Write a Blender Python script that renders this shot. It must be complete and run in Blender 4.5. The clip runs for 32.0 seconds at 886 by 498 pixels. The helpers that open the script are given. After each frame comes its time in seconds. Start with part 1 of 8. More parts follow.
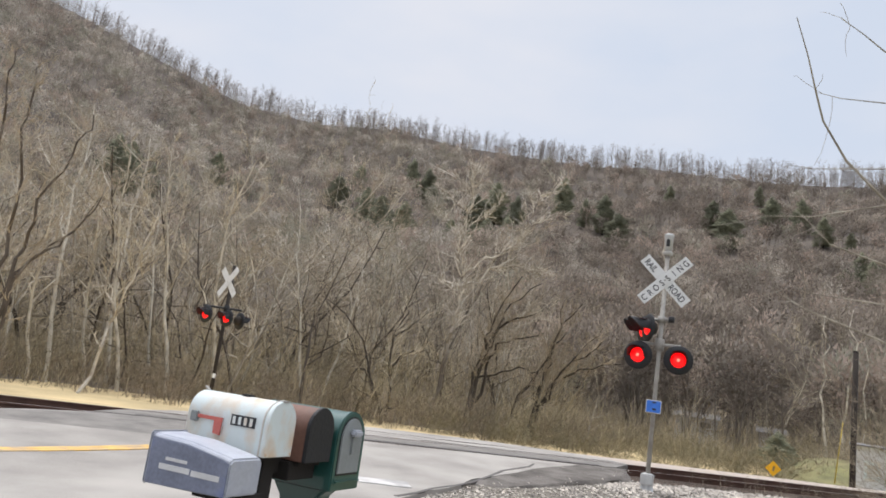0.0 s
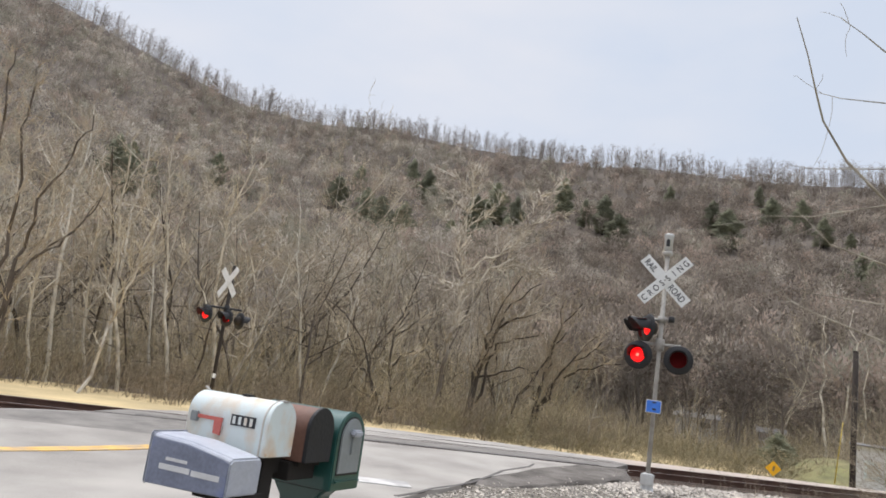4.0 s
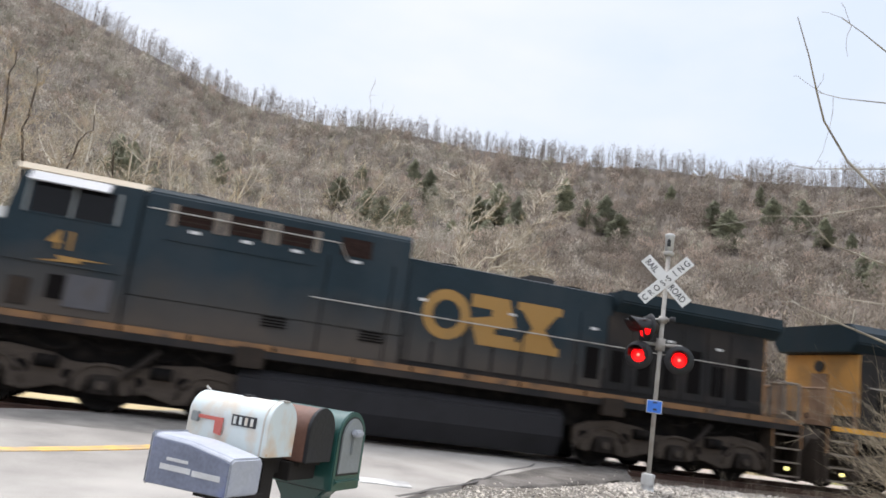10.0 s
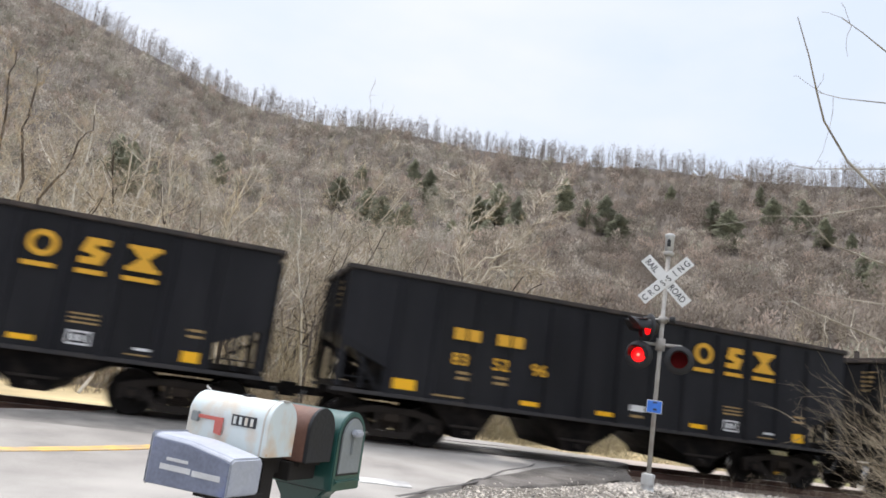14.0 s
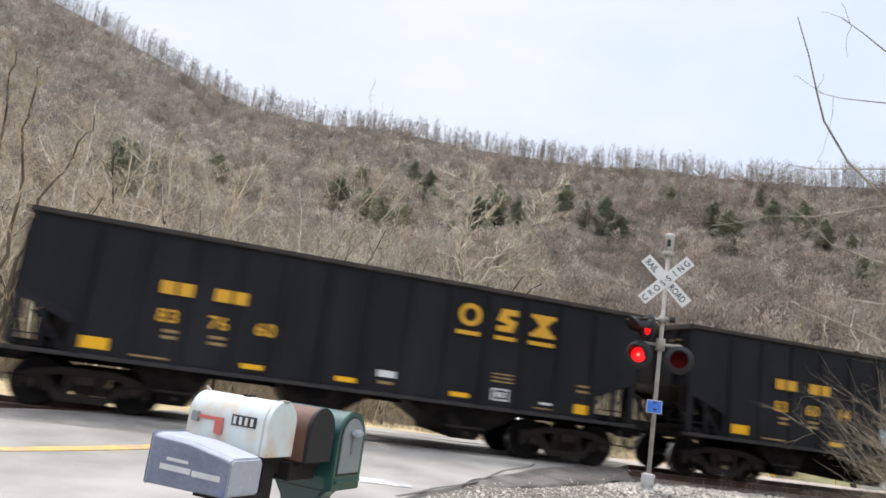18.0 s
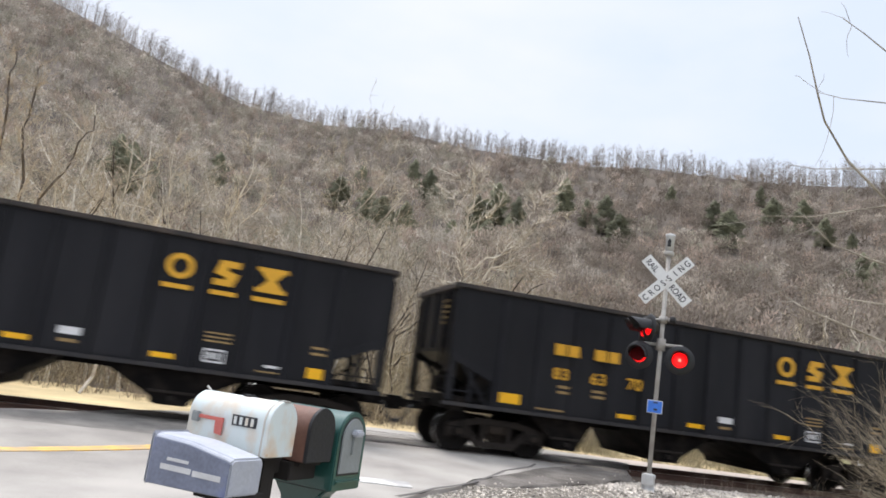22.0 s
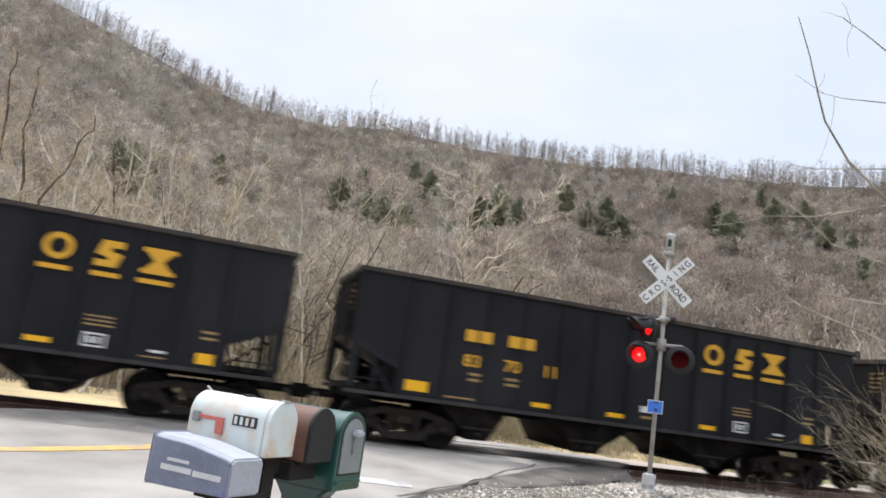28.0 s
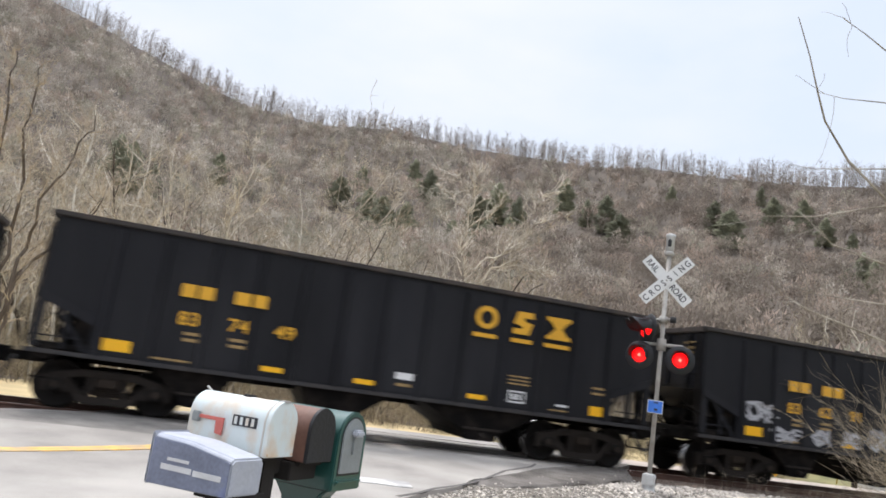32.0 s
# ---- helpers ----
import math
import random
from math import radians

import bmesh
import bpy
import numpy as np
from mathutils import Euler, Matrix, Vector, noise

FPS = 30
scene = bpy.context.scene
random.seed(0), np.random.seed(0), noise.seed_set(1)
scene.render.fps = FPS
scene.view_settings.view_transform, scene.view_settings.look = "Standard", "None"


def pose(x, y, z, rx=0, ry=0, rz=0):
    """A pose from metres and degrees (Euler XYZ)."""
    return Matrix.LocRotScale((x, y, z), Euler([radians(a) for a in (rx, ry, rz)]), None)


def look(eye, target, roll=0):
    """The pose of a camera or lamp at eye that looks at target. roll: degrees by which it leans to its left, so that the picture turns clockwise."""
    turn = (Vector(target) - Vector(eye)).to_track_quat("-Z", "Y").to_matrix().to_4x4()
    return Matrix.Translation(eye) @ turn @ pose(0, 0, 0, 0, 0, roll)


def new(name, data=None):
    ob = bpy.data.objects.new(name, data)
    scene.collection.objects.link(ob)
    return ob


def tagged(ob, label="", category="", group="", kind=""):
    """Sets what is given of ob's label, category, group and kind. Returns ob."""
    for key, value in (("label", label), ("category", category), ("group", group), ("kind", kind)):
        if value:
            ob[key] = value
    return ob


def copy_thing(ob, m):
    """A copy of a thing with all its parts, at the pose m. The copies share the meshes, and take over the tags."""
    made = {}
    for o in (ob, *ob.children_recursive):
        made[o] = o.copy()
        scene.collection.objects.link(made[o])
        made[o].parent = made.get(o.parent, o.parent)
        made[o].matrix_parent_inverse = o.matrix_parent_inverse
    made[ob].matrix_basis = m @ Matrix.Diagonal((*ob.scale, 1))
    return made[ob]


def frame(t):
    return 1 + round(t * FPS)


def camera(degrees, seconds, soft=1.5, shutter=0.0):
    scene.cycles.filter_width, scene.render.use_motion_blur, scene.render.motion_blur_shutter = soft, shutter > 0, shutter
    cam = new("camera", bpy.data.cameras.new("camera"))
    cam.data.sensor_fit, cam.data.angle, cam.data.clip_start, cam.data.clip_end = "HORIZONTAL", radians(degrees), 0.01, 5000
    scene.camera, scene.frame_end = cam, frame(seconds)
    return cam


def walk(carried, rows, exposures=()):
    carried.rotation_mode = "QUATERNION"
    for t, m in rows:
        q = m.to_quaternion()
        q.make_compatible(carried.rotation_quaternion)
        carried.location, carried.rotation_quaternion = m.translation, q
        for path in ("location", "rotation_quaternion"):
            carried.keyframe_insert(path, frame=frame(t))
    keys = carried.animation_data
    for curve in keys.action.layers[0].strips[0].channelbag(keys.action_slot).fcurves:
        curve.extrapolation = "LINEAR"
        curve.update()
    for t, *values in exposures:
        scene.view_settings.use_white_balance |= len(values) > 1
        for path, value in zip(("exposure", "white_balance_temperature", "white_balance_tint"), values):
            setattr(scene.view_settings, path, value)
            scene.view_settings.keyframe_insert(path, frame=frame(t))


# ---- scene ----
# World: x runs along the railway (train goes towards +x), y away from the viewer, z up from the rail head.
# ---------------------------------------------------------------- camera
cam = camera(63.33, 32.0, soft=1.7, shutter=0.5)
EYE = (0.0, -16.225, 1.394)


def view(yaw):
    """Level heading 17.49 degrees right of +y, 10.58 degrees up, leaning 7.78 degrees."""
    a, b = radians(17.49 + yaw), radians(10.584)
    way = Vector((math.sin(a) * math.cos(b), math.cos(a) * math.cos(b), math.sin(b)))
    return look(EYE, Vector(EYE) + way, 7.776)


walk(cam, [(0, view(0.06)), (6, view(0.05)), (7, view(0.0)), (21, view(0.0)), (23, view(-0.06)), (32, view(-0.06))],
     exposures=[(0, -0.14, 6330, 12), (6.0, -0.12, 6330, 12), (8.0, 0.08, 6280, 12), (10.0, 0.16, 6250, 12), (32, 0.16, 6250, 12)])

# ---------------------------------------------------------------- sky and sun
world = bpy.data.worlds.new("world")
scene.world = world
world.use_nodes = True
wn, wl = world.node_tree.nodes, world.node_tree.links
wn.clear()
w_out = wn.new("ShaderNodeOutputWorld")
w_bg = wn.new("ShaderNodeBackground")
w_sky = wn.new("ShaderNodeTexSky")
w_sky.sky_type = "NISHITA"
w_sky.sun_disc = False
w_sky.sun_elevation, w_sky.sun_rotation = radians(71), radians(346)
w_sky.air_density, w_sky.dust_density = 1.0, 3.0
w_tc = wn.new("ShaderNodeTexCoord")
w_map = wn.new("ShaderNodeMapping")
w_map.inputs["Scale"].default_value = (1.3, 1.3, 3.0)
w_noise = wn.new("ShaderNodeTexNoise")
w_noise.inputs["Scale"].default_value = 1.6
w_noise.inputs["Detail"].default_value = 5.0
w_ramp = wn.new("ShaderNodeValToRGB")
w_ramp.color_ramp.elements[0].position, w_ramp.color_ramp.elements[0].color = 0.34, (7.5, 8.25, 9.3, 1)
w_ramp.color_ramp.elements[1].position, w_ramp.color_ramp.elements[1].color = 0.60, (8.95, 9.1, 9.45, 1)
w_mix = wn.new("ShaderNodeMixRGB")
w_mix.inputs["Fac"].default_value = 0.9
wl.new(w_tc.outputs["Generated"], w_map.inputs["Vector"])
wl.new(w_map.outputs["Vector"], w_noise.inputs["Vector"])
wl.new(w_noise.outputs["Fac"], w_ramp.inputs["Fac"])
wl.new(w_sky.outputs["Color"], w_mix.inputs["Color1"])
wl.new(w_ramp.outputs["Color"], w_mix.inputs["Color2"])
# an overcast sky is brighter overhead than near the horizon
w_sep, w_up, w_mul = wn.new("ShaderNodeSeparateXYZ"), wn.new("ShaderNodeMapRange"), wn.new("ShaderNodeMixRGB")
w_up.inputs["From Min"].default_value, w_up.inputs["From Max"].default_value = 0.58, 1.0
w_up.inputs["To Min"].default_value, w_up.inputs["To Max"].default_value = 1.16, 3.0
w_mul.blend_type, w_mul.inputs["Fac"].default_value = "MULTIPLY", 1.0
wl.new(w_tc.outputs["Generated"], w_sep.inputs["Vector"])
wl.new(w_sep.outputs["Z"], w_up.inputs["Value"])
wl.new(w_mix.outputs["Color"], w_mul.inputs["Color1"])
wl.new(w_up.outputs["Result"], w_mul.inputs["Color2"])
wl.new(w_mul.outputs["Color"], w_bg.inputs["Color"])
wl.new(w_bg.outputs["Background"], w_out.inputs["Surface"])
w_bg.inputs["Strength"].default_value = 0.088
sun_data = bpy.data.lights.new("sun", "SUN")
sun_data.energy, sun_data.angle, sun_data.color = 2.1, radians(16), (1.0, 0.95, 0.88)
sun = new("sun", sun_data)
sun.matrix_world = look((0, 0, 60), (5, -20, 0))

# ---------------------------------------------------------------- materials


def material(name, color, rough=0.7, metal=0.0, vary=0.25, scale=6.0, dark=None, fine=60.0, bump=0.15, grime=None, grime_amount=0.5, grime_scale=1.2, grime_from=0.45,
             random_amount=0.0, emission=None, strength=0.0, island=0.0, stretch=(1, 1, 1), coat=0.0, spec=0.5):
    """A surface with coarse stains and fine grain in its colour, roughness and relief."""
    m = bpy.data.materials.new(name)
    m.use_nodes = True
    n, l = m.node_tree.nodes, m.node_tree.links
    b = n["Principled BSDF"]
    b.inputs["Metallic"].default_value = metal
    b.inputs["Coat Weight"].default_value = coat
    b.inputs["Specular IOR Level"].default_value = spec
    tc, mp = n.new("ShaderNodeTexCoord"), n.new("ShaderNodeMapping")
    mp.inputs["Scale"].default_value = stretch
    l.new(tc.outputs["Object"], mp.inputs["Vector"])
    big, small = n.new("ShaderNodeTexNoise"), n.new("ShaderNodeTexNoise")
    big.inputs["Scale"].default_value, big.inputs["Detail"].default_value = scale, 6
    small.inputs["Scale"].default_value, small.inputs["Detail"].default_value = fine, 4
    l.new(mp.outputs["Vector"], big.inputs["Vector"])
    l.new(mp.outputs["Vector"], small.inputs["Vector"])
    low = dark or tuple(c * (1 - vary) for c in color)
    high = tuple(min(1, c * (1 + vary * 0.7)) for c in color)
    ramp = n.new("ShaderNodeValToRGB")
    ramp.color_ramp.elements[0].position, ramp.color_ramp.elements[0].color = 0.3, (*low, 1)
    ramp.color_ramp.elements[1].position, ramp.color_ramp.elements[1].color = 0.72, (*high, 1)
    l.new(big.outputs["Fac"], ramp.inputs["Fac"])
    mix = n.new("ShaderNodeMixRGB")
    mix.blend_type = "OVERLAY"
    mix.inputs["Fac"].default_value = min(0.6, vary)
    l.new(ramp.outputs["Color"], mix.inputs["Color1"])
    l.new(small.outputs["Fac"], mix.inputs["Color2"])
    last = mix.outputs["Color"]
    if grime:
        gn, gr, gm = n.new("ShaderNodeTexNoise"), n.new("ShaderNodeValToRGB"), n.new("ShaderNodeMixRGB")
        gn.inputs["Scale"].default_value, gn.inputs["Detail"].default_value = grime_scale, 8
        gr.color_ramp.elements[0].position, gr.color_ramp.elements[0].color = grime_from, (0, 0, 0, 1)
        gr.color_ramp.elements[1].position, gr.color_ramp.elements[1].color = grime_from + 0.23, (grime_amount,) * 3 + (1,)
        l.new(mp.outputs["Vector"], gn.inputs["Vector"])
        l.new(gn.outputs["Fac"], gr.inputs["Fac"])
        l.new(gr.outputs["Color"], gm.inputs["Fac"])
        l.new(last, gm.inputs["Color1"])
        gm.inputs["Color2"].default_value = (*grime, 1)
        last = gm.outputs["Color"]
    if random_amount or island:
        hsv = n.new("ShaderNodeHueSaturation")
        mr = n.new("ShaderNodeMapRange")
        a = random_amount or island
        mr.inputs["To Min"].default_value, mr.inputs["To Max"].default_value = 1 - a, 1 + a
        if island:
            l.new(n.new("ShaderNodeNewGeometry").outputs["Random Per Island"], mr.inputs["Value"])
        else:
            l.new(n.new("ShaderNodeObjectInfo").outputs["Random"], mr.inputs["Value"])
        l.new(mr.outputs["Result"], hsv.inputs["Value"])
        l.new(last, hsv.inputs["Color"])
        last = hsv.outputs["Color"]
    l.new(last, b.inputs["Base Color"])
    rr = n.new("ShaderNodeMapRange")
    rr.inputs["To Min"].default_value, rr.inputs["To Max"].default_value = max(0.03, rough - 0.15), min(1, rough + 0.15)
    l.new(big.outputs["Fac"], rr.inputs["Value"])
    l.new(rr.outputs["Result"], b.inputs["Roughness"])
    if bump:
        bp = n.new("ShaderNodeBump")
        bp.inputs["Strength"].default_value, bp.inputs["Distance"].default_value = bump, 0.02
        l.new(small.outputs["Fac"], bp.inputs["Height"])
        l.new(bp.outputs["Normal"], b.inputs["Normal"])
    if emission:
        b.inputs["Emission Color"].default_value = (*emission, 1)
        b.inputs["Emission Strength"].default_value = strength
    return m


M = {}
M["field"] = material("dry_field_grass", (0.6, 0.47, 0.255), 0.95, vary=0.3, scale=0.25, fine=9, bump=0.6)
M["litter"] = material("leaf_litter", (0.125, 0.1, 0.077), 0.95, vary=0.5, scale=0.05, fine=2.5, bump=0.6, grime=(0.16, 0.132, 0.105), grime_scale=0.02)
M["verge"] = material("gravelly_verge", (0.2, 0.178, 0.15), 0.95, vary=0.35, scale=1.4, fine=35, bump=0.7, grime=(0.14, 0.12, 0.085), grime_scale=0.7)
M["grass"] = material("rough_grass", (0.20, 0.19, 0.075), 0.95, vary=0.35, scale=0.8, fine=20, bump=0.6, grime=(0.28, 0.22, 0.12), grime_scale=0.4)
M["asphalt"] = material("old_asphalt", (0.342, 0.318, 0.288), 0.92, spec=0.2, vary=0.26, scale=0.8, fine=70, bump=0.35, grime=(0.46, 0.432, 0.392), grime_scale=0.45, grime_amount=0.75)
M["asphalt_dark"] = material("patched_asphalt", (0.235, 0.219, 0.2), 0.92, spec=0.2, vary=0.3, scale=2.0, fine=60, bump=0.4, grime=(0.25, 0.232, 0.21), grime_scale=0.9, grime_amount=0.6)
M["asphalt_broken"] = material("crumbled_asphalt", (0.15, 0.135, 0.12), 0.95, spec=0.2, vary=0.4, scale=1.8, fine=38, bump=0.8, grime=(0.23, 0.21, 0.188), grime_scale=1.6, grime_amount=0.8)
M["pale_road"] = material("pale_dusty_road", (0.46, 0.39, 0.33), 0.9, vary=0.12, scale=0.8, fine=30, bump=0.3)
M["tar"] = material("tar_seam", (0.11, 0.1, 0.092), 0.8, vary=0.3)
M["yellow_line"] = material("yellow_road_paint", (0.72, 0.45, 0.14), 0.8, vary=0.2, scale=5, fine=50, grime=(0.3, 0.28, 0.26), grime_scale=4, grime_amount=0.55)
M["white_line"] = material("worn_white_road_paint", (0.62, 0.6, 0.57), 0.95, vary=0.15, scale=5, fine=50, grime=(0.28, 0.27, 0.265), grime_scale=3, grime_amount=0.8)
M["ballast"] = material("ballast_stone", (0.54, 0.49, 0.425), 0.9, vary=0.3, scale=8, fine=80, island=0.55, bump=0.4, grime=(0.22, 0.195, 0.165), grime_scale=0.55, grime_amount=0.9)
M["ballast_rusty"] = material("rust_stained_ballast", (0.105, 0.078, 0.06), 0.95, vary=0.35, scale=8, fine=80, island=0.5, bump=0.4, grime=(0.05, 0.036, 0.028), grime_scale=0.8, grime_amount=0.8)
M["rail"] = material("rusty_rail", (0.105, 0.055, 0.04), 0.65, 0.2, vary=0.35, scale=3, fine=40)
M["rail_head"] = material("polished_rail_head", (0.33, 0.31, 0.3), 0.3, 1.0, vary=0.15)
M["tie"] = material("creosoted_tie", (0.07, 0.055, 0.045), 0.9, vary=0.4, scale=2, fine=30, stretch=(6, 1, 6), random_amount=0.25)
M["bark_pale"] = material("pale_bark", (0.6, 0.545, 0.45), 0.9, vary=0.35, scale=1.5, fine=14, bump=0.5, grime=(0.11, 0.088, 0.068), grime_scale=0.9, grime_amount=0.9, random_amount=0.2)
M["bark_limb"] = material("ash_grey_bark", (0.6, 0.55, 0.455), 0.9, vary=0.3, scale=1.5, fine=14, bump=0.4, grime=(0.2, 0.165, 0.125), grime_scale=0.9, grime_amount=0.7, grime_from=0.47)
M["bark_white"] = material("sycamore_bark", (0.62, 0.565, 0.47), 0.9, vary=0.3, scale=1.5, fine=14, bump=0.4, grime=(0.14, 0.11, 0.083), grime_scale=0.8, grime_amount=0.92, grime_from=0.43)
M["bark_mottled"] = material("mottled_bark", (0.1, 0.08, 0.062), 0.95, vary=0.35, scale=2, fine=16, bump=0.5, grime=(0.66, 0.6, 0.5), grime_scale=1.6, grime_amount=0.9, grime_from=0.58, stretch=(1, 1, 0.6))
M["tangle_dark"] = material("dark_brown_brush", (0.222, 0.173, 0.113), 0.95, vary=0.35, scale=0.15, fine=2, bump=0.0, island=0.6)
M["tangle_olive"] = material("olive_brown_brush", (0.3, 0.244, 0.146), 0.95, vary=0.35, scale=0.15, fine=2, bump=0.0, island=0.6)
M["tangle_grey"] = material("grey_tan_brush", (0.34, 0.285, 0.2), 0.95, vary=0.3, scale=0.15, fine=2, bump=0.0, island=0.6)
M["bark_dark"] = material("dark_bark", (0.06, 0.046, 0.034), 0.95, vary=0.35, scale=2, fine=16, bump=0.5, random_amount=0.2)
M["twigs"] = material("bare_twigs", (0.37, 0.312, 0.232), 0.95, vary=0.3, scale=0.6, fine=10, bump=0.0, random_amount=0.25)
M["twigs_pale"] = material("pale_twigs", (0.6, 0.525, 0.39), 0.95, vary=0.3, scale=0.6, fine=10, bump=0.0, random_amount=0.2)
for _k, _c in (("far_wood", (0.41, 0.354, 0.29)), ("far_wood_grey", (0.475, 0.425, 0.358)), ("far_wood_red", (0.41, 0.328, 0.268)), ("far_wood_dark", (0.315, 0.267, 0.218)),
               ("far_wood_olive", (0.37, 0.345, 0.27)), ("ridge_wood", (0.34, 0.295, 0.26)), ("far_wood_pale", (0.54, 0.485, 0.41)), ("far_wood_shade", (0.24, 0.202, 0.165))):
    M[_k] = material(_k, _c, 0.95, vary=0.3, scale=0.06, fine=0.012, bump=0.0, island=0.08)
    # bare twigs let light through
    _n, _l = M[_k].node_tree.nodes, M[_k].node_tree.links
    _b = _n["Principled BSDF"]
    _t, _m = _n.new("ShaderNodeBsdfTranslucent"), _n.new("ShaderNodeMixShader")
    _l.new(_b.inputs["Base Color"].links[0].from_socket, _t.inputs["Color"])
    _m.inputs["Fac"].default_value = 0.42
    _l.new(_b.outputs["BSDF"], _m.inputs[1])
    _l.new(_t.outputs["BSDF"], _m.inputs[2])
    _l.new(_m.outputs["Shader"], _n["Material Output"].inputs["Surface"])
M["brush"] = material("undergrowth_stems", (0.24, 0.2, 0.135), 0.95, vary=0.35, scale=0.12, fine=2, bump=0.0, island=0.4)
M["brush_dark"] = material("dark_undergrowth_stems", (0.185, 0.15, 0.108), 0.95, vary=0.4, scale=0.12, fine=2, bump=0.0, island=0.4)
M["olive"] = material("olive_brush", (0.205, 0.172, 0.095), 0.95, vary=0.35, scale=0.3, fine=3, bump=0.0, island=0.35)
M["needles"] = material("evergreen_needles", (0.29, 0.295, 0.2), 0.95, vary=0.4, scale=0.6, fine=9, bump=0.2, random_amount=0.25)
M["galv"] = material("galvanised_steel", (0.43, 0.412, 0.38), 0.6, 0.12, vary=0.2, scale=4, fine=40, grime=(0.2, 0.16, 0.125), grime_scale=3, grime_amount=0.6)
M["alu"] = material("silver_paint", (0.55, 0.55, 0.54), 0.5, 0.3, vary=0.12, scale=6)
M["white_paint"] = material("white_enamel", (0.7, 0.765, 0.755), 0.45, vary=0.06, scale=3, fine=25, bump=0.05, grime=(0.66, 0.45, 0.26), grime_scale=8, grime_amount=0.75, grime_from=0.45, stretch=(1, 1, 0.7))
M["rust"] = material("rust_stain", (0.68, 0.5, 0.33), 0.9, vary=0.35, scale=14)
M["sign_white"] = material("white_sign_sheeting", (0.78, 0.78, 0.77), 0.5, vary=0.06, scale=5, bump=0.02, grime=(0.55, 0.53, 0.5), grime_scale=4, grime_amount=0.35)
M["branch_pale"] = material("pale_branches", (0.42, 0.375, 0.31), 0.9, vary=0.35, scale=4, fine=40, bump=0.2, grime=(0.16, 0.13, 0.1), grime_scale=3, grime_amount=0.7)
M["shrub_twig"] = material("shrub_twigs", (0.36, 0.3, 0.21), 0.95, vary=0.35, scale=2, fine=30, bump=0.0, grime=(0.16, 0.12, 0.08), grime_scale=3, grime_amount=0.7)
M["sign_back"] = material("bare_sign_metal", (0.6, 0.56, 0.5), 0.5, 0.2, vary=0.1)
M["letter_black"] = material("black_lettering", (0.035, 0.035, 0.04), 0.6, vary=0.2)
M["black"] = material("black_paint", (0.018, 0.018, 0.02), 0.6, vary=0.3, scale=8)
M["blue_sign"] = material("blue_sign_sheeting", (0.05, 0.2, 0.72), 0.5, vary=0.1, scale=8, bump=0.02)
M["lamp_red"] = material("glowing_red_lens", (0.5, 0.01, 0.008), 0.3, vary=0.1, emission=(1.0, 0.004, 0.005), strength=1.5)
M["lamp_core"] = material("bright_bulb", (0.8, 0.2, 0.15), 0.3, vary=0.1, emission=(1.0, 0.12, 0.08), strength=3.0)
# Colour of the added disc that stands for an unlit lens.
M["lamp_dark"] = material("dark_red_vane", (0.08, 0.003, 0.004), 0.85, spec=0.15, vary=0.2, scale=20)
M["yellow_sign"] = material("yellow_sign_sheeting", (0.82, 0.42, 0.01), 0.5, vary=0.1, bump=0.02)
M["pole_wood"] = material("weathered_pole", (0.034, 0.026, 0.021), 0.95, vary=0.35, scale=3, fine=30, stretch=(4, 4, 0.4), bump=0.5)
M["concrete"] = material("concrete", (0.5, 0.5, 0.48), 0.9, vary=0.15, scale=5)
M["hopper"] = material("black_hopper_paint", (0.0105, 0.0107, 0.0135), 0.6, spec=0.2, vary=0.3, scale=0.7, fine=18, bump=0.08, grime=(0.019, 0.019, 0.0215), grime_scale=0.6, grime_amount=0.8, stretch=(2.2, 1, 0.5), random_amount=0.2)
M["hopper_old"] = material("faded_hopper_paint", (0.024, 0.0205, 0.0205), 0.7, spec=0.22, vary=0.25, scale=0.7, fine=18, bump=0.08, grime=(0.05, 0.041, 0.037), grime_scale=0.9, grime_amount=0.8, stretch=(2.2, 1, 0.5))
M["chord"] = material("worn_top_chord", (0.036, 0.031, 0.029), 0.8, vary=0.35, scale=1.2, fine=20, grime=(0.1, 0.07, 0.055), grime_scale=2)
# Shade under the train is put into this near-black; paler patches imitate glints.
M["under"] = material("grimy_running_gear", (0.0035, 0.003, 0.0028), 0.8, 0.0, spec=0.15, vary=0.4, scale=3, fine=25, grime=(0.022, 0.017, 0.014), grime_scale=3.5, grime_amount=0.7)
M["wheel"] = material("steel_wheel", (0.011, 0.009, 0.008), 0.7, 0.1, spec=0.25, vary=0.3, scale=4)
M["tread"] = material("bright_wheel_tread", (0.45, 0.44, 0.43), 0.25, 1.0, vary=0.1)
M["mark_yellow"] = material("yellow_marking_paint", (0.72, 0.38, 0.018), 0.6, vary=0.14, scale=3, fine=20, bump=0.03, grime=(0.3, 0.17, 0.03), grime_scale=3, grime_amount=0.35)
M["reflector"] = material("yellow_reflector", (0.85, 0.45, 0.0), 0.35, vary=0.06, bump=0.0)
M["mark_faint"] = material("faded_marking_paint", (0.30, 0.20, 0.08), 0.7, vary=0.3, scale=6)
M["mark_white"] = material("white_marking_paint", (0.68, 0.68, 0.68), 0.6, vary=0.12, scale=8)
M["paint_white"] = material("white_spray_paint", (0.42, 0.42, 0.44), 0.6, vary=0.25, scale=5)
M["paint_green"] = material("pale_green_spray_paint", (0.33, 0.5, 0.36), 0.6, vary=0.25, scale=5)
M["paint_blue"] = material("pale_blue_spray_paint", (0.38, 0.55, 0.66), 0.6, vary=0.25, scale=5)
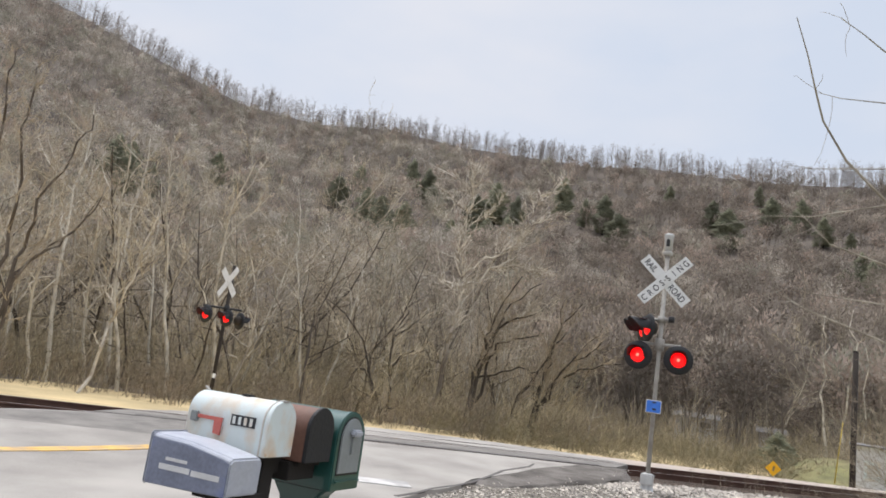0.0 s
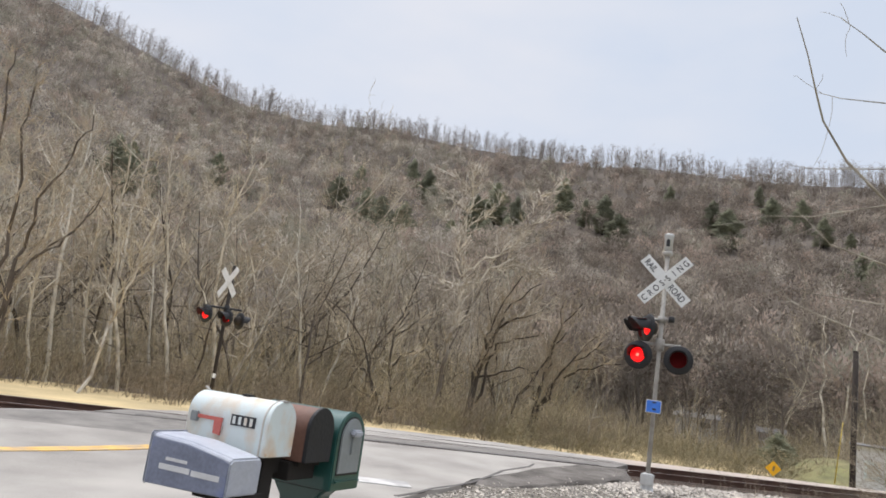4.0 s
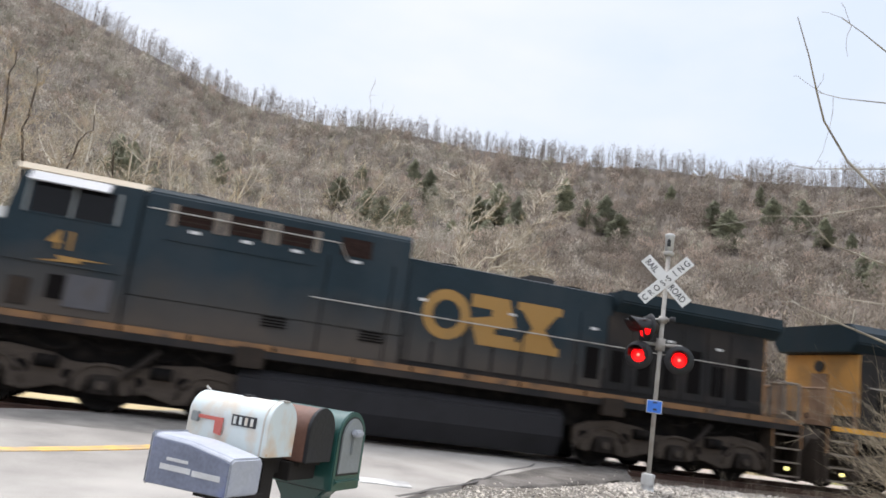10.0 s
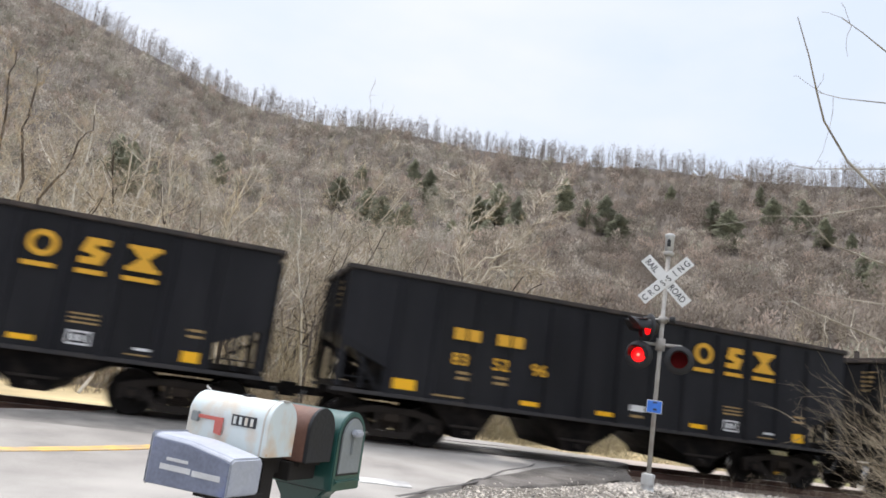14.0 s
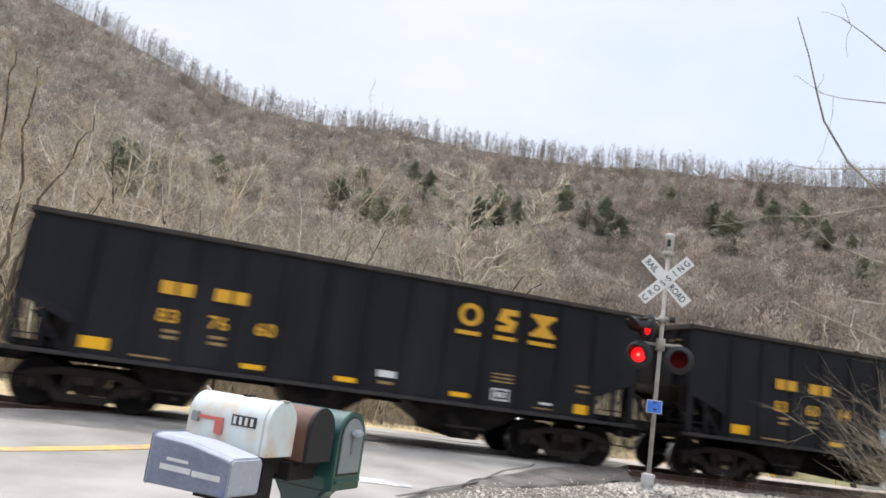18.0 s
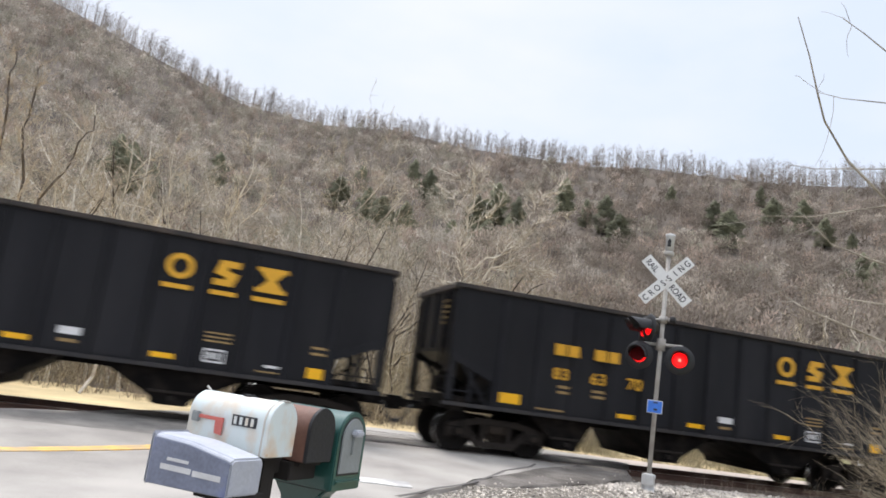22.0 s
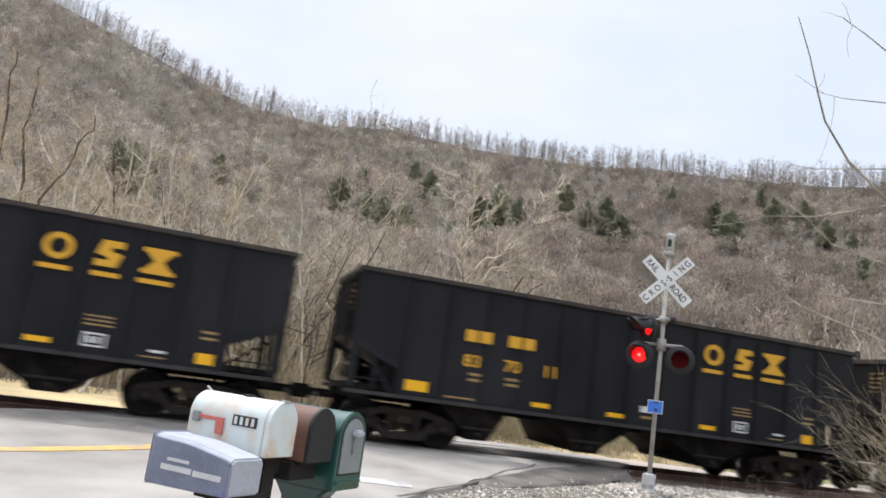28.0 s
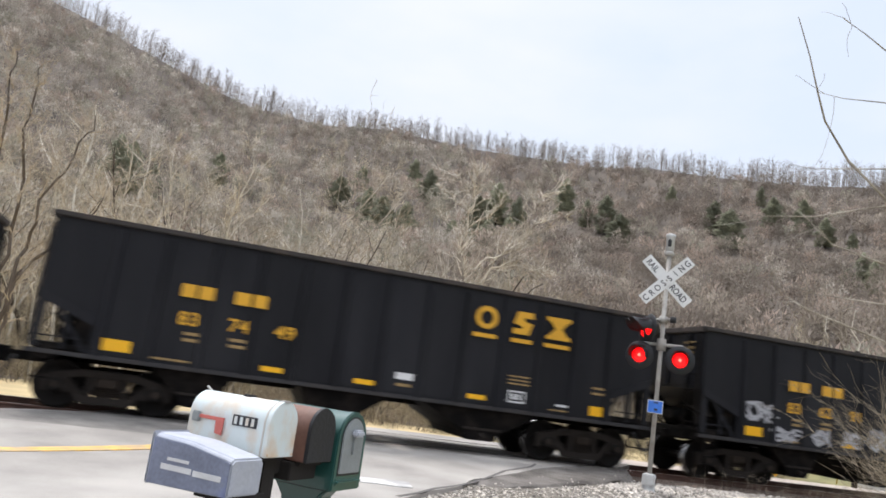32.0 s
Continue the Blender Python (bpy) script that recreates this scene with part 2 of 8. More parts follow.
M["loco_blue"] = material("dark_blue_locomotive_paint", (0.0088, 0.0205, 0.029), 0.5, vary=0.22, scale=0.8, fine=25, bump=0.04, spec=0.18, grime=(0.014, 0.019, 0.025), grime_scale=0.8, grime_amount=0.7, stretch=(1, 1, 0.5))
M["loco_blue_old"] = material("faded_blue_locomotive_paint", (0.0165, 0.031, 0.0415), 0.5, vary=0.25, scale=0.8, fine=25, bump=0.04, spec=0.18, grime=(0.034, 0.043, 0.05), grime_scale=0.7, grime_amount=0.7, stretch=(1, 1, 0.5))
# Locomotive truck castings: the light they catch is put into this paler brown.
M["truck_pale_brown"] = material("dusty_truck_frame", (0.085, 0.068, 0.055), 0.85, spec=0.2, vary=0.4, scale=3, fine=25, grime=(0.03, 0.025, 0.021), grime_scale=3, grime_amount=0.7)
M["tank_grey"] = material("grey_fuel_tank", (0.0255, 0.0255, 0.0289), 0.7, spec=0.18, vary=0.2, scale=1.5, grime=(0.01, 0.0095, 0.009), grime_scale=1.5)
M["loco_grime"] = material("grimy_blue_paint", (0.0175, 0.0168, 0.0175), 0.7, spec=0.25, vary=0.25, scale=1.2, fine=25, grime=(0.042, 0.033, 0.0275), grime_scale=0.8, grime_amount=0.9)
M["loco_brown"] = material("road_grime", (0.034, 0.0255, 0.0195), 0.8, vary=0.35, scale=1.2, fine=20, spec=0.25)
M["loco_yellow"] = material("yellow_stripe_paint", (0.72, 0.345, 0.01), 0.5, vary=0.15, scale=2, bump=0.03, grime=(0.4, 0.2, 0.03), grime_scale=2, grime_amount=0.4)
M["loco_ochre"] = material("dirty_ochre_stripe", (0.25, 0.125, 0.045), 0.65, vary=0.3, scale=2, bump=0.03, grime=(0.06, 0.042, 0.03), grime_scale=2.0, grime_amount=0.95)
M["loco_orange"] = material("orange_marking_paint", (0.4, 0.15, 0.025), 0.55, vary=0.15, scale=2, bump=0.03)
M["loco_gold"] = material("faded_gold_paint", (0.37, 0.205, 0.05), 0.6, vary=0.25, scale=1.5, bump=0.03, grime=(0.2, 0.125, 0.045), grime_scale=1.5, grime_amount=0.6, stretch=(2, 1, 0.6))
M["loco_nose"] = material("ochre_end_paint", (0.5, 0.25, 0.06), 0.6, vary=0.2, scale=1.5, grime=(0.2, 0.12, 0.05), grime_scale=1.8, grime_amount=0.5)
# Nose top: the sky reflected on its chamfer is put into this grey.
M["nose_sky_sheen"] = material("bleached_nose_paint", (0.24, 0.245, 0.235), 0.6, vary=0.2, scale=2, grime=(0.13, 0.12, 0.1), grime_scale=2, grime_amount=0.6)
M["nose_yellow"] = material("faded_yellow_nose_paint", (0.6, 0.37, 0.06), 0.6, vary=0.2, scale=1.5, grime=(0.28, 0.17, 0.06), grime_scale=1.8, grime_amount=0.5)
M["loco_rusty"] = material("rust_brown_end_paint", (0.22, 0.13, 0.08), 0.75, vary=0.35, scale=2, grime=(0.3, 0.2, 0.12), grime_scale=2, grime_amount=0.6)
M["loco_cream"] = material("cream_roof_paint", (0.7, 0.6, 0.46), 0.6, vary=0.08, scale=2, grime=(0.5, 0.42, 0.32), grime_scale=2, grime_amount=0.35)
M["roof_pale"] = material("weathered_hood_top", (0.38, 0.385, 0.4), 0.55, vary=0.12, scale=2)
# Hopper sill: the highlight along its edge is put into a lighter colour.
M["sill"] = material("scuffed_side_sill", (0.03, 0.029, 0.031), 0.6, spec=0.35, vary=0.35, scale=1.5, fine=20, grime=(0.06, 0.05, 0.043), grime_scale=2)
M["worn_edge"] = material("worn_bright_tread", (0.24, 0.2, 0.16), 0.6, vary=0.3, scale=5, grime=(0.08, 0.06, 0.05), grime_scale=5, grime_amount=0.8)
M["grey_box"] = material("faded_grey_panel", (0.075, 0.075, 0.085), 0.6, vary=0.25, scale=2, grime=(0.045, 0.036, 0.03), grime_scale=2)
# Freight truck frames: lightened in colour to imitate the light on them.
M["truck_frame"] = material("dusty_cast_steel", (0.034, 0.028, 0.024), 0.85, spec=0.2, vary=0.4, scale=3, fine=25, grime=(0.012, 0.01, 0.009), grime_scale=3, grime_amount=0.7)
M["ochre_end"] = material("weathered_ochre_railing", (0.34, 0.17, 0.06), 0.7, vary=0.3, scale=2, grime=(0.13, 0.08, 0.05), grime_scale=2.5, grime_amount=0.7)


def dusty(name, base, dust, z0, z1):
    """A copy of a paint with road dust settled on it between two heights."""
    m = base.copy()
    m.name = name
    n, l = m.node_tree.nodes, m.node_tree.links
    b = n["Principled BSDF"]
    tc, sep, nz, ma, mr, mx = (n.new("ShaderNode" + k) for k in ("TexCoord", "SeparateXYZ", "TexNoise", "Math", "MapRange", "MixRGB"))
    nz.inputs["Scale"].default_value, nz.inputs["Detail"].default_value = 1.1, 8
    l.new(tc.outputs["Object"], sep.inputs["Vector"])
    l.new(tc.outputs["Object"], nz.inputs["Vector"])
    ma.operation = "MULTIPLY_ADD"
    ma.inputs[1].default_value = 1.3
    l.new(nz.outputs["Fac"], ma.inputs[0])
    l.new(sep.outputs["Z"], ma.inputs[2])
    mr.inputs["From Min"].default_value, mr.inputs["From Max"].default_value = z0 + 0.65, z1 + 0.65
    mr.inputs["To Min"].default_value, mr.inputs["To Max"].default_value = 0.85, 0.0
    l.new(ma.outputs["Value"], mr.inputs["Value"])
    l.new(mr.outputs["Result"], mx.inputs["Fac"])
    l.new(b.inputs["Base Color"].links[0].from_socket, mx.inputs["Color1"])
    mx.inputs["Color2"].default_value = (*dust, 1)
    l.new(mx.outputs["Color"], b.inputs["Base Color"])
    return m


M["bark_sycamore"] = dusty("flaking_sycamore_bark", M["bark_white"], (0.13, 0.1, 0.073), 4.0, 10.0)
M["twigs_white"] = material("whitish_twigs", (0.72, 0.66, 0.55), 0.9, vary=0.3, scale=0.8, fine=10, bump=0.0, grime=(0.2, 0.165, 0.125), grime_scale=1.2, grime_amount=0.8)
M["loco_blue"] = dusty("dusty_dark_blue_paint", M["loco_blue"], (0.056, 0.043, 0.033), 2.0, 2.65)
M["loco_blue_old"] = dusty("dusty_faded_blue_paint", M["loco_blue_old"], (0.078, 0.064, 0.053), 1.75, 3.0)
M["mesh_dark"] = material("dark_grille", (0.007, 0.006, 0.006), 0.95, spec=0.1, vary=0.3, scale=20, bump=0.3)
M["screen"] = material("rusty_grille", (0.03, 0.018, 0.015), 0.9, spec=0.1, vary=0.4, scale=12)
M["hatch_tan"] = material("tan_hatch_paint", (0.42, 0.31, 0.2), 0.7, vary=0.2, scale=3, grime=(0.2, 0.14, 0.09), grime_scale=3, grime_amount=0.5)
M["tank"] = material("dusty_air_tank", (0.055, 0.046, 0.039), 0.8, spec=0.2, vary=0.25, scale=1.5)
M["headlight"] = material("glowing_headlight", (0.9, 0.8, 0.4), 0.3, vary=0.05, emission=(1.0, 0.78, 0.1), strength=2.2)
M["marker_light"] = material("glowing_step_light", (0.9, 0.8, 0.3), 0.3, vary=0.05, emission=(1.0, 0.9, 0.3), strength=1.6)
M["brown_box"] = material("brown_mailbox_paint", (0.17, 0.085, 0.06), 0.6, vary=0.2, scale=6, fine=50, bump=0.05)
M["green_box"] = material("dark_green_plastic", (0.018, 0.085, 0.073), 0.42, vary=0.14, scale=5, fine=80, bump=0.05, coat=0.7)
M["grey_plastic"] = material("grey_plastic", (0.27, 0.29, 0.29), 0.5, vary=0.1, scale=8)
M["tube_plastic"] = material("grey_tube_plastic", (0.47, 0.49, 0.54), 0.5, vary=0.14, scale=5, fine=60, bump=0.06, grime=(0.3, 0.32, 0.4), grime_scale=6, grime_amount=0.6)
# Faded blue print, darkened further for the shade on this side.
M["tube_blue"] = material("faded_blue_print", (0.225, 0.25, 0.335), 0.55, vary=0.3, scale=4, bump=0.04, grime=(0.06, 0.1, 0.4), grime_scale=4, grime_amount=0.75, grime_from=0.51)
M["flag_red"] = material("faded_red_flag", (0.58, 0.15, 0.12), 0.5, vary=0.15, scale=8)
M["post_dark"] = material("dark_wooden_post", (0.018, 0.015, 0.013), 0.9, vary=0.35, scale=4, fine=40, stretch=(4, 4, 0.5))
M["house_white"] = material("white_siding", (0.74, 0.715, 0.7), 0.8, vary=0.1, scale=1)
M["house_roof"] = material("grey_metal_roof", (0.2, 0.19, 0.185), 0.6, vary=0.15, scale=1)
M["yellow_plastic"] = material("yellow_guard", (0.5, 0.36, 0.05), 0.6, vary=0.2)
_g = bpy.data.materials.new("cab_glass")
_g.use_nodes = True
_gb = _g.node_tree.nodes["Principled BSDF"]
_gb.inputs["Base Color"].default_value = (0.006, 0.006, 0.007, 1)
_gb.inputs["Specular IOR Level"].default_value = 0.2
_gb.inputs["Roughness"].default_value = 0.06
M["glass"] = _g
# The sky's reflection is put into the glass as a pale blue-grey base.
M["windshield"] = material("sloping_windshield", (0.16, 0.185, 0.21), 0.12, vary=0.1, bump=0.0, spec=1.0, coat=0.8)

# ---------------------------------------------------------------- mesh helpers


def box(bm, x0, x1, y0, y1, z0, z1, m=None):
    v = [bm.verts.new((x, y, z)) for x in (x0, x1) for y in (y0, y1) for z in (z0, z1)]
    for f in ((0, 1, 3, 2), (4, 6, 7, 5), (0, 4, 5, 1), (2, 3, 7, 6), (0, 2, 6, 4), (1, 5, 7, 3)):
        bm.faces.new([v[i] for i in f])
    if m is not None:
        bmesh.ops.transform(bm, matrix=m, verts=v)
    return bm


def prism(bm, outline, y0, y1, axis="y", m=None):
    """An outline of (a, b) pairs, drawn out along an axis: y (a=x, b=z), x (a=y, b=z) or z (a=x, b=y)."""
    def at(a, b, c):
        return {"y": (a, c, b), "x": (c, a, b), "z": (a, b, c)}[axis]
    va = [bm.verts.new(at(a, b, y0)) for a, b in outline]
    vb = [bm.verts.new(at(a, b, y1)) for a, b in outline]
    n = len(outline)
    bm.faces.new(va)
    bm.faces.new(vb[::-1])
    for i in range(n):
        bm.faces.new((va[i], vb[i], vb[(i + 1) % n], va[(i + 1) % n]))
    if m is not None:
        bmesh.ops.transform(bm, matrix=m, verts=va + vb)
    return bm


def tube(bm, p, q, r0, r1=None, n=8, caps=True):
    p, q = Vector(p), Vector(q)
    r1 = r0 if r1 is None else r1
    d = (q - p).normalized()
    a = d.orthogonal().normalized()
    b = d.cross(a)
    ring = lambda c, r: [bm.verts.new(c + (a * math.cos(2 * math.pi * i / n) + b * math.sin(2 * math.pi * i / n)) * r) for i in range(n)]
    va, vb = ring(p, r0), ring(q, r1)
    for i in range(n):
        bm.faces.new((va[i], va[(i + 1) % n], vb[(i + 1) % n], vb[i])).smooth = n > 6
    if caps:
        bm.faces.new(va[::-1])
        bm.faces.new(vb)
    return bm


def pipe(bm, pts, r, n=6):
    """One bent tube through all the points."""
    rings = []
    for i, p in enumerate(pts):
        d = (pts[min(i + 1, len(pts) - 1)] - pts[max(i - 1, 0)]).normalized()
        a = d.cross(Vector((0.13, 0.98, 0.17))).normalized()
        b = d.cross(a)
        rings.append([bm.verts.new(p + (a * math.cos(2 * math.pi * k / n) + b * math.sin(2 * math.pi * k / n)) * r) for k in range(n)])
    for ra, rb in zip(rings, rings[1:]):
        for k in range(n):
            bm.faces.new((ra[k], ra[(k + 1) % n], rb[(k + 1) % n], rb[k])).smooth = True
    bm.faces.new(rings[0][::-1])
    bm.faces.new(rings[-1])
    return bm


def lathe(bm, profile, n=24, axis="y"):
    """A profile of (radius, along) pairs turned round an axis."""
    rings = []
    for r, c in profile:
        ring = []
        for i in range(n):
            a = 2 * math.pi * i / n
            u, v = r * math.cos(a), r * math.sin(a)
            ring.append(bm.verts.new({"y": (u, c, v), "x": (c, u, v), "z": (u, v, c)}[axis]))
        rings.append(ring)
    for ra, rb in zip(rings, rings[1:]):
        for i in range(n):
            bm.faces.new((ra[i], ra[(i + 1) % n], rb[(i + 1) % n], rb[i])).smooth = True
    bm.faces.new(rings[0][::-1])
    bm.faces.new(rings[-1])
    return bm


def mesh_of(name, bm, mat, bevel=0.0):
    bmesh.ops.recalc_face_normals(bm, faces=bm.faces)
    if bevel:
        edges = [e for e in bm.edges if e.is_manifold and e.calc_face_angle(0) > 0.5]
        bmesh.ops.bevel(bm, geom=edges, offset=bevel, segments=2, affect="EDGES", clamp_overlap=True)
    me = bpy.data.meshes.new(name)
    bm.to_mesh(me)
    bm.free()
    me.materials.append(mat)
    return me


def part(name, bm, mat, parent, label="", bevel=0.0):
    """One mesh object under a thing or a part."""
    ob = new(name, mesh_of(name, bm, mat, bevel))
    ob.parent = parent
    return tagged(ob, label)


def shared(name, mesh, parent, m=None, label=""):
    """A further part on a mesh that others use too."""
    ob = new(name, mesh)
    ob.parent = parent
    if m is not None:
        ob.matrix_basis = m
    return tagged(ob, label)


def thing(name, m, label, category, group="", kind=""):
    ob = new(name)
    ob.empty_display_size = 0.2
    ob.matrix_basis = m
    return tagged(ob, label, category, group, kind)


def B():
    return bmesh.new()


def raw(name, verts, faces, mats, parent=None, smooth=False):
    me = bpy.data.meshes.new(name)
    me.from_pydata(verts, [], faces)
    for mt in (mats if isinstance(mats, list) else [mats]):
        me.materials.append(mt)
    if smooth:
        me.shade_smooth()
    ob = new(name, me)
    ob.parent = parent
    return ob


def lettering(text, size, mat, parent, m, name="lettering", squeeze=1.0, align="LEFT", thick=0.004, bold=0.012):
    cu = bpy.data.curves.new(name, "FONT")
    cu.body, cu.size, cu.extrude, cu.align_x = text, size, thick, align
    cu.offset = size * bold
    tmp = bpy.data.objects.new(name, cu)
    me = bpy.data.meshes.new_from_object(tmp)
    bpy.data.objects.remove(tmp)
    me.materials.clear()
    me.materials.append(mat)
    ob = new(name, me)
    ob.parent = parent
    ob.matrix_basis = m @ Matrix.Diagonal((squeeze, 1, 1, 1))
    return ob


# ---------------------------------------------------------------- the lie of the land
CURVE = -1 / 373.5      # the track bends towards the viewer at both ends


def on_track(s, off=0.0, z=0.0):
    a = CURVE * s
    return Vector((math.sin(a) / CURVE - off * math.sin(a), (1 - math.cos(a)) / CURVE + off * math.cos(a), z))


def track_pose(s, z=0.0):
    p = on_track(s, 0, z)
    return pose(p.x, p.y, p.z, 0, 0, math.degrees(CURVE * s))


def off_track(x, y):
    """Signed distance from the track's centre line."""
    r = 1 / CURVE
    return math.hypot(x, y - r) + r


def smooth(a, b, x):
    t = min(1, max(0, (x - a) / (b - a)))
    return t * t * (3 - 2 * t)


RIDGE = [(-70, 9), (-45, 16), (-30, 22.5), (-20, 23.3), (-12, 22.0), (-5, 20.4), (0, 19.2), (6, 19.0), (12, 19.6), (18, 19.1), (24, 18.9), (29, 18.6), (33, 18.8),
         (38, 18.3), (44, 17.8), (50, 17.5), (65, 14), (85, 9)]


def ridge_angle(az):
    if az <= RIDGE[0][0] or az >= RIDGE[-1][0]:
        return 9 * max(0.25, 1 - (abs(az) - 70) / 60)
    for (a, e), (b, g) in zip(RIDGE, RIDGE[1:]):
        if a <= az <= b:
            return e + (g - e) * (az - a) / (b - a)


def land(x, y):
    """Height of the ground."""
    n = off_track(x, y)
    z = -0.3
    if n > 0:
        z = -0.24 - 0.1 * smooth(1.5, 3, n) - 1.2 * smooth(5, 14, n)
    else:
        z = -0.22 + 0.1 * smooth(-6.5, -3.2, n) * smooth(-0.95, -1.5, n) * smooth(2, 6, x)
    dx, dy = x - EYE[0], y - EYE[1]
    r = math.hypot(dx, dy)
    az = math.degrees(math.atan2(dx, dy))
    top = 545 * math.tan(radians(ridge_angle(az)))
    t = (r - 78) / 467
    if t > 0:
        h = top * (0.42 * t + 0.58 * t * t) if t <= 1 else top * (1 - 0.45 * smooth(1, 2.2, t))
        h += 7 * noise.noise((x / 70, y / 70, 3)) * smooth(0, 0.3, t) * (1 if t < 1 else 0.4) * (1 - smooth(0.8, 1, t))
        z += max(0, h)
    if 42 < az < 56 and 40 < r < 75:
        z += 1.5 * smooth(42, 47, az) * smooth(56, 50, az) * smooth(40, 52, r) * smooth(75, 62, r)
    return z + 0.03 * noise.noise((x / 2.0, y / 2.0, 0)) * smooth(3, 30, r)


def build_ground():
    azs = [a for a in range(-180, -40, 5)] + [-40 + 0.8 * i for i in range(138)] + [a for a in range(71, 180, 5)]
    rs = [0.6 + 0.7 * i for i in range(75)] + [53 + 4 * i for i in range(20)] + [135 + 12 * i for i in range(38)] + [600, 650, 720, 820, 1000, 1400, 2200, 3600]
    verts = [(EYE[0], EYE[1], land(EYE[0], EYE[1]))]
    na = len(azs)
    for r in rs:
        for a in azs:
            x, y = EYE[0] + r * math.sin(radians(a)), EYE[1] + r * math.cos(radians(a))
            verts.append((x, y, land(x, y)))
    faces, kinds = [], []
    for j in range(na):
        faces.append((0, 1 + (j + 1) % na, 1 + j))
        kinds.append(0)
    for i in range(len(rs) - 1):
        for j in range(na):
            a, b = 1 + i * na + j, 1 + i * na + (j + 1) % na
            faces.append((a, b, b + na, a + na))
            x, y = verts[a][0], verts[a][1]
            n = off_track(x, y)
            k = 0
            if n > 3.9:
                k = 1
                if rs[i] > 62 or (n > 31 + 1.2 * math.sin(x * 0.7) and x < 30):
                    k = 2
                elif x > 0.93 * (y - EYE[1]) and y < 40 and n < 30:
                    k = 3
            elif rs[i] > 90:
                k = 2
            elif n < -9 and x > 4:
                k = 3
            elif n < -1.2 and x > 12 + 0.8 * math.sin(y * 2.1):
                k = 2
            kinds.append(k)
    ob = raw("ground", verts, faces, [M["verge"], M["field"], M["litter"], M["grass"]], smooth=True)
    ob.data.polygons.foreach_set("material_index", kinds)
    return tagged(ob, "valley ground of gravel verge, straw field and leaf-covered hillside", "ground", kind="structure")


build_ground()

# ---------------------------------------------------------------- road, crossing, railway


def road_height(n):
    """Road surface by its distance from the track's centre line."""
    if n < 0:
        return -0.14 * smooth(-1.6, -5.5, n)
    return -0.05 * smooth(1.6, 4, n) - 0.75 * smooth(5.5, 14, n)


def right_edge(n):
    pts = [(-40, -27.6), (-12, -1.7), (-6.46, 3.2), (-4.47, 4.93), (-3.2, 6.1), (-2.3, 7.4), (-1.7, 9.2), (-0.8, 9.75), (0.8, 11.2), (2.0, 11.0), (3.0, 10.3), (3.6, 9.4), (4.1, 7.6)]
    for (a, p), (b, q) in zip(pts, pts[1:]):
        if a <= n <= b:
            return p + (q - p) * (n - a) / (b - a)
    return pts[-1][1]


def left_edge(n):
    return -1.75 + (n + 0.8) * (1.15 if n < -0.8 else 0.45) if n < 0.8 else -1.03 + (n - 0.8) * 1.05


def road_sheet(name, n0, n1, steps, cols, mat, label, left=left_edge, right=right_edge, lift=0.0, ragged=0.0, rough=0.0):
    """A slab of paving between two lines along the track, with a real thickness."""
    verts, faces = [], []
    for i in range(steps + 1):
        n = n0 + (n1 - n0) * i / steps
        xl, xr = left(n), right(n)
        for j in range(cols + 1):
            f = j / cols
            s = xl + (xr - xl) * f
            wob = ragged * noise.noise((s * 0.9, n * 0.9, 7)) * (1 if j in (0, cols) else 0)
            p = on_track(s + wob, n)
            verts.append((p.x, p.y, road_height(n) + lift + 0.012 * noise.noise((s * 0.5, n * 0.5, 2)) + rough * noise.noise((s * 4, n * 4, 5))))
    if rough:       # the crumbled rim sinks into the ground
        for i in range(steps + 1):
            for j in range(cols + 1):
                rim = min(i, steps - i + 2, j, cols - j)
                x, y, z = verts[i * (cols + 1) + j]
                verts[i * (cols + 1) + j] = (x, y, z - ((0.12, 0.05, 0.02, 0) if rough > 0.008 else (0.03, 0.004, 0, 0))[min(3, rim)])
    w, count = cols + 1, len(verts)
    verts += [(x, y, z - 0.28) for x, y, z in verts]
    for i in range(steps):
        for j in range(cols):
            a = i * w + j
            faces.append((a, a + 1, a + w + 1, a + w))
    rim = [j for j in range(w)] + [i * w + cols for i in range(1, steps + 1)] + [steps * w + j for j in range(cols - 1, -1, -1)] + [i * w for i in range(steps - 1, 0, -1)]
    for a, b in zip(rim, rim[1:] + rim[:1]):
        faces.append((b, a, a + count, b + count))
    ob = raw(name, verts, faces, mat)
    return tagged(ob, label, "road", kind="structure")


road_sheet("road", -40, -0.80, 110, 16, M["asphalt"], "worn grey two-lane asphalt road up to the rails", ragged=0.25)
road_sheet("road_gauge_panel", -0.6, 0.64, 6, 16, M["asphalt_dark"], "asphalt filling between the rails of the crossing")
road_sheet("road_far_apron", 0.80, 4.1, 12, 24, M["asphalt"], "grey asphalt apron beyond the rails", ragged=0.2)
road_sheet("road_patch", -3.2, -0.82, 20, 24, M["asphalt_dark"], "dark asphalt patch along the near rail", left=lambda n: left_edge(n) + 0.02,
           right=lambda n: 0.9 + (n + 2.9) * 0.75, lift=0.008, ragged=0.5, rough=0.004)


def between(n, pts):
    for (a, p), (b, q) in zip(pts, pts[1:]):
        if n <= b:
            return p + (q - p) * (n - a) / (b - a)
    return pts[-1][1]


def broken_left(n):
    return between(n, ((-4.75, 4.6), (-4.15, 5.18), (-2.6, 6.7), (-1.9, 7.6), (-1.3, 8.3), (-0.8, 8.7)))


def broken_right(n):
    return between(n, ((-4.75, 4.95), (-4.47, 6.0), (-3.31, 7.9), (-2.27, 9.3), (-0.8, 10.2)))


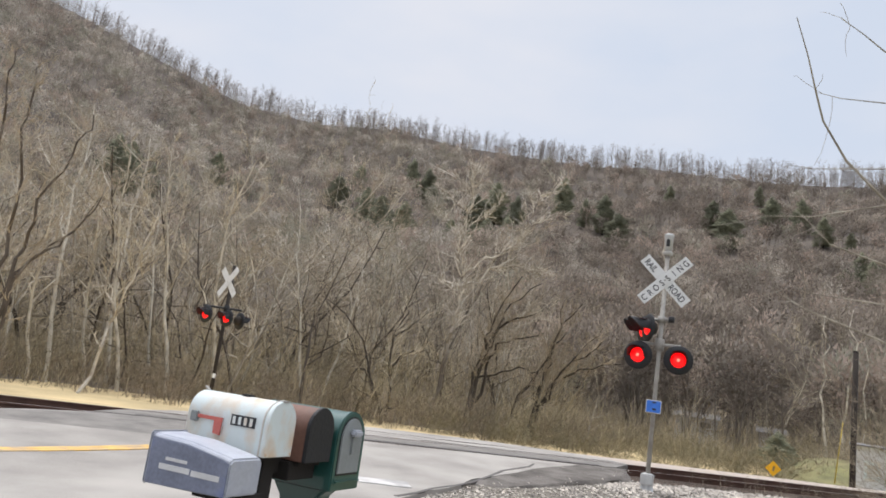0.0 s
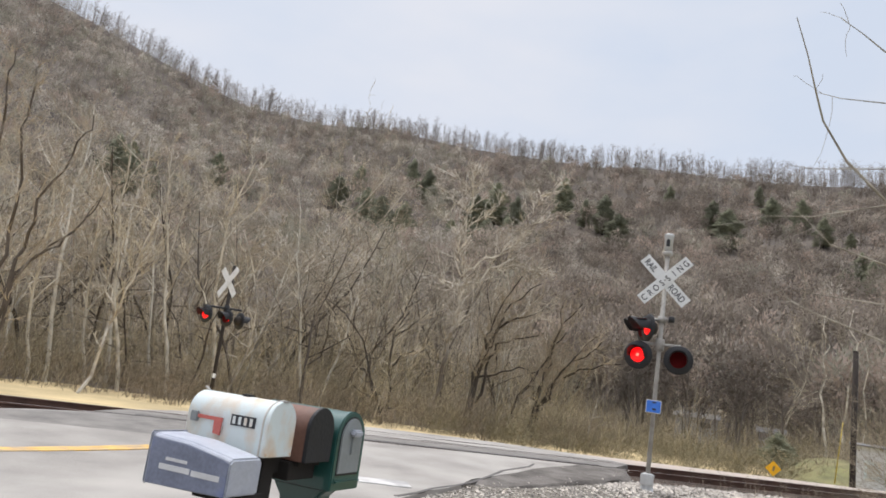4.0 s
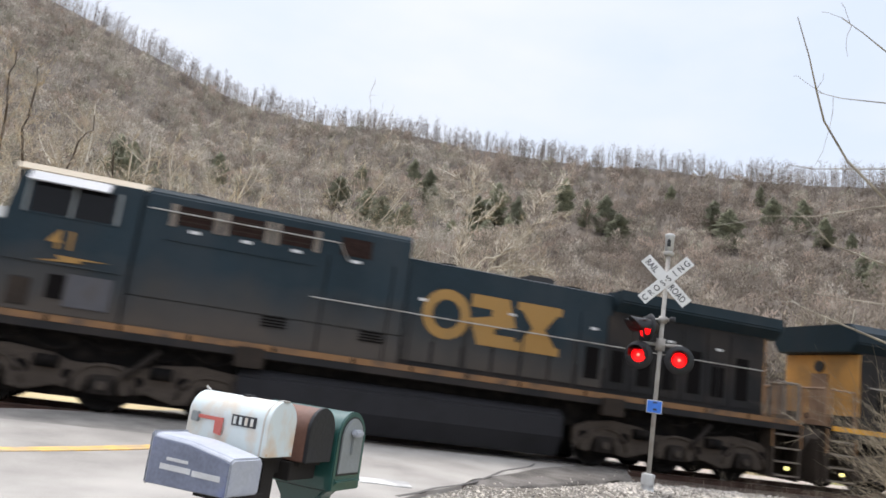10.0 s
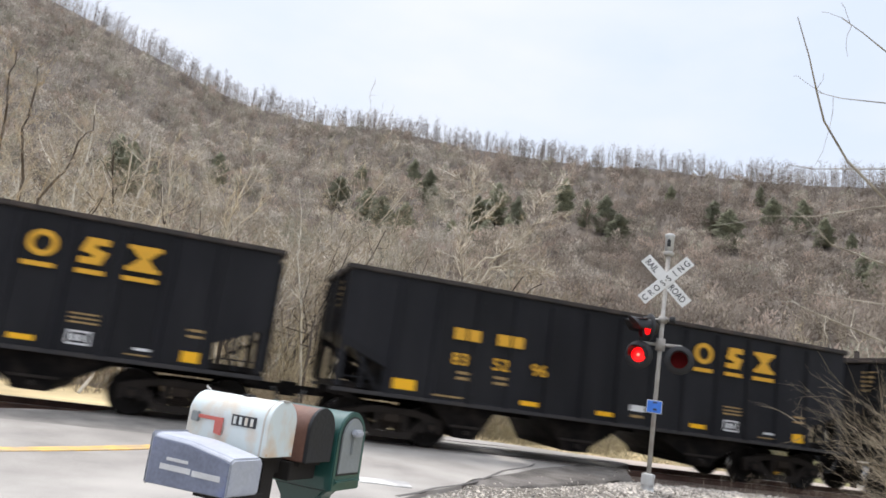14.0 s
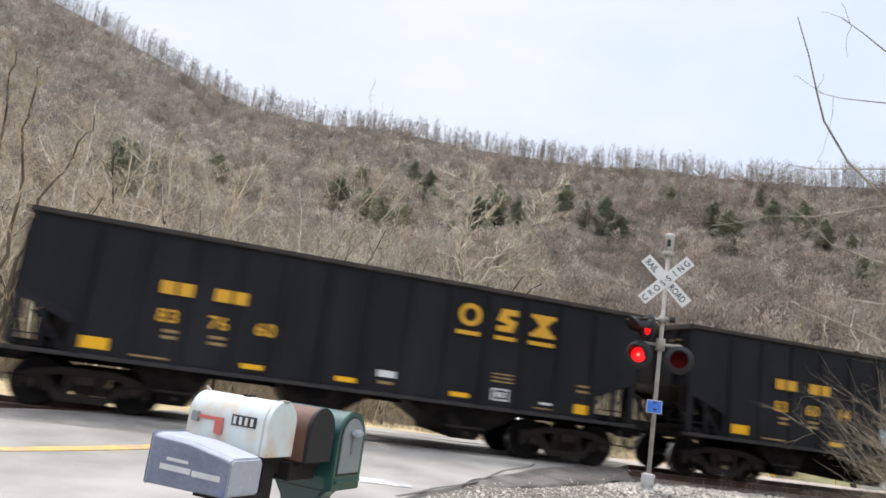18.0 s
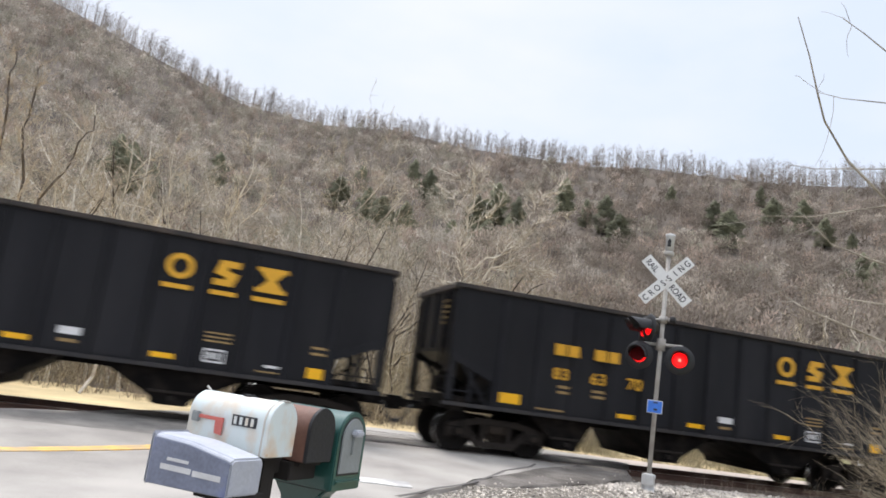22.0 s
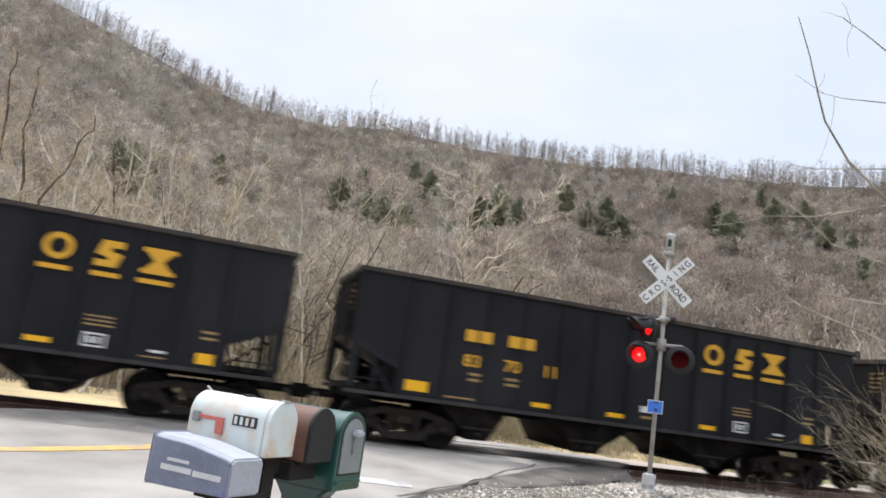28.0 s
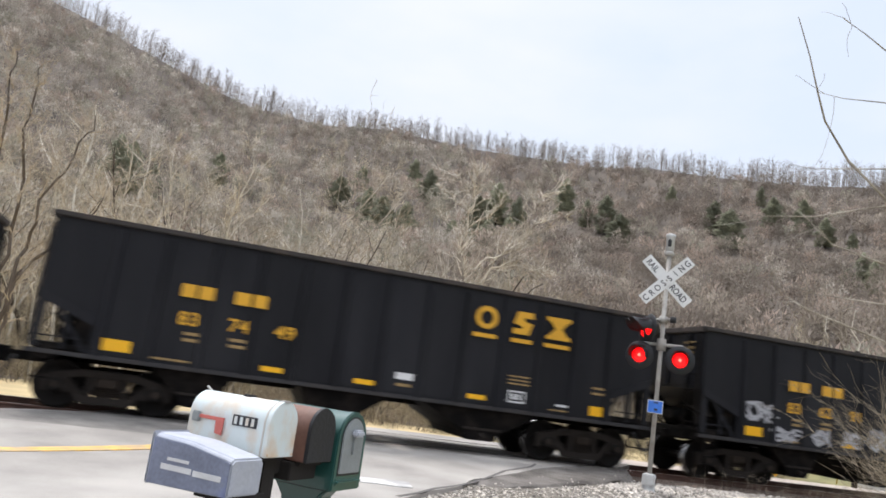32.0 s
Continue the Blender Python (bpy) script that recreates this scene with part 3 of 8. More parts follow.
road_sheet("road_broken_edge", -4.7, -0.84, 44, 34, M["asphalt_broken"], "dark crumbling asphalt at the road's edge beside the rail", left=broken_left, right=broken_right, lift=0.012, ragged=0.5, rough=0.011)


def far_road():
    verts, faces = [], []
    for i in range(60):
        s = 9.9 + 1.6 * i
        for n in (1.7, 2.0, 3.0, 4.3, 4.8):
            p = on_track(s, n + 0.02 * (s - 9))
            verts.append((p.x, p.y, -0.13 - 0.006 * (s - 9) - (0.35 if n in (1.7, 4.8) else 0)))
    for i in range(59):
        for j in range(4):
            a = i * 5 + j
            faces.append((a, a + 5, a + 6, a + 1))
    tagged(raw("road_beyond", verts, faces, M["pale_road"]), "pale dusty road running beside the far side of the rails", "road", kind="structure")


far_road()


def ribbon(name, pts, width, mat, label, lift=0.012, category="road marking"):
    """A painted or tarred line that lies on the road through points (x, y)."""
    verts, faces = [], []
    for i, p in enumerate(pts):
        a, b = Vector(pts[max(0, i - 1)]), Vector(pts[min(len(pts) - 1, i + 1)])
        d = (b - a).normalized()
        for e in (-1, 1):
            w = width * (0.5 + 0.12 * noise.noise((i * 0.7, e, width * 50)))
            x, y = p[0] - d.y * w * e, p[1] + d.x * w * e
            verts.append((x, y, road_height(off_track(x, y)) + lift))
    k = len(verts)
    verts += [(x, y, z - 0.02) for x, y, z in verts]
    for i in range(len(pts) - 1):
        a = 2 * i
        faces += [(a, a + 2, a + 3, a + 1), (a, a + k, a + 2 + k, a + 2), (a + 1, a + 3, a + 3 + k, a + 1 + k)]
    return tagged(raw(name, verts, faces, mat), label, category, kind="structure")


for side in (-0.075, 0.075):
    ribbon("centre_line", [(-22 + 0.778 * i + side * 0.628, -21.75 + 0.628 * i - side * 0.778) for i in range(29)], 0.135, M["yellow_line"],
           "worn yellow centre line painted on the asphalt")
ribbon("stop_line", [(3.35 - 0.25 * i, -5.55 + 0.04 * i) for i in range(14)], 0.5, M["white_line"], "worn white stop line on the asphalt")
random.seed(4)
for x, y, dx, dy, count, width in ((2.9, -6.56, 0.435, 0.47, 11, 0.06), (4.2, 2.2, 0.7, -0.08, 8, 0.035)):
    ribbon("tar_seam", [(x + dx * i + random.uniform(-0.08, 0.08), y + dy * i + random.uniform(-0.06, 0.06)) for i in range(count)], width, M["tar"],
           "dark sealed crack in the asphalt", lift=0.006, category="crack")

for n, start, end, width in ((-0.45, -0.9, 9.6, 0.26), (0.98, 5.5, 10.9, 0.13)):
    path = [on_track(start + (end - start) * i / 24, n + 0.03 * math.sin(i * 1.7)) for i in range(25)]
    ribbon("flangeway_stain", [(p.x, p.y) for p in path], width, M["tar"], "dark oily line worn along the buried rail", lift=0.006, category="stain")


def railway():
    th = thing("railway_track", pose(0, 0, 0), "rusty steel rails on creosoted ties bending through the crossing", "railway", kind="structure")
    prof = [(-0.075, -0.175), (0.075, -0.175), (0.07, -0.155), (0.012, -0.135), (0.012, -0.045), (0.036, -0.035), (0.036, -0.004), (0.03, 0.0), (-0.03, 0.0), (-0.036, -0.004),
            (-0.036, -0.035), (-0.012, -0.045), (-0.012, -0.135), (-0.07, -0.155)]
    for side in (-0.7535, 0.7535):
        verts, faces = [], []
        ss = [-130 + 1.3 * i for i in range(201)]
        for s in ss:
            for a, z in prof:
                verts.append(on_track(s, side + a, z))
        n = len(prof)
        for i in range(len(ss) - 1):
            for j in range(n):
                a, b = i * n + j, i * n + (j + 1) % n
                faces.append((a, a + n, b + n, b))
        ob = raw("rail", verts, faces, [M["rail"], M["rail_head"]], th)
        ob.data.polygons.foreach_set("material_index", [1 if j in (7,) else 0 for i in range(len(ss) - 1) for j in range(n)])
    tie = mesh_of("tie", box(B(), -0.115, 0.115, -1.3, 1.3, -0.36, -0.176), M["tie"], 0.012)
    for i in range(-60, 110):
        s = i * 0.52
        if not -1.9 < s < 9.9:
            shared("tie", tie, th, track_pose(s) @ pose(0, random.uniform(-0.05, 0.05), 0, 0, 0, random.uniform(-1.5, 1.5)))


railway()


def stones(name, spots, label, mat):
    """Loose crushed stone, many small angular lumps in one mesh. spots: (x, y, z, size)."""
    base = np.array([(0, 0, 1), (0.9, 0, 0.25), (0.28, 0.86, 0.3), (-0.73, 0.53, 0.2), (-0.73, -0.53, 0.3), (0.28, -0.86, 0.2), (0, 0, -0.7)])
    tri = np.array([(0, 1, 2), (0, 2, 3), (0, 3, 4), (0, 4, 5), (0, 5, 1), (6, 2, 1), (6, 3, 2), (6, 4, 3), (6, 5, 4), (6, 1, 5)])
    rng = np.random.default_rng(5)
    n = len(spots)
    sp = np.array(spots)
    v = base[None] * (1 + rng.uniform(-0.3, 0.3, (n, 7, 3)))
    a = rng.uniform(0, 6.28, n)
    c, s = np.cos(a)[:, None], np.sin(a)[:, None]
    x = v[..., 0] * c - v[..., 1] * s
    y = v[..., 0] * s + v[..., 1] * c
    v = np.stack([x, y, v[..., 2] * 0.75], -1) * sp[:, None, 3:4] + sp[:, None, :3]
    f = (tri[None] + 7 * np.arange(n)[:, None, None]).reshape(-1, 3)
    ob = raw(name, v.reshape(-1, 3).tolist(), f.tolist(), mat)
    return tagged(ob, label, "gravel", kind="stuff")


def gravel():
    rng = random.Random(8)
    spots, rusty = [], []
    for _ in range(11000):      # the gravel bank beside the road
        n = rng.uniform(-8.5, -0.95)
        edge = max(right_edge(n), broken_right(n) + 0.25 if n > -4.7 else -9) + 0.05
        s = edge + rng.random() ** 1.3 * (14 - edge) - 0.3 * rng.random() ** 3
        p = on_track(s, n)
        pick = rusty if s > 9 and n > -2.1 - 0.3 * rng.random() else spots
        pick.append((p.x, p.y, land(p.x, p.y) + 0.01, rng.uniform(0.022, 0.055) if s > 7.9 or rng.random() < 0.1 else rng.uniform(0.01, 0.028)))
    for _ in range(30):       # loose bits on the crumbling edge
        n = rng.uniform(-4.7, -0.9)
        s = broken_left(n) + (broken_right(n) - broken_left(n)) * rng.random() ** 0.6 + 0.1
        p = on_track(s, n)
        spots.append((p.x, p.y, road_height(n) + 0.01, rng.uniform(0.012, 0.03)))
    for _ in range(9000):       # ballast along the track
        s, n = rng.uniform(-40, 60), rng.uniform(-2.4, 3.2)
        if -2.0 < s < 10.2 and n > -1.0:
            continue
        if s > 12 and n < 1.5 and rng.random() < 0.7:
            continue
        if left_edge(min(n, 0)) < s < right_edge(min(n, 0)) + 0.1:
            continue
        p = on_track(s, n)
        (rusty if s > 9 and n < 1.2 else spots).append((p.x, p.y, -0.24 - 0.1 * smooth(1.6, 3, abs(n)), rng.uniform(0.03, 0.06)))
    for _ in range(7000):       # rust and oil stained stone beside the near rail
        s, n = 9.3 + 13 * rng.random() ** 1.4, rng.uniform(-2.15, -0.85)
        if s < right_edge(n) + 0.1:
            continue
        p = on_track(s, n)
        rusty.append((p.x, p.y, max(land(p.x, p.y) + 0.012, -0.24), rng.uniform(0.025, 0.055)))
    stones("ballast_gravel", spots, "pale crushed stone ballast banked beside rails and road", M["ballast"])
    stones("rusty_ballast", rusty, "rust-stained brown ballast stones along the rails", M["ballast_rusty"])


gravel()

# ---------------------------------------------------------------- woods


def spikes(base, tip, r, sides=3):
    """Vertices and faces of many tapered three-sided twigs at once."""
    d = tip - base
    d /= np.linalg.norm(d, axis=1, keepdims=True) + 1e-9
    ref = np.where(np.abs(d[:, 2:3]) > 0.9, np.array([[1.0, 0, 0]]), np.array([[0, 0, 1.0]]))
    a = np.cross(d, ref)
    a /= np.linalg.norm(a, axis=1, keepdims=True) + 1e-9
    b = np.cross(d, a)
    n = len(base)
    ring = [base + (a * math.cos(2.0944 * i) + b * math.sin(2.0944 * i)) * r[:, None] for i in range(3)]
    v = np.stack(ring + [tip], 1).reshape(-1, 3)
    f = (np.array([(0, 1, 3), (1, 2, 3), (2, 0, 3)])[None] + 4 * np.arange(n)[:, None, None]).reshape(-1, 3)
    return v, f


def raw_np(name, v, f, mat):
    me = bpy.data.meshes.new(name)
    me.vertices.add(len(v))
    me.vertices.foreach_set("co", v.astype(np.float32).ravel())
    me.loops.add(len(f) * 3)
    me.loops.foreach_set("vertex_index", f.astype(np.int32).ravel())
    me.polygons.add(len(f))
    me.polygons.foreach_set("loop_start", np.arange(0, len(f) * 3, 3, dtype=np.int32))
    me.update(calc_edges=True)
    me.materials.append(mat)
    return new(name, me)


def thicket(name, spots, mat, label, twigs, rng, thick, spread=0.34, low=0.25, rise=(0.35, 1.2), tilt=0.06):
    """Bare crowns on thin stems; spots is an array of x, y, z, height."""
    n = len(spots)
    h = spots[:, 3]
    foot = spots[:, :3].copy()
    foot[:, 2] -= 0.3
    lean = rng.normal(0, tilt, (n, 2)) * h[:, None]
    top = spots[:, :3] + np.concatenate([lean, h[:, None]], 1)
    bases, tips, rad = [foot], [top], [h * thick]
    for k in range(twigs):
        t = rng.uniform(low, 0.92, n)[:, None]
        b = foot + (top - foot) * t
        a = rng.uniform(0, 2 * math.pi, n)
        ln = h * spread * rng.uniform(0.5, 1.1, n) * (1.15 - t[:, 0] * 0.55)
        up = rng.uniform(rise[0], rise[1], n)
        d = np.stack([np.cos(a), np.sin(a), up], 1)
        d /= np.linalg.norm(d, axis=1, keepdims=True)
        e = b + d * ln[:, None]
        bases.append(b)
        tips.append(e)
        rad.append(h * thick * 0.42)
        if k % 2 == 0:
            m = b + (e - b) * 0.45
            d2 = d + rng.normal(0, 0.55, (n, 3)) + np.array([0, 0, 0.3])
            d2 /= np.linalg.norm(d2, axis=1, keepdims=True)
            bases.append(m)
            tips.append(m + d2 * ln[:, None] * 0.6)
            rad.append(h * thick * 0.28)
    v, f = spikes(np.concatenate(bases), np.concatenate(tips), np.concatenate(rad))
    return tagged(raw_np(name, v, f, mat), label, "woods", kind="stuff")


def tangle(name, spots, mat, label, stems, rng, thick, flat=0.75):
    """Bushes of stems that fan out from their foot and fork again and again; spots is an array of x, y, z, height."""
    n = len(spots)
    h = spots[:, 3]
    bases, tips, rad = [], [], []
    for k in range(stems):
        a = rng.uniform(0, 2 * math.pi, n)
        out = rng.uniform(0.05, flat, n)
        d = np.stack([np.cos(a) * out, np.sin(a) * out, np.ones(n) * rng.uniform(0.45, 1.0, n)], 1)
        d /= np.linalg.norm(d, axis=1, keepdims=True)
        foot = spots[:, :3] + np.stack([rng.normal(0, 0.12, n) * h, rng.normal(0, 0.12, n) * h, -0.2 * np.ones(n)], 1)
        bend = foot + d * (h * rng.uniform(0.4, 0.6, n))[:, None]
        e = d + rng.normal(0, 0.35, (n, 3))
        e /= np.linalg.norm(e, axis=1, keepdims=True)
        tip = bend + e * (h * rng.uniform(0.3, 0.7, n))[:, None]
        bases += [foot, bend]
        tips += [bend + (bend - foot) * 0.12, tip]
        rad += [h * thick, h * thick * 0.75]
        for j in range(4):
            t = rng.uniform(0.1, 0.9, n)[:, None]
            p = bend + (tip - bend) * t if j > 0 else foot + (bend - foot) * (0.4 + 0.6 * t)
            f = e + rng.normal(0, 0.75, (n, 3))
            f /= np.linalg.norm(f, axis=1, keepdims=True)
            bases.append(p)
            tips.append(p + f * (h * rng.uniform(0.12, 0.38, n))[:, None])
            rad.append(h * thick * 0.5)
    v, f = spikes(np.concatenate(bases), np.concatenate(tips), np.concatenate(rad))
    return tagged(raw_np(name, v, f, mat), label, "woods", kind="stuff")


def crowns(name, spots, mat, label, sprays, rng, size, wide=0.3, low=0.66, tall=0.34):
    """Far trees: a pale stem, a few limbs and a rounded crown of many small twig sprays; spots as above."""
    n = len(spots)
    h = spots[:, 3]
    foot = spots[:, :3].copy()
    foot[:, 2] -= 0.5
    lean = np.stack([rng.normal(0, 0.04, n) * h, rng.normal(0, 0.04, n) * h], 1)
    top = foot + np.concatenate([lean, h[:, None] * 0.9], 1)
    width = h * wide * rng.uniform(0.75, 1.25, n)
    core = foot + np.concatenate([lean * 0.7, h[:, None] * low], 1)
    half = np.stack([width, width, h * tall], 1)
    bases, tips, rad = [foot], [top], [h * 0.012]
    for k in range(5):
        d = rng.normal(0, 1, (n, 3))
        d[:, 2] = np.abs(d[:, 2]) + 0.2
        d /= np.linalg.norm(d, axis=1, keepdims=True)
        b = foot + (top - foot) * rng.uniform(0.3, 0.6, n)[:, None]
        bases.append(b)
        tips.append(core + d * half * 0.95)
        rad.append(h * 0.006)
    v, f = spikes(np.concatenate(bases), np.concatenate(tips), np.concatenate(rad))
    # three or four lobes a crown, each a shell of sprays that are lit as one rounded mass
    lobes = rng.normal(0, 1, (n, 4, 3))
    lobes /= np.linalg.norm(lobes, axis=2, keepdims=True)
    lobes[..., 2] = np.abs(lobes[..., 2]) * 0.9 - 0.3
    pick = rng.integers(0, 4, (n, sprays))
    centre = np.take_along_axis(lobes, pick[..., None], 1) * 0.5
    d = rng.normal(0, 1, (n, sprays, 3))
    d[..., 2] += 0.35
    d /= np.linalg.norm(d, axis=2, keepdims=True)
    at = core[:, None] + (centre + d * rng.uniform(0.3, 0.62, (n, sprays, 1))) * half[:, None]
    out = d + rng.normal(0, 0.5, d.shape) + np.array([0, 0, 0.5])
    out /= np.linalg.norm(out, axis=2, keepdims=True)
    side = np.cross(out, d + rng.normal(0, 0.6, d.shape))
    side /= np.linalg.norm(side, axis=2, keepdims=True) + 1e-9
    ln = (h * size)[:, None, None] * rng.uniform(0.7, 1.5, (n, sprays, 1))
    tri = np.stack([at - side * ln * 0.19, at + side * ln * 0.19, at + out * ln], 2)
    round_off = (centre + d * 0.6) * np.array([1, 1, 0.8]) + np.array([0, 0, 0.25])
    round_off /= np.linalg.norm(round_off, axis=2, keepdims=True)
    back = (np.cross(tri[:, :, 1] - tri[:, :, 0], tri[:, :, 2] - tri[:, :, 0]) * round_off).sum(2) < 0
    tri[back] = tri[back][:, [1, 0, 2]]
    tri = tri.reshape(-1, 3)
    g = np.arange(len(tri)).reshape(-1, 3) + len(v)
    ob = raw_np(name, np.concatenate([v, tri]), np.concatenate([f, g]), mat)
    ob.data.normals_split_custom_set_from_vertices(np.concatenate([np.zeros_like(v), np.repeat(round_off.reshape(-1, 3), 3, axis=0)]))
    return tagged(ob, label, "woods", kind="stuff")


def scatter(rng, count, az0, az1, r0, r1, h0, h1, keep=None):
    out = []
    while len(out) < count:
        az, r = rng.uniform(az0, az1), math.sqrt(rng.uniform(r0 * r0, r1 * r1))
        x, y = EYE[0] + r * math.sin(radians(az)), EYE[1] + r * math.cos(radians(az))
        if keep and not keep(x, y):
            continue
        out.append((x, y, land(x, y), rng.uniform(h0, h1)))
    return np.array(out)


PINES = [
    (-32, 206, 1.65), (-36, 267, 1.2), (-6, 309, 1.14), (65, 350, 1.17), (58, 285, 1.33), (59, 262, 1.32), (58, 238, 1.2), (48, 306, 1.26),
    (101, 382, 1.38), (100, 341, 1.61), (113, 297, 1.44), (127, 308, 1.61), (130, 289, 1.53), (103, 255, 1.26), (109, 247, 1.24), (91, 236, 1.03),
    (91, 264, 1.03), (180, 340, 1.68), (181, 296, 1.57), (172, 267, 1.44), (178, 310, 1.17), (259, 353, 1.07), (228, 261, 1.66), (238, 285, 1.29),
    (312, 336, 1.06), (281, 291, 1.6), (291, 280, 1.45), (270, 245, 1.14), (277, 236, 0.68), (221, 180, 0.99), (208, 164, 0.91), (204, 171, 0.7),
    (-29, 213, 1.3), (-24, 230, 1.2), (62, 272, 1.3), (70, 264, 1.2),
]      # x, y, size


def woods():
    rng = np.random.default_rng(11)
    tones = (("far_wood_shade", "deep brown leafless woods on the hillside, more of them to the right"), ("far_wood_dark", "dark brown leafless woods on the steep hillside"), ("far_wood_red", "reddish-brown leafless woods on the steep hillside"),
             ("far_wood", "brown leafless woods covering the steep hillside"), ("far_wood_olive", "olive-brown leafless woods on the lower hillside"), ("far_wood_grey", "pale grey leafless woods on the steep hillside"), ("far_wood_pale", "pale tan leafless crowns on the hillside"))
    groves = [(math.atan2(x - EYE[0], y - EYE[1]), math.hypot(x - EYE[0], y - EYE[1]), s) for x, y, s in PINES]
    for count, az0, r0, r1, h0, sprays, size in ((300, 26, 68, 115, 6, 230, 0.05), (1150, -25, 110, 270, 9, 215, 0.049), (3500, -25, 270, 512, 9, 118, 0.067)):
        hill = scatter(rng, count, az0, 58, r0, r1, h0, h0 + 8)
        # tone varies by patch and at random, and darkens towards the right
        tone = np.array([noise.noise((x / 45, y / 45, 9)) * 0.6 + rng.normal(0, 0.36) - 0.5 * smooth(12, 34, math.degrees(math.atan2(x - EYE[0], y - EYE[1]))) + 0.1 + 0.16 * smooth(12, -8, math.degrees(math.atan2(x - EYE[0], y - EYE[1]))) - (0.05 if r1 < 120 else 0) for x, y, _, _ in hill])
        # leave the evergreens in sight
        clear = []
        for x, y, _, _ in hill:
            a, r = math.atan2(x - EYE[0], y - EYE[1]), math.hypot(x - EYE[0], y - EYE[1])
            clear.append(any(abs(a - pa) * r < 4.0 * ps and -4 < pr - r < 34 for pa, pr, ps in groves) and rng.random() < 0.8)
        hill, tone = hill[~np.array(clear)], tone[~np.array(clear)]
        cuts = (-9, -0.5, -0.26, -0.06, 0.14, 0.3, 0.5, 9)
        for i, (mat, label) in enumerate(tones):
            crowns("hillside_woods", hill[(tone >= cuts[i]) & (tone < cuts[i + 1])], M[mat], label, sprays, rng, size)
    # trees that stand free along the skyline, in groups of uneven height
    sky = []
    while len(sky) < 1500:
        az = rng.uniform(-24, 56)
        r = rng.uniform(516, 558)
        tall = 1 + 0.3 * noise.noise((az * 0.35, 4, 4)) + 0.2 * noise.noise((az * 1.6, 8, 4))
        x, y = EYE[0] + r * math.sin(radians(az)), EYE[1] + r * math.cos(radians(az))
        if noise.noise((az * 1.1, 1, 2)) > rng.uniform(-0.9, 0.2) - 0.25:
            sky.append((x, y, land(x, y), rng.uniform(11, 20) * tall))
    thicket("ridge_woods", np.array(sky), M["ridge_wood"], "bare trees standing along the ridge against the sky", 21, rng, 0.0102, spread=0.36, low=0.3, rise=(0.35, 1.7))
    low = []
    for i in range(2600):
        az, r = rng.uniform(-24, 56), rng.uniform(508, 552)
        x, y = EYE[0] + r * math.sin(radians(az)), EYE[1] + r * math.cos(radians(az))
        low.append((x, y, land(x, y), rng.uniform(2.5, 9)))
    thicket("ridge_brush", np.array(low), M["ridge_wood"], "low brush along the top of the ridge", 12, rng, 0.016, spread=0.5, low=0.08, rise=(0.1, 1.3))
    thicket("valley_woods", scatter(rng, 430, -26, 28, 66, 140, 6, 13), M["brush"], "tangled grey-tan leafless trees at the foot of the hill", 20, rng, 0.0062, spread=0.42, low=0.14, rise=(-0.3, 1.2), tilt=0.16)
    thicket("slender_woods", scatter(rng, 130, 18, 58, 90, 210, 13, 20), M["brush"], "slender pale-stemmed leafless trees on the lower hillside", 10, rng, 0.0042, spread=0.2, low=0.45, rise=(0.5, 1.6))
    past = lambda x, y: off_track(x, y) > 25.5 + 3.5 * noise.noise((x / 3.0, 2, 2))
    tangle("undergrowth", scatter(rng, 760, -26, 34, 38, 58, 0.9, 3.0, keep=past), M["tangle_dark"], "dark brown leafless undergrowth along the field's edge", 8, rng, 0.008)
    tangle("undergrowth", scatter(rng, 560, -26, 31, 44, 66, 1.5, 4.2, keep=past), M["tangle_olive"], "olive-brown tangled brush along the field's edge", 8, rng, 0.006)
    tangle("brushwood", scatter(rng, 200, -26, 28, 50, 72, 3.5, 8.0, keep=past), M["tangle_olive"], "olive-brown spreading saplings behind the field", 8, rng, 0.0052, 0.6)
    tangle("brushwood", scatter(rng, 170, -26, 28, 52, 80, 5.0, 10.0, keep=past), M["tangle_grey"], "grey-tan spreading saplings behind the field", 8, rng, 0.0046, 0.55)
    tangle("brushwood", scatter(rng, 260, -26, 30, 58, 100, 3.5, 8.0), M["tangle_dark"], "dark brown thicket at the foot of the hill", 9, rng, 0.0055)
    tangle("brushwood", scatter(rng, 170, 27, 56, 64, 105, 2.5, 6.0), M["tangle_grey"], "grey-tan brush at the foot of the hill", 9, rng, 0.0055, 0.9)
    tangle("brushwood", scatter(rng, 150, 27, 56, 60, 90, 2.0, 5.0), M["tangle_olive"], "olive-brown brush at the foot of the hill", 9, rng, 0.006, 0.9)
    clumps = lambda x, y: off_track(x, y) > 12 and noise.noise((x / 2.6, y / 2.6, 6)) > -0.1
    tangle("olive_brush", scatter(rng, 620, 18, 45, 42, 66, 0.6, 2.4, keep=clumps), M["olive"], "olive-green brush along the foot of the woods", 9, rng, 0.009, 1.1)
    tangle("olive_brush", scatter(rng, 260, 22, 56, 46, 72, 0.8, 3.0, keep=clumps), M["tangle_olive"], "tan and olive brush along the foot of the woods", 9, rng, 0.008, 1.0)

    weeds = []
    while len(weeds) < 1100:
        p = on_track(rng.uniform(11.2, 26), rng.uniform(-9, -1.3))
        weeds.append((p.x, p.y, land(p.x, p.y), rng.uniform(0.15, 0.55)))
    thicket("dead_weeds", np.array(weeds), M["brush_dark"], "dead brown weeds beside the rails", 7, rng, 0.012, spread=0.8, low=0.02, rise=(0.1, 1.6))


woods()


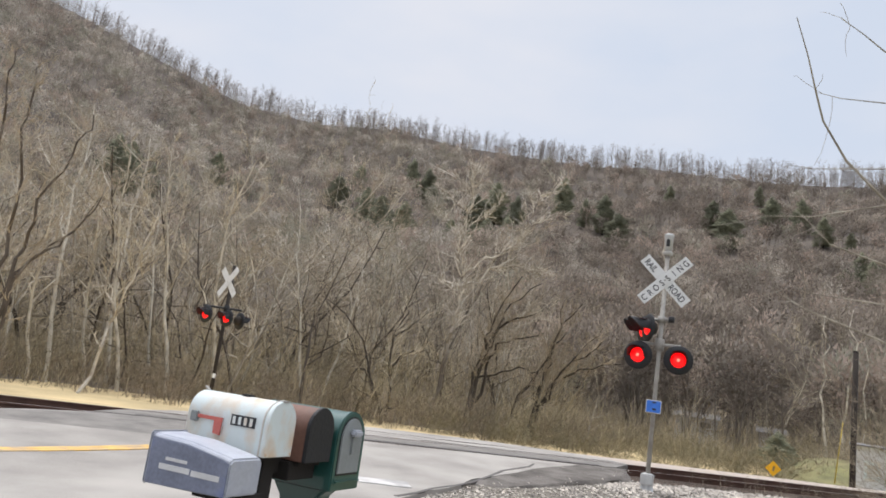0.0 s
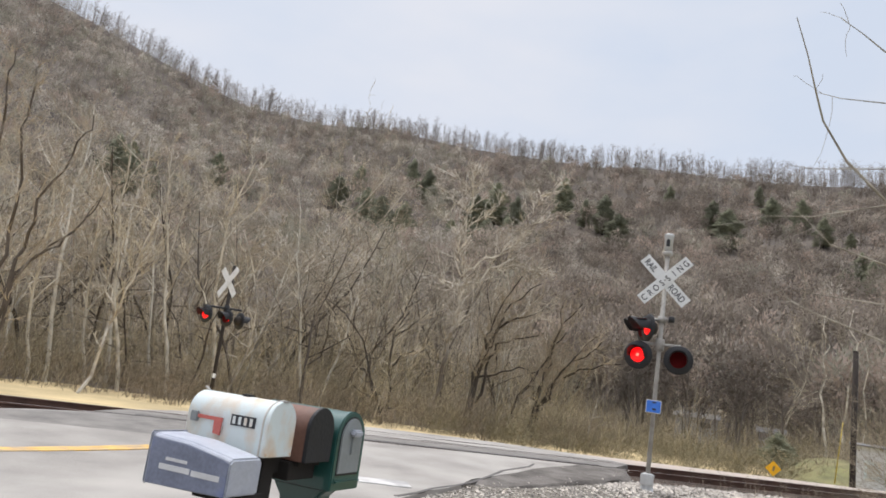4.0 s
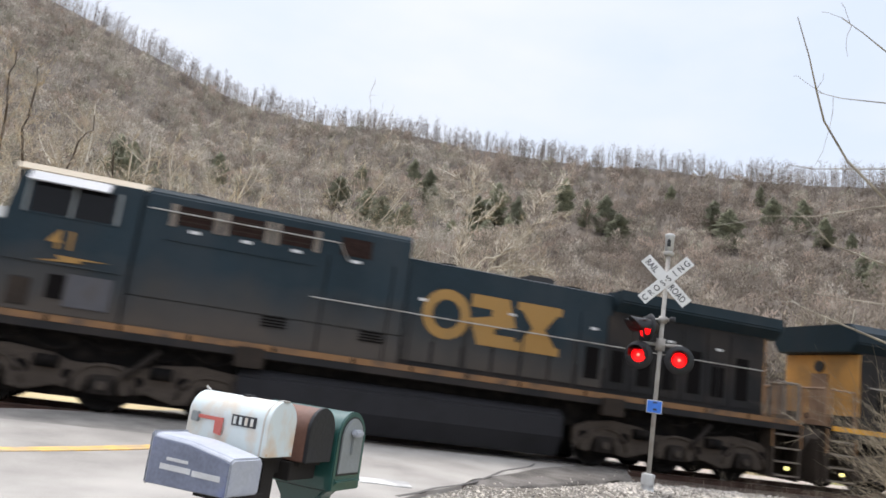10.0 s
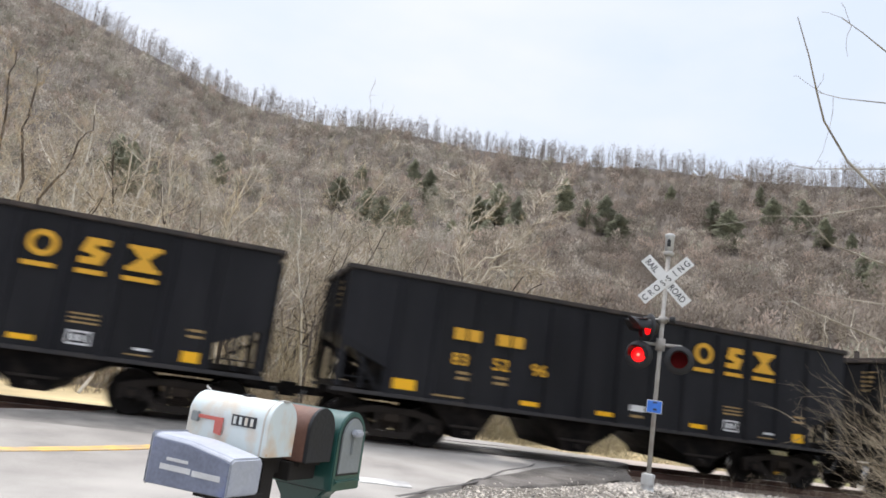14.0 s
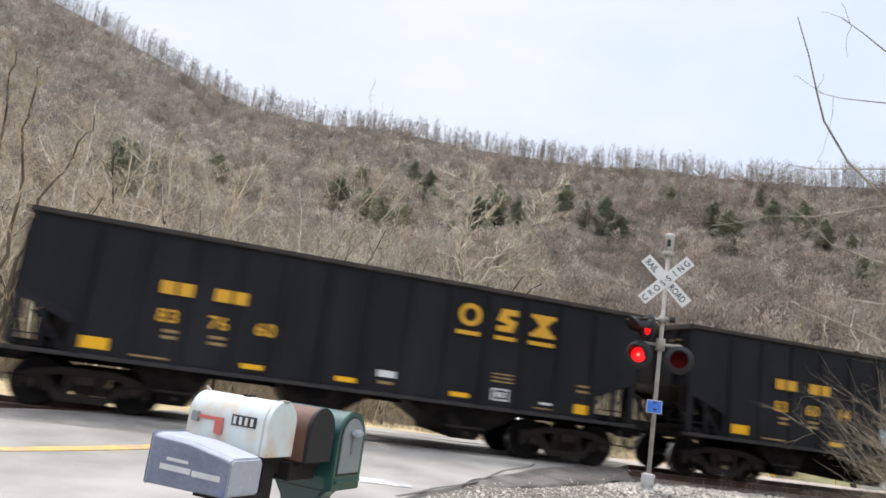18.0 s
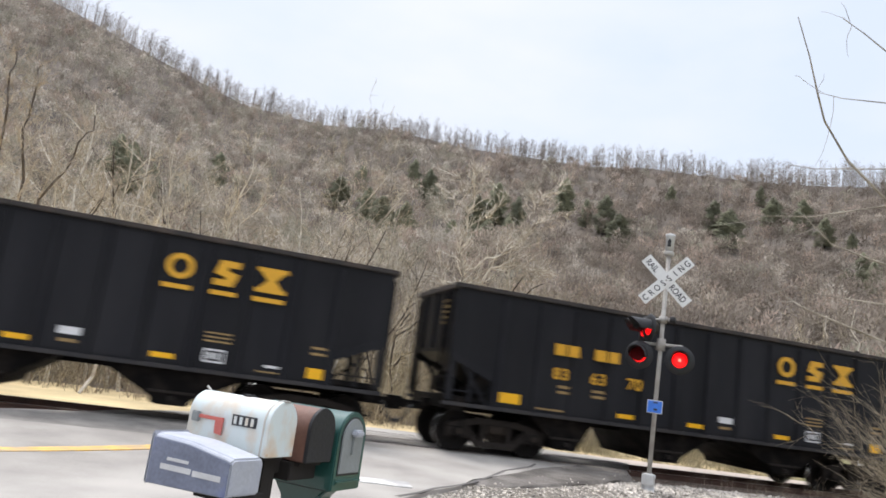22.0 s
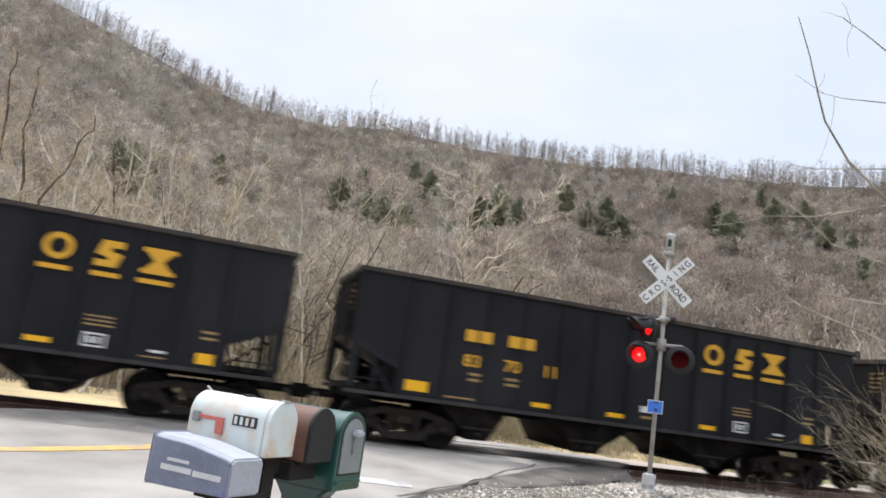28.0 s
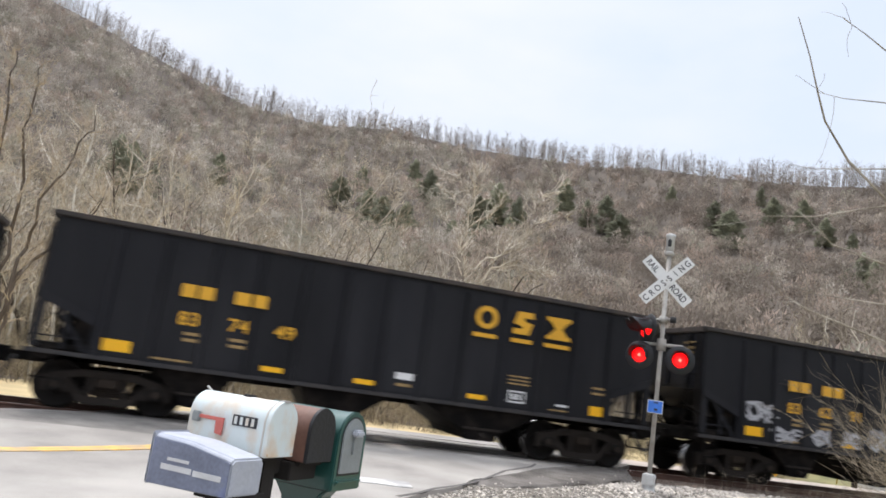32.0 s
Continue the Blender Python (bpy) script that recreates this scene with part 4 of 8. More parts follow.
def bare_tree(seed, height, trunk_r, bark, twig_mat, limbs=9, first=0.25, lean=0.0, spread=0.55, stout=0.5, wild=1.0, straight=1.0, shape=None, twiggy=1.0, slim=0.016):
    """Meshes of a leafless tree: trunk with limbs, and the crown of fine branches. shape: limbs of its own, as (thickness, (across, up) way points)."""
    rng = random.Random(seed)
    wood = ([], [])
    fine = ([], [])

    def strand(store, pts, radii, n):
        v, f = store
        start = len(v)
        for i, (p, r) in enumerate(zip(pts, radii)):
            d = (pts[min(i + 1, len(pts) - 1)] - pts[max(i - 1, 0)]).normalized()
            a = d.orthogonal().normalized()
            b = d.cross(a)
            for k in range(n):
                w = 2 * math.pi * k / n
                v.append(p + (a * math.cos(w) + b * math.sin(w)) * r)
        for i in range(len(pts) - 1):
            for k in range(n):
                a, b = start + i * n + k, start + i * n + (k + 1) % n
                f.append((a, b, b + n, a + n))

    def grow(p, d, length, r, level):
        segs = (9, 6, 4, 2)[level]
        pts, radii = [p], [r]
        for i in range(segs):
            wob = (0.10 * straight, 0.24, 0.3, 0.32)[level] * wild
            d = (d + Vector((rng.gauss(0, wob), rng.gauss(0, wob), rng.gauss(0.05, wob * 0.6)))).normalized()
            pts.append(pts[-1] + d * length / segs)
            radii.append(r * (1 - 0.86 * (i + 1) / segs) if level else r * (1 - 0.75 * (i + 1) / segs))
        strand(wood if level < 2 else fine, pts, radii, (8, 5, 3, 3)[level])
        if level == 3:
            return
        count = (limbs, 6, 5)[level]
        for k in range(count):
            t = first + (0.97 - first) * (k + rng.random() * 0.8) / count if level == 0 else 0.18 + 0.8 * (k + rng.random()) / count
            i = min(segs - 1, int(t * segs))
            q = pts[i].lerp(pts[i + 1], t * segs - i)
            along = (pts[i + 1] - pts[i]).normalized()
            side = along.orthogonal().normalized()
            side.rotate(Matrix.Rotation(rng.uniform(0, 2 * math.pi), 3, along))
            out = spread * rng.uniform(0.75, 1.35)
            nd = (along * (1 - 0.35 * out) + side * out + Vector((0, 0, 0.15))).normalized()
            ln = length * (0.55, 0.5, 0.5)[level] * rng.uniform(0.6, 1.15) * (1.1 - 0.55 * t)
            rr = max(slim * 0.875, radii[i] * (stout, 0.48, 0.6)[level])
            grow(q, nd, ln, rr, level + 1)

    for thick, way in shape or ():
        pts = [Vector((u, 1.6 * noise.noise((u * 0.25, v * 0.12, seed)), v)) for u, v in way]
        path = [pts[0]]
        for a, b in zip(pts, pts[1:]):
            for k in (1, 2, 3):
                path.append(a.lerp(b, k / 3) + (Vector((rng.gauss(0, 1), rng.gauss(0, 1), rng.gauss(0, 1))) * 0.07 * min((b - a).length, 2.4) if k < 3 else Vector()))
        radii = [thick * (1 - 0.72 * i / (len(path) - 1)) for i in range(len(path))]
        strand(wood, path, radii, 7)
        span = sum((b - a).length for a, b in zip(path, path[1:]))
        for k in range(int(span * 1.5 * twiggy)):
            i = rng.randrange(len(path) // 4, len(path) - 1)
            along = (path[i + 1] - path[i]).normalized()
            nd = (along + Vector((rng.gauss(0, 0.6), rng.gauss(0, 0.6), rng.gauss(0.15, 0.5)))).normalized()
            grow(path[i], nd, rng.uniform(0.8, 2.6), max(slim, radii[i] * 0.45), 2)
    if not shape:
        grow(Vector((0, 0, -0.4)), Vector((lean, 0, 1)).normalized(), height, trunk_r, 0)
    out = []
    for (v, f), mt, nm in ((wood, bark, "trunk"), (fine, twig_mat, "crown")):
        me = bpy.data.meshes.new(nm)
        me.from_pydata(v, [], f)
        me.materials.append(mt)
        out.append(me)
    return out


def tree_thing(meshes, m, name, label, group=""):
    th = thing(name, m, label, "tree", group)
    for me in meshes:
        shared(me.name, me, th)
    return th


SHAPED = [
    ("sycamore_tree", "tall leafless sycamore with pale crooked limbs", 16.7, 33.4, "bark_sycamore", "twigs_white", 40, 3.0, [
        (0.173, [(-0.05, -0.4), (0.15, 4.2), (0.44, 6.7), (0.8, 8.6), (0.65, 10.9), (0.3, 13.0), (0.45, 15.7), (0.63, 17.7), (0.66, 18.8)]),
        (0.101, [(0.8, 8.6), (1.6, 10.6), (2.7, 11.9), (4.2, 12.25), (5.5, 12.0), (6.9, 11.9)]),
        (0.094, [(0.65, 10.9), (1.85, 12.2), (3.4, 13.0), (4.4, 14.0), (5.1, 15.0), (5.4, 16.6), (6.1, 17.8), (7.5, 19.0)]),
        (0.050, [(0.45, 15.7), (-0.65, 16.6), (-1.15, 17.2), (-1.8, 17.45)]), (0.043, [(0.6, 16.8), (-0.4, 18.0), (-1.1, 18.5)]),
        (0.050, [(1.1, 14.4), (1.85, 15.6), (2.8, 16.7), (2.75, 18.0)]), (0.050, [(0.3, 13.0), (-0.6, 14.6), (-1.35, 15.3)]),
        (0.050, [(0.4, 9.8), (-0.85, 10.3), (-1.9, 10.9)]), (0.050, [(5.1, 15.0), (6.3, 15.9), (8.2, 16.8)])]),
    ("bare_tree", "dark leafless tree with stems leaning over the field's edge", 18.4, 30.4, "bark_dark", "twigs", 44, 3.2, [
        (0.169, [(-0.1, -0.4), (0.0, 3.7), (0.5, 6.1), (1.7, 7.8), (3.6, 8.6)]), (0.143, [(-0.3, -0.4), (-0.3, 4.0), (0.25, 6.45), (1.15, 8.95), (2.3, 11.1)]),
        (0.117, [(0.05, 2.0), (0.55, 4.5), (1.05, 6.2), (2.2, 6.7), (3.9, 7.1)]), (0.104, [(0.3, 4.9), (0.95, 7.1), (1.7, 9.0), (3.7, 10.7)]), (0.12, [(2.2, -0.4), (2.7, 1.8), (4.1, 4.6), (5.2, 7.4), (6.6, 9.6)]), (0.1, [(3.4, -0.4), (4.1, 2.2), (5.7, 4.9), (6.9, 6.5), (8.2, 8.2)]), (0.08, [(4.1, 2.2), (4.5, 4.6), (5.1, 7.0), (5.3, 9.4)]), (0.091, [(0.0, 3.7), (1.3, 4.1), (2.8, 4.8), (4.4, 4.85)])]),
    ("bare_tree", "dark leafless tree with low limbs reaching sideways", 22.3, 28.9, "bark_dark", "twigs", 45, 3.2, [
        (0.143, [(-0.1, -0.4), (0.2, 2.2), (0.7, 3.6), (1.3, 4.8), (3.0, 6.0), (4.0, 7.2)]), (0.117, [(0.4, 2.6), (1.4, 4.2), (2.7, 5.2), (5.3, 5.8)]),
        (0.130, [(-0.2, -0.4), (0.0, 2.1), (0.5, 5.1), (0.9, 6.7), (1.6, 7.6)])]),
    ("bare_tree", "dark mottled leafless tree with long ascending limbs", -9.2, 22.0, "bark_mottled", "twigs", 47, 1.3, [
        (0.108, [(0.0, -0.4), (0.4, 2.5), (0.55, 4.0), (0.95, 5.95), (2.1, 7.0), (2.9, 8.5), (3.5, 10.4)]), (0.108, [(-0.1, -0.4), (0.1, 4.2), (-0.1, 7.2), (-0.4, 11.0), (-0.5, 13.9), (-0.5, 15.4)]),
        (0.101, [(0.1, 1.0), (0.4, 5.1), (0.7, 7.4), (1.25, 10.1), (1.75, 12.0), (2.2, 13.6)]), (0.072, [(0.05, 1.8), (0.55, 5.4), (1.4, 6.4), (2.5, 7.8), (3.3, 9.6)]),
        (0.094, [(-0.2, 0.5), (-0.95, 7.0), (-1.35, 11.0), (-1.6, 13.8), (-1.6, 15.6)])]),
    ("bare_tree", "crooked dark leafless tree with pale upper twigs", 13.2, 33.6, "bark_dark", "twigs_pale", 52, 1.6, [
        (0.11, [(0.0, -0.4), (0.1, 1.2), (-0.2, 3.7), (-0.2, 5.9), (0.4, 7.2), (0.55, 8.7)]), (0.07, [(0.0, 3.7), (0.8, 4.6), (2.3, 5.2)]), (0.07, [(-0.2, 5.7), (1.1, 6.9), (2.0, 7.8)]),
        (0.1, [(-0.6, -0.4), (-1.5, 2.7), (-2.8, 4.3), (-3.6, 5.6), (-4.6, 6.9), (-5.5, 7.8)]), (0.06, [(-1.5, 2.9), (-2.6, 3.4), (-3.5, 3.6)])]),
    ("bare_tree", "slender pale leafless tree with crooked stem at the field's edge", -4.6, 25.5, "bark_white", "twigs_pale", 53, 1.2, [
        (0.1, [(-0.6, -0.4), (-0.2, 1.6), (0.2, 4.0), (0.75, 6.2), (0.9, 8.2), (1.3, 10.2)]), (0.06, [(0.2, 4.0), (-0.5, 6.3), (-0.4, 8.3), (-0.9, 9.6)]), (0.05, [(0.75, 6.2), (1.7, 7.5), (2.2, 9.2)])]),
    ("bare_tree", "pale-stemmed leafless tree at the foot of the woods", 48.0, 29.2, "bark_pale", "twigs", 54, 0.3, [
        (0.11, [(0.0, -0.4), (-0.3, 4.0), (-0.5, 8.0), (-0.4, 11.5)]), (0.1, [(1.2, -0.4), (1.3, 4.0), (1.7, 8.0), (1.6, 12.0)]), (0.08, [(2.2, -0.4), (2.6, 4.0), (2.5, 9.0)])]),
]


def near_trees():
    rng = random.Random(21)
    kinds = [
        (bare_tree(1, 14, 0.105, M["bark_pale"], M["twigs_pale"], 11, 0.2, spread=0.75, wild=1.5), "leafless pale-barked tree at the field's edge"),
        (bare_tree(2, 12, 0.08, M["bark_pale"], M["twigs"], 12, 0.2, spread=0.9, wild=1.7), "slender leafless tree with pale trunk"),
        (bare_tree(3, 15, 0.125, M["bark_dark"], M["twigs"], 11, 0.2, lean=0.12, spread=0.75, wild=1.6), "dark-barked leafless tree leaning slightly"),
        (bare_tree(4, 10, 0.085, M["bark_dark"], M["twigs"], 13, 0.06, lean=0.3, spread=0.95, wild=1.8), "low spreading leafless tree with many stems"),
        (bare_tree(5, 17, 0.1, M["bark_pale"], M["twigs_pale"], 11, 0.3, spread=0.7, wild=1.6), "tall thin leafless tree"),
    ]
    for i in range(106):
        az = -24 + 52 * (i + rng.random()) / 48 if i < 48 else rng.uniform(-25, 27) if i < 98 else rng.uniform(30, 54)
        r = rng.uniform(47, 70)
        if az > 32:
            r += rng.uniform(10, 40)
        elif 16 < az < 28:
            r = rng.uniform(58, 74)
        x, y = EYE[0] + r * math.sin(radians(az)), EYE[1] + r * math.cos(radians(az))
        meshes, label = kinds[rng.randrange(5)]
        s = rng.uniform(0.8, 1.12) * (1.15 if az < 8 else 1.0)
        if az > 24:
            s *= 0.72
        m = pose(x, y, land(x, y), 0, 0, rng.uniform(0, 360)) @ Matrix.Diagonal((s * 0.9, s * 0.9, s, 1))
        th = tree_thing(meshes, pose(0, 0, 0), "bare_tree", label, "trees at the field's edge")
        th.matrix_basis = m
    # stouter ash-grey trees with rising limbs, thickest towards the bend of the track
    rng = random.Random(77)
    kinds = [(bare_tree(61, 15, 0.13, M["bark_limb"], M["twigs_pale"], 6, 0.28, spread=0.5, stout=0.6, wild=1.25, slim=0.022), "leafless ash-grey tree with rising pale limbs"),
             (bare_tree(62, 13, 0.11, M["bark_limb"], M["twigs"], 7, 0.22, lean=0.12, spread=0.55, stout=0.66, wild=1.4, slim=0.022), "leaning leafless ash-grey tree with crooked limbs"),
             (bare_tree(63, 16, 0.12, M["bark_limb"], M["twigs"], 5, 0.35, spread=0.45, stout=0.6, wild=1.1, slim=0.022), "tall leafless ash-grey tree with few limbs")]
    for i in range(38):
        az = -23 + 33 * (i + rng.random()) / 28 if i < 28 else rng.uniform(10, 27)
        r = rng.uniform(46, 62) if i < 28 else rng.uniform(56, 70)
        x, y = EYE[0] + r * math.sin(radians(az)), EYE[1] + r * math.cos(radians(az))
        meshes, label = kinds[i % 3]
        s = rng.uniform(0.75, 1.1) * (1.12 if az < -4 else 1.0)
        th = tree_thing(meshes, pose(0, 0, 0), "bare_tree", label, "trees at the field's edge")
        th.matrix_basis = pose(x, y, land(x, y), 0, 0, rng.uniform(0, 360)) @ Matrix.Diagonal((s * 0.9, s * 0.9, s, 1))
    # trees of a marked shape at the field's edge
    for name, label, x, y, bark, fine, seed, twiggy, shape in SHAPED:
        a = math.atan2(x - EYE[0], y - EYE[1])
        tree_thing(bare_tree(seed, 10, 0.1, M[bark], M[fine], shape=shape, twiggy=twiggy, slim=0.024 if bark in ("bark_white", "bark_sycamore") else 0.018), pose(x, y, land(x, y), 0, 0, -math.degrees(a)), name, label)


near_trees()


def evergreen(seed, height, width):
    """Trunk and a ragged, rounded crown of drooping sprays in whorls."""
    rng = np.random.default_rng(seed)
    n = 2400
    t = rng.beta(1.3, 1.5, n) * 0.92 + 0.08
    a = rng.uniform(0, 2 * math.pi, n)
    ragged = 0.75 + 0.35 * np.sin(a * 2 + seed + t * 5) * np.sin(t * 23 + a + seed)
    reach = width * 1.2 * np.sin(np.pi * (1 - t) ** 0.8 * 0.62 + 0.06) * rng.uniform(0.35, 1.05, n) * ragged + 0.12
    base = np.stack([0.45 * reach * np.cos(a), 0.45 * reach * np.sin(a), height * t], 1)
    turn = a + rng.normal(0, 0.3, n)
    tip = np.stack([reach * np.cos(turn), reach * np.sin(turn), height * t - 0.1 * reach + rng.uniform(-0.1, 0.6, n)], 1)
    v, f = spikes(base, tip, 0.07 + reach * 0.08)
    crown = raw_np("crown", v, f, M["needles"])
    me = crown.data
    bpy.data.objects.remove(crown)
    trunk = mesh_of("trunk", tube(B(), (0, 0, -0.5), (0, 0, height * 0.95), height * 0.018, 0.03, 6), M["bark_dark"])
    return trunk, me


def pines():
    kinds = [evergreen(1, 14, 3.4), evergreen(2, 13, 4.0), evergreen(3, 15, 3.6)]
    for i, (x, y, s) in enumerate(PINES):
        th = tree_thing(kinds[i % 3], pose(0, 0, 0), "evergreen_tree", "dark green evergreen among bare trees on the hillside", "evergreens on the hillside")
        th.matrix_basis = pose(x, y, land(x, y), 0, 0, i * 67) @ Matrix.Diagonal((s * (1.05 + 0.1 * (i % 4)), s * (1.05 + 0.1 * (i % 4)), s * 0.95, 1))

    for x, y, s in ((37.9, 23.6, 0.19), (39.2, 24.3, 0.13)):
        th = tree_thing(kinds[1], pose(0, 0, 0), "evergreen_bush", "dark evergreen bush at the foot of the woods", "evergreen bushes")
        th.matrix_basis = pose(x, y, land(x, y), 0, 0, 40 * x) @ Matrix.Diagonal((s * 1.6, s * 1.6, s, 1))


pines()

# ---------------------------------------------------------------- the train
SPEED, PITCH = 9.338, 14.479
NEAR = -1.5     # the side that faces the viewer lies at negative y


def wheelset(parent, u, radius, gauge=0.7535, name="wheelset"):
    """An axle with its two flanged wheels, which turns as one."""
    if (radius, name) not in wheelset.meshes:
        bm = B()
        tube(bm, (0, -1.0, 0), (0, 1.0, 0), 0.09, n=10)
        for e in (-1, 1):
            prof = [(radius * 0.22, 0.09 * e), (radius * 0.25, 0.03 * e), (radius * 0.72, -0.01 * e), (radius * 0.84, 0.06 * e), (radius, 0.07 * e), (radius, -0.04 * e), (radius + 0.028, -0.055 * e),
                    (radius + 0.028, -0.075 * e), (radius * 0.84, -0.08 * e), (radius * 0.3, -0.05 * e)]
            start = len(bm.verts)
            lathe(bm, prof, 28)
            bm.verts.ensure_lookup_table()
            bmesh.ops.translate(bm, vec=(0, gauge * e, 0), verts=bm.verts[start:])
            for k in range(4):
                a = math.pi * k / 2
                tube(bm, (math.cos(a) * radius * 0.5, (gauge + 0.0) * e, math.sin(a) * radius * 0.5), (math.cos(a) * radius * 0.5, (gauge + 0.045) * e, math.sin(a) * radius * 0.5), 0.03, n=6)
        me = mesh_of(name, bm, M["wheel"])
        me.materials.append(M["tread"])
        for p in me.polygons:
            c = p.center
            rad = math.hypot(c.x, c.z)
            if abs(rad - radius) < 0.012 and abs(abs(c.y) - gauge) < 0.06:
                p.material_index = 1
        wheelset.meshes[(radius, name)] = me
    ob = shared(name, wheelset.meshes[(radius, name)], parent, pose(u, 0, radius))
    ROLLING.append((ob, radius, u))
    return ob


wheelset.meshes = {}
ROLLING = []


def smear(kind, bm, x, z, w, h, y):
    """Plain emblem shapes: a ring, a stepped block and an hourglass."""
    if kind == "ring":
        n = 24
        rim = [[bm.verts.new((x + w / 2 + math.cos(2 * math.pi * i / n) * w * r, yy, z + h / 2 + math.sin(2 * math.pi * i / n) * h * r)) for i in range(n)]
               for r, yy in ((0.5, y), (0.5, y + 0.006), (0.29, y + 0.006), (0.29, y))]
        for ra, rb in zip(rim, rim[1:] + rim[:1]):
            for i in range(n):
                bm.faces.new((ra[i], ra[(i + 1) % n], rb[(i + 1) % n], rb[i]))
    elif kind == "steps":
        prism(bm, [(x, z + h * 0.45), (x + w * 0.2, z + h), (x + w, z + h), (x + w, z + h * 0.74), (x + w * 0.55, z + h * 0.74), (x + w * 0.55, z + h * 0.6), (x + w, z + h * 0.5),
                   (x + w * 0.8, z), (x, z), (x, z + h * 0.25), (x + w * 0.45, z + h * 0.25), (x + w * 0.45, z + h * 0.36)], y, y + 0.006)
    else:
        prism(bm, [(x, z), (x + w, z), (x + w, z + h * 0.17), (x + w * 0.9, z + h * 0.17), (x + w * 0.64, z + h * 0.5), (x + w * 0.9, z + h * 0.83), (x + w, z + h * 0.83), (x + w, z + h), (x, z + h),
                   (x, z + h * 0.83), (x + w * 0.1, z + h * 0.83), (x + w * 0.36, z + h * 0.5), (x + w * 0.1, z + h * 0.17), (x, z + h * 0.17)], y, y + 0.006)
    return bm


def bar(name, parent, x0, x1, z0, z1, y, mat, label=""):
    return part(name, box(B(), x0, x1, y - 0.007, y, z0, z1), mat, parent, label)


def truck(parent, u):
    """A two-axle freight truck."""
    bog = part("truck", box(B(), u - 0.22, u + 0.22, -1.0, 1.0, 0.42, 0.72), M["under"], parent, bevel=0.03)
    top = [(-1.16, 0.5), (-1.16, 0.6), (-0.92, 0.68), (-0.45, 0.78), (0.45, 0.78), (0.92, 0.68), (1.16, 0.6), (1.16, 0.5), (0.9, 0.55), (0.42, 0.64), (-0.42, 0.64), (-0.9, 0.55)]
    low = [(-0.78, 0.56), (-0.62, 0.56), (-0.38, 0.29), (0.38, 0.29), (0.62, 0.56), (0.78, 0.56), (0.46, 0.15), (-0.46, 0.15)]
    for y in (-1.06, 1.06):
        sf = part("side_frame", prism(B(), [(u + a, b) for a, b in top], y - 0.08, y + 0.08), M["truck_frame"], bog, bevel=0.02)
        part("lower_chord", prism(B(), [(u + a, b) for a, b in low], y - 0.07, y + 0.07), M["truck_frame"], sf, bevel=0.015)
        for e in (-0.3, 0.3):
            part("column", box(B(), u + e - 0.055, u + e + 0.055, y - 0.075, y + 0.075, 0.26, 0.68), M["truck_frame"], sf, bevel=0.01)
        part("bolster_end", box(B(), u - 0.2, u + 0.2, y - 0.1, y + 0.1, 0.48, 0.64), M["loco_brown"], sf, bevel=0.02)
        for e in (-1, 1):
            part("pedestal", prism(B(), [(u + e * a, b) for a, b in ((0.66, 0.32), (0.74, 0.32), (0.78, 0.52), (1.02, 0.52), (1.06, 0.32), (1.14, 0.32), (1.16, 0.6), (0.66, 0.62))], y - 0.07, y + 0.07), M["truck_frame"], sf)
        for e in (-0.13, 0.0, 0.13):
            bm = B()
            for k in range(5):
                tube(bm, (u + e, y, 0.29 + 0.04 * k), (u + e, y, 0.313 + 0.04 * k), 0.058, n=10)
            part("spring", bm, M["loco_brown"], bog)
        for e in (-0.89, 0.89):
            cap = part("bearing_cap", tube(B(), (u + e, y - 0.13, 0.457), (u + e, y + 0.13, 0.457), 0.115, n=12), M["wheel"], bog)
            part("end_cap", tube(B(), (u + e, y - 0.15, 0.457), (u + e, y + 0.15, 0.457), 0.065, n=10), M["loco_brown"], cap)
    for e in (-0.89, 0.89):
        wheelset(parent, u + e, 0.457)
        part("brake_beam", box(B(), u + e * 0.45 - 0.04, u + e * 0.45 + 0.04, -0.85, 0.85, 0.36, 0.44), M["under"], bog)


def coupler(parent, u, d, z=0.87):
    bm = B()
    box(bm, u - 0.95 * d, u - 0.12 * d, -0.09, 0.09, z - 0.1, z + 0.08)
    prism(bm, [(u - 0.2 * d, -0.15), (u + 0.02 * d, -0.17), (u + 0.1 * d, -0.02), (u - 0.02 * d, 0.02), (u + 0.05 * d, 0.14), (u - 0.18 * d, 0.16)], z - 0.16, z + 0.14, axis="z")
    c = part("coupler", bm, M["under"], parent, bevel=0.012)
    bm = B()
    pts = [Vector((u - 0.35 * d, -0.35, z)), Vector((u - 0.2 * d, -0.36, z - 0.3)), Vector((u - 0.05 * d, -0.33, z - 0.42)), Vector((u + 0.06 * d, -0.3, z - 0.36))]
    pipe(bm, pts, 0.028)
    part("air_hose", bm, M["black"], c)


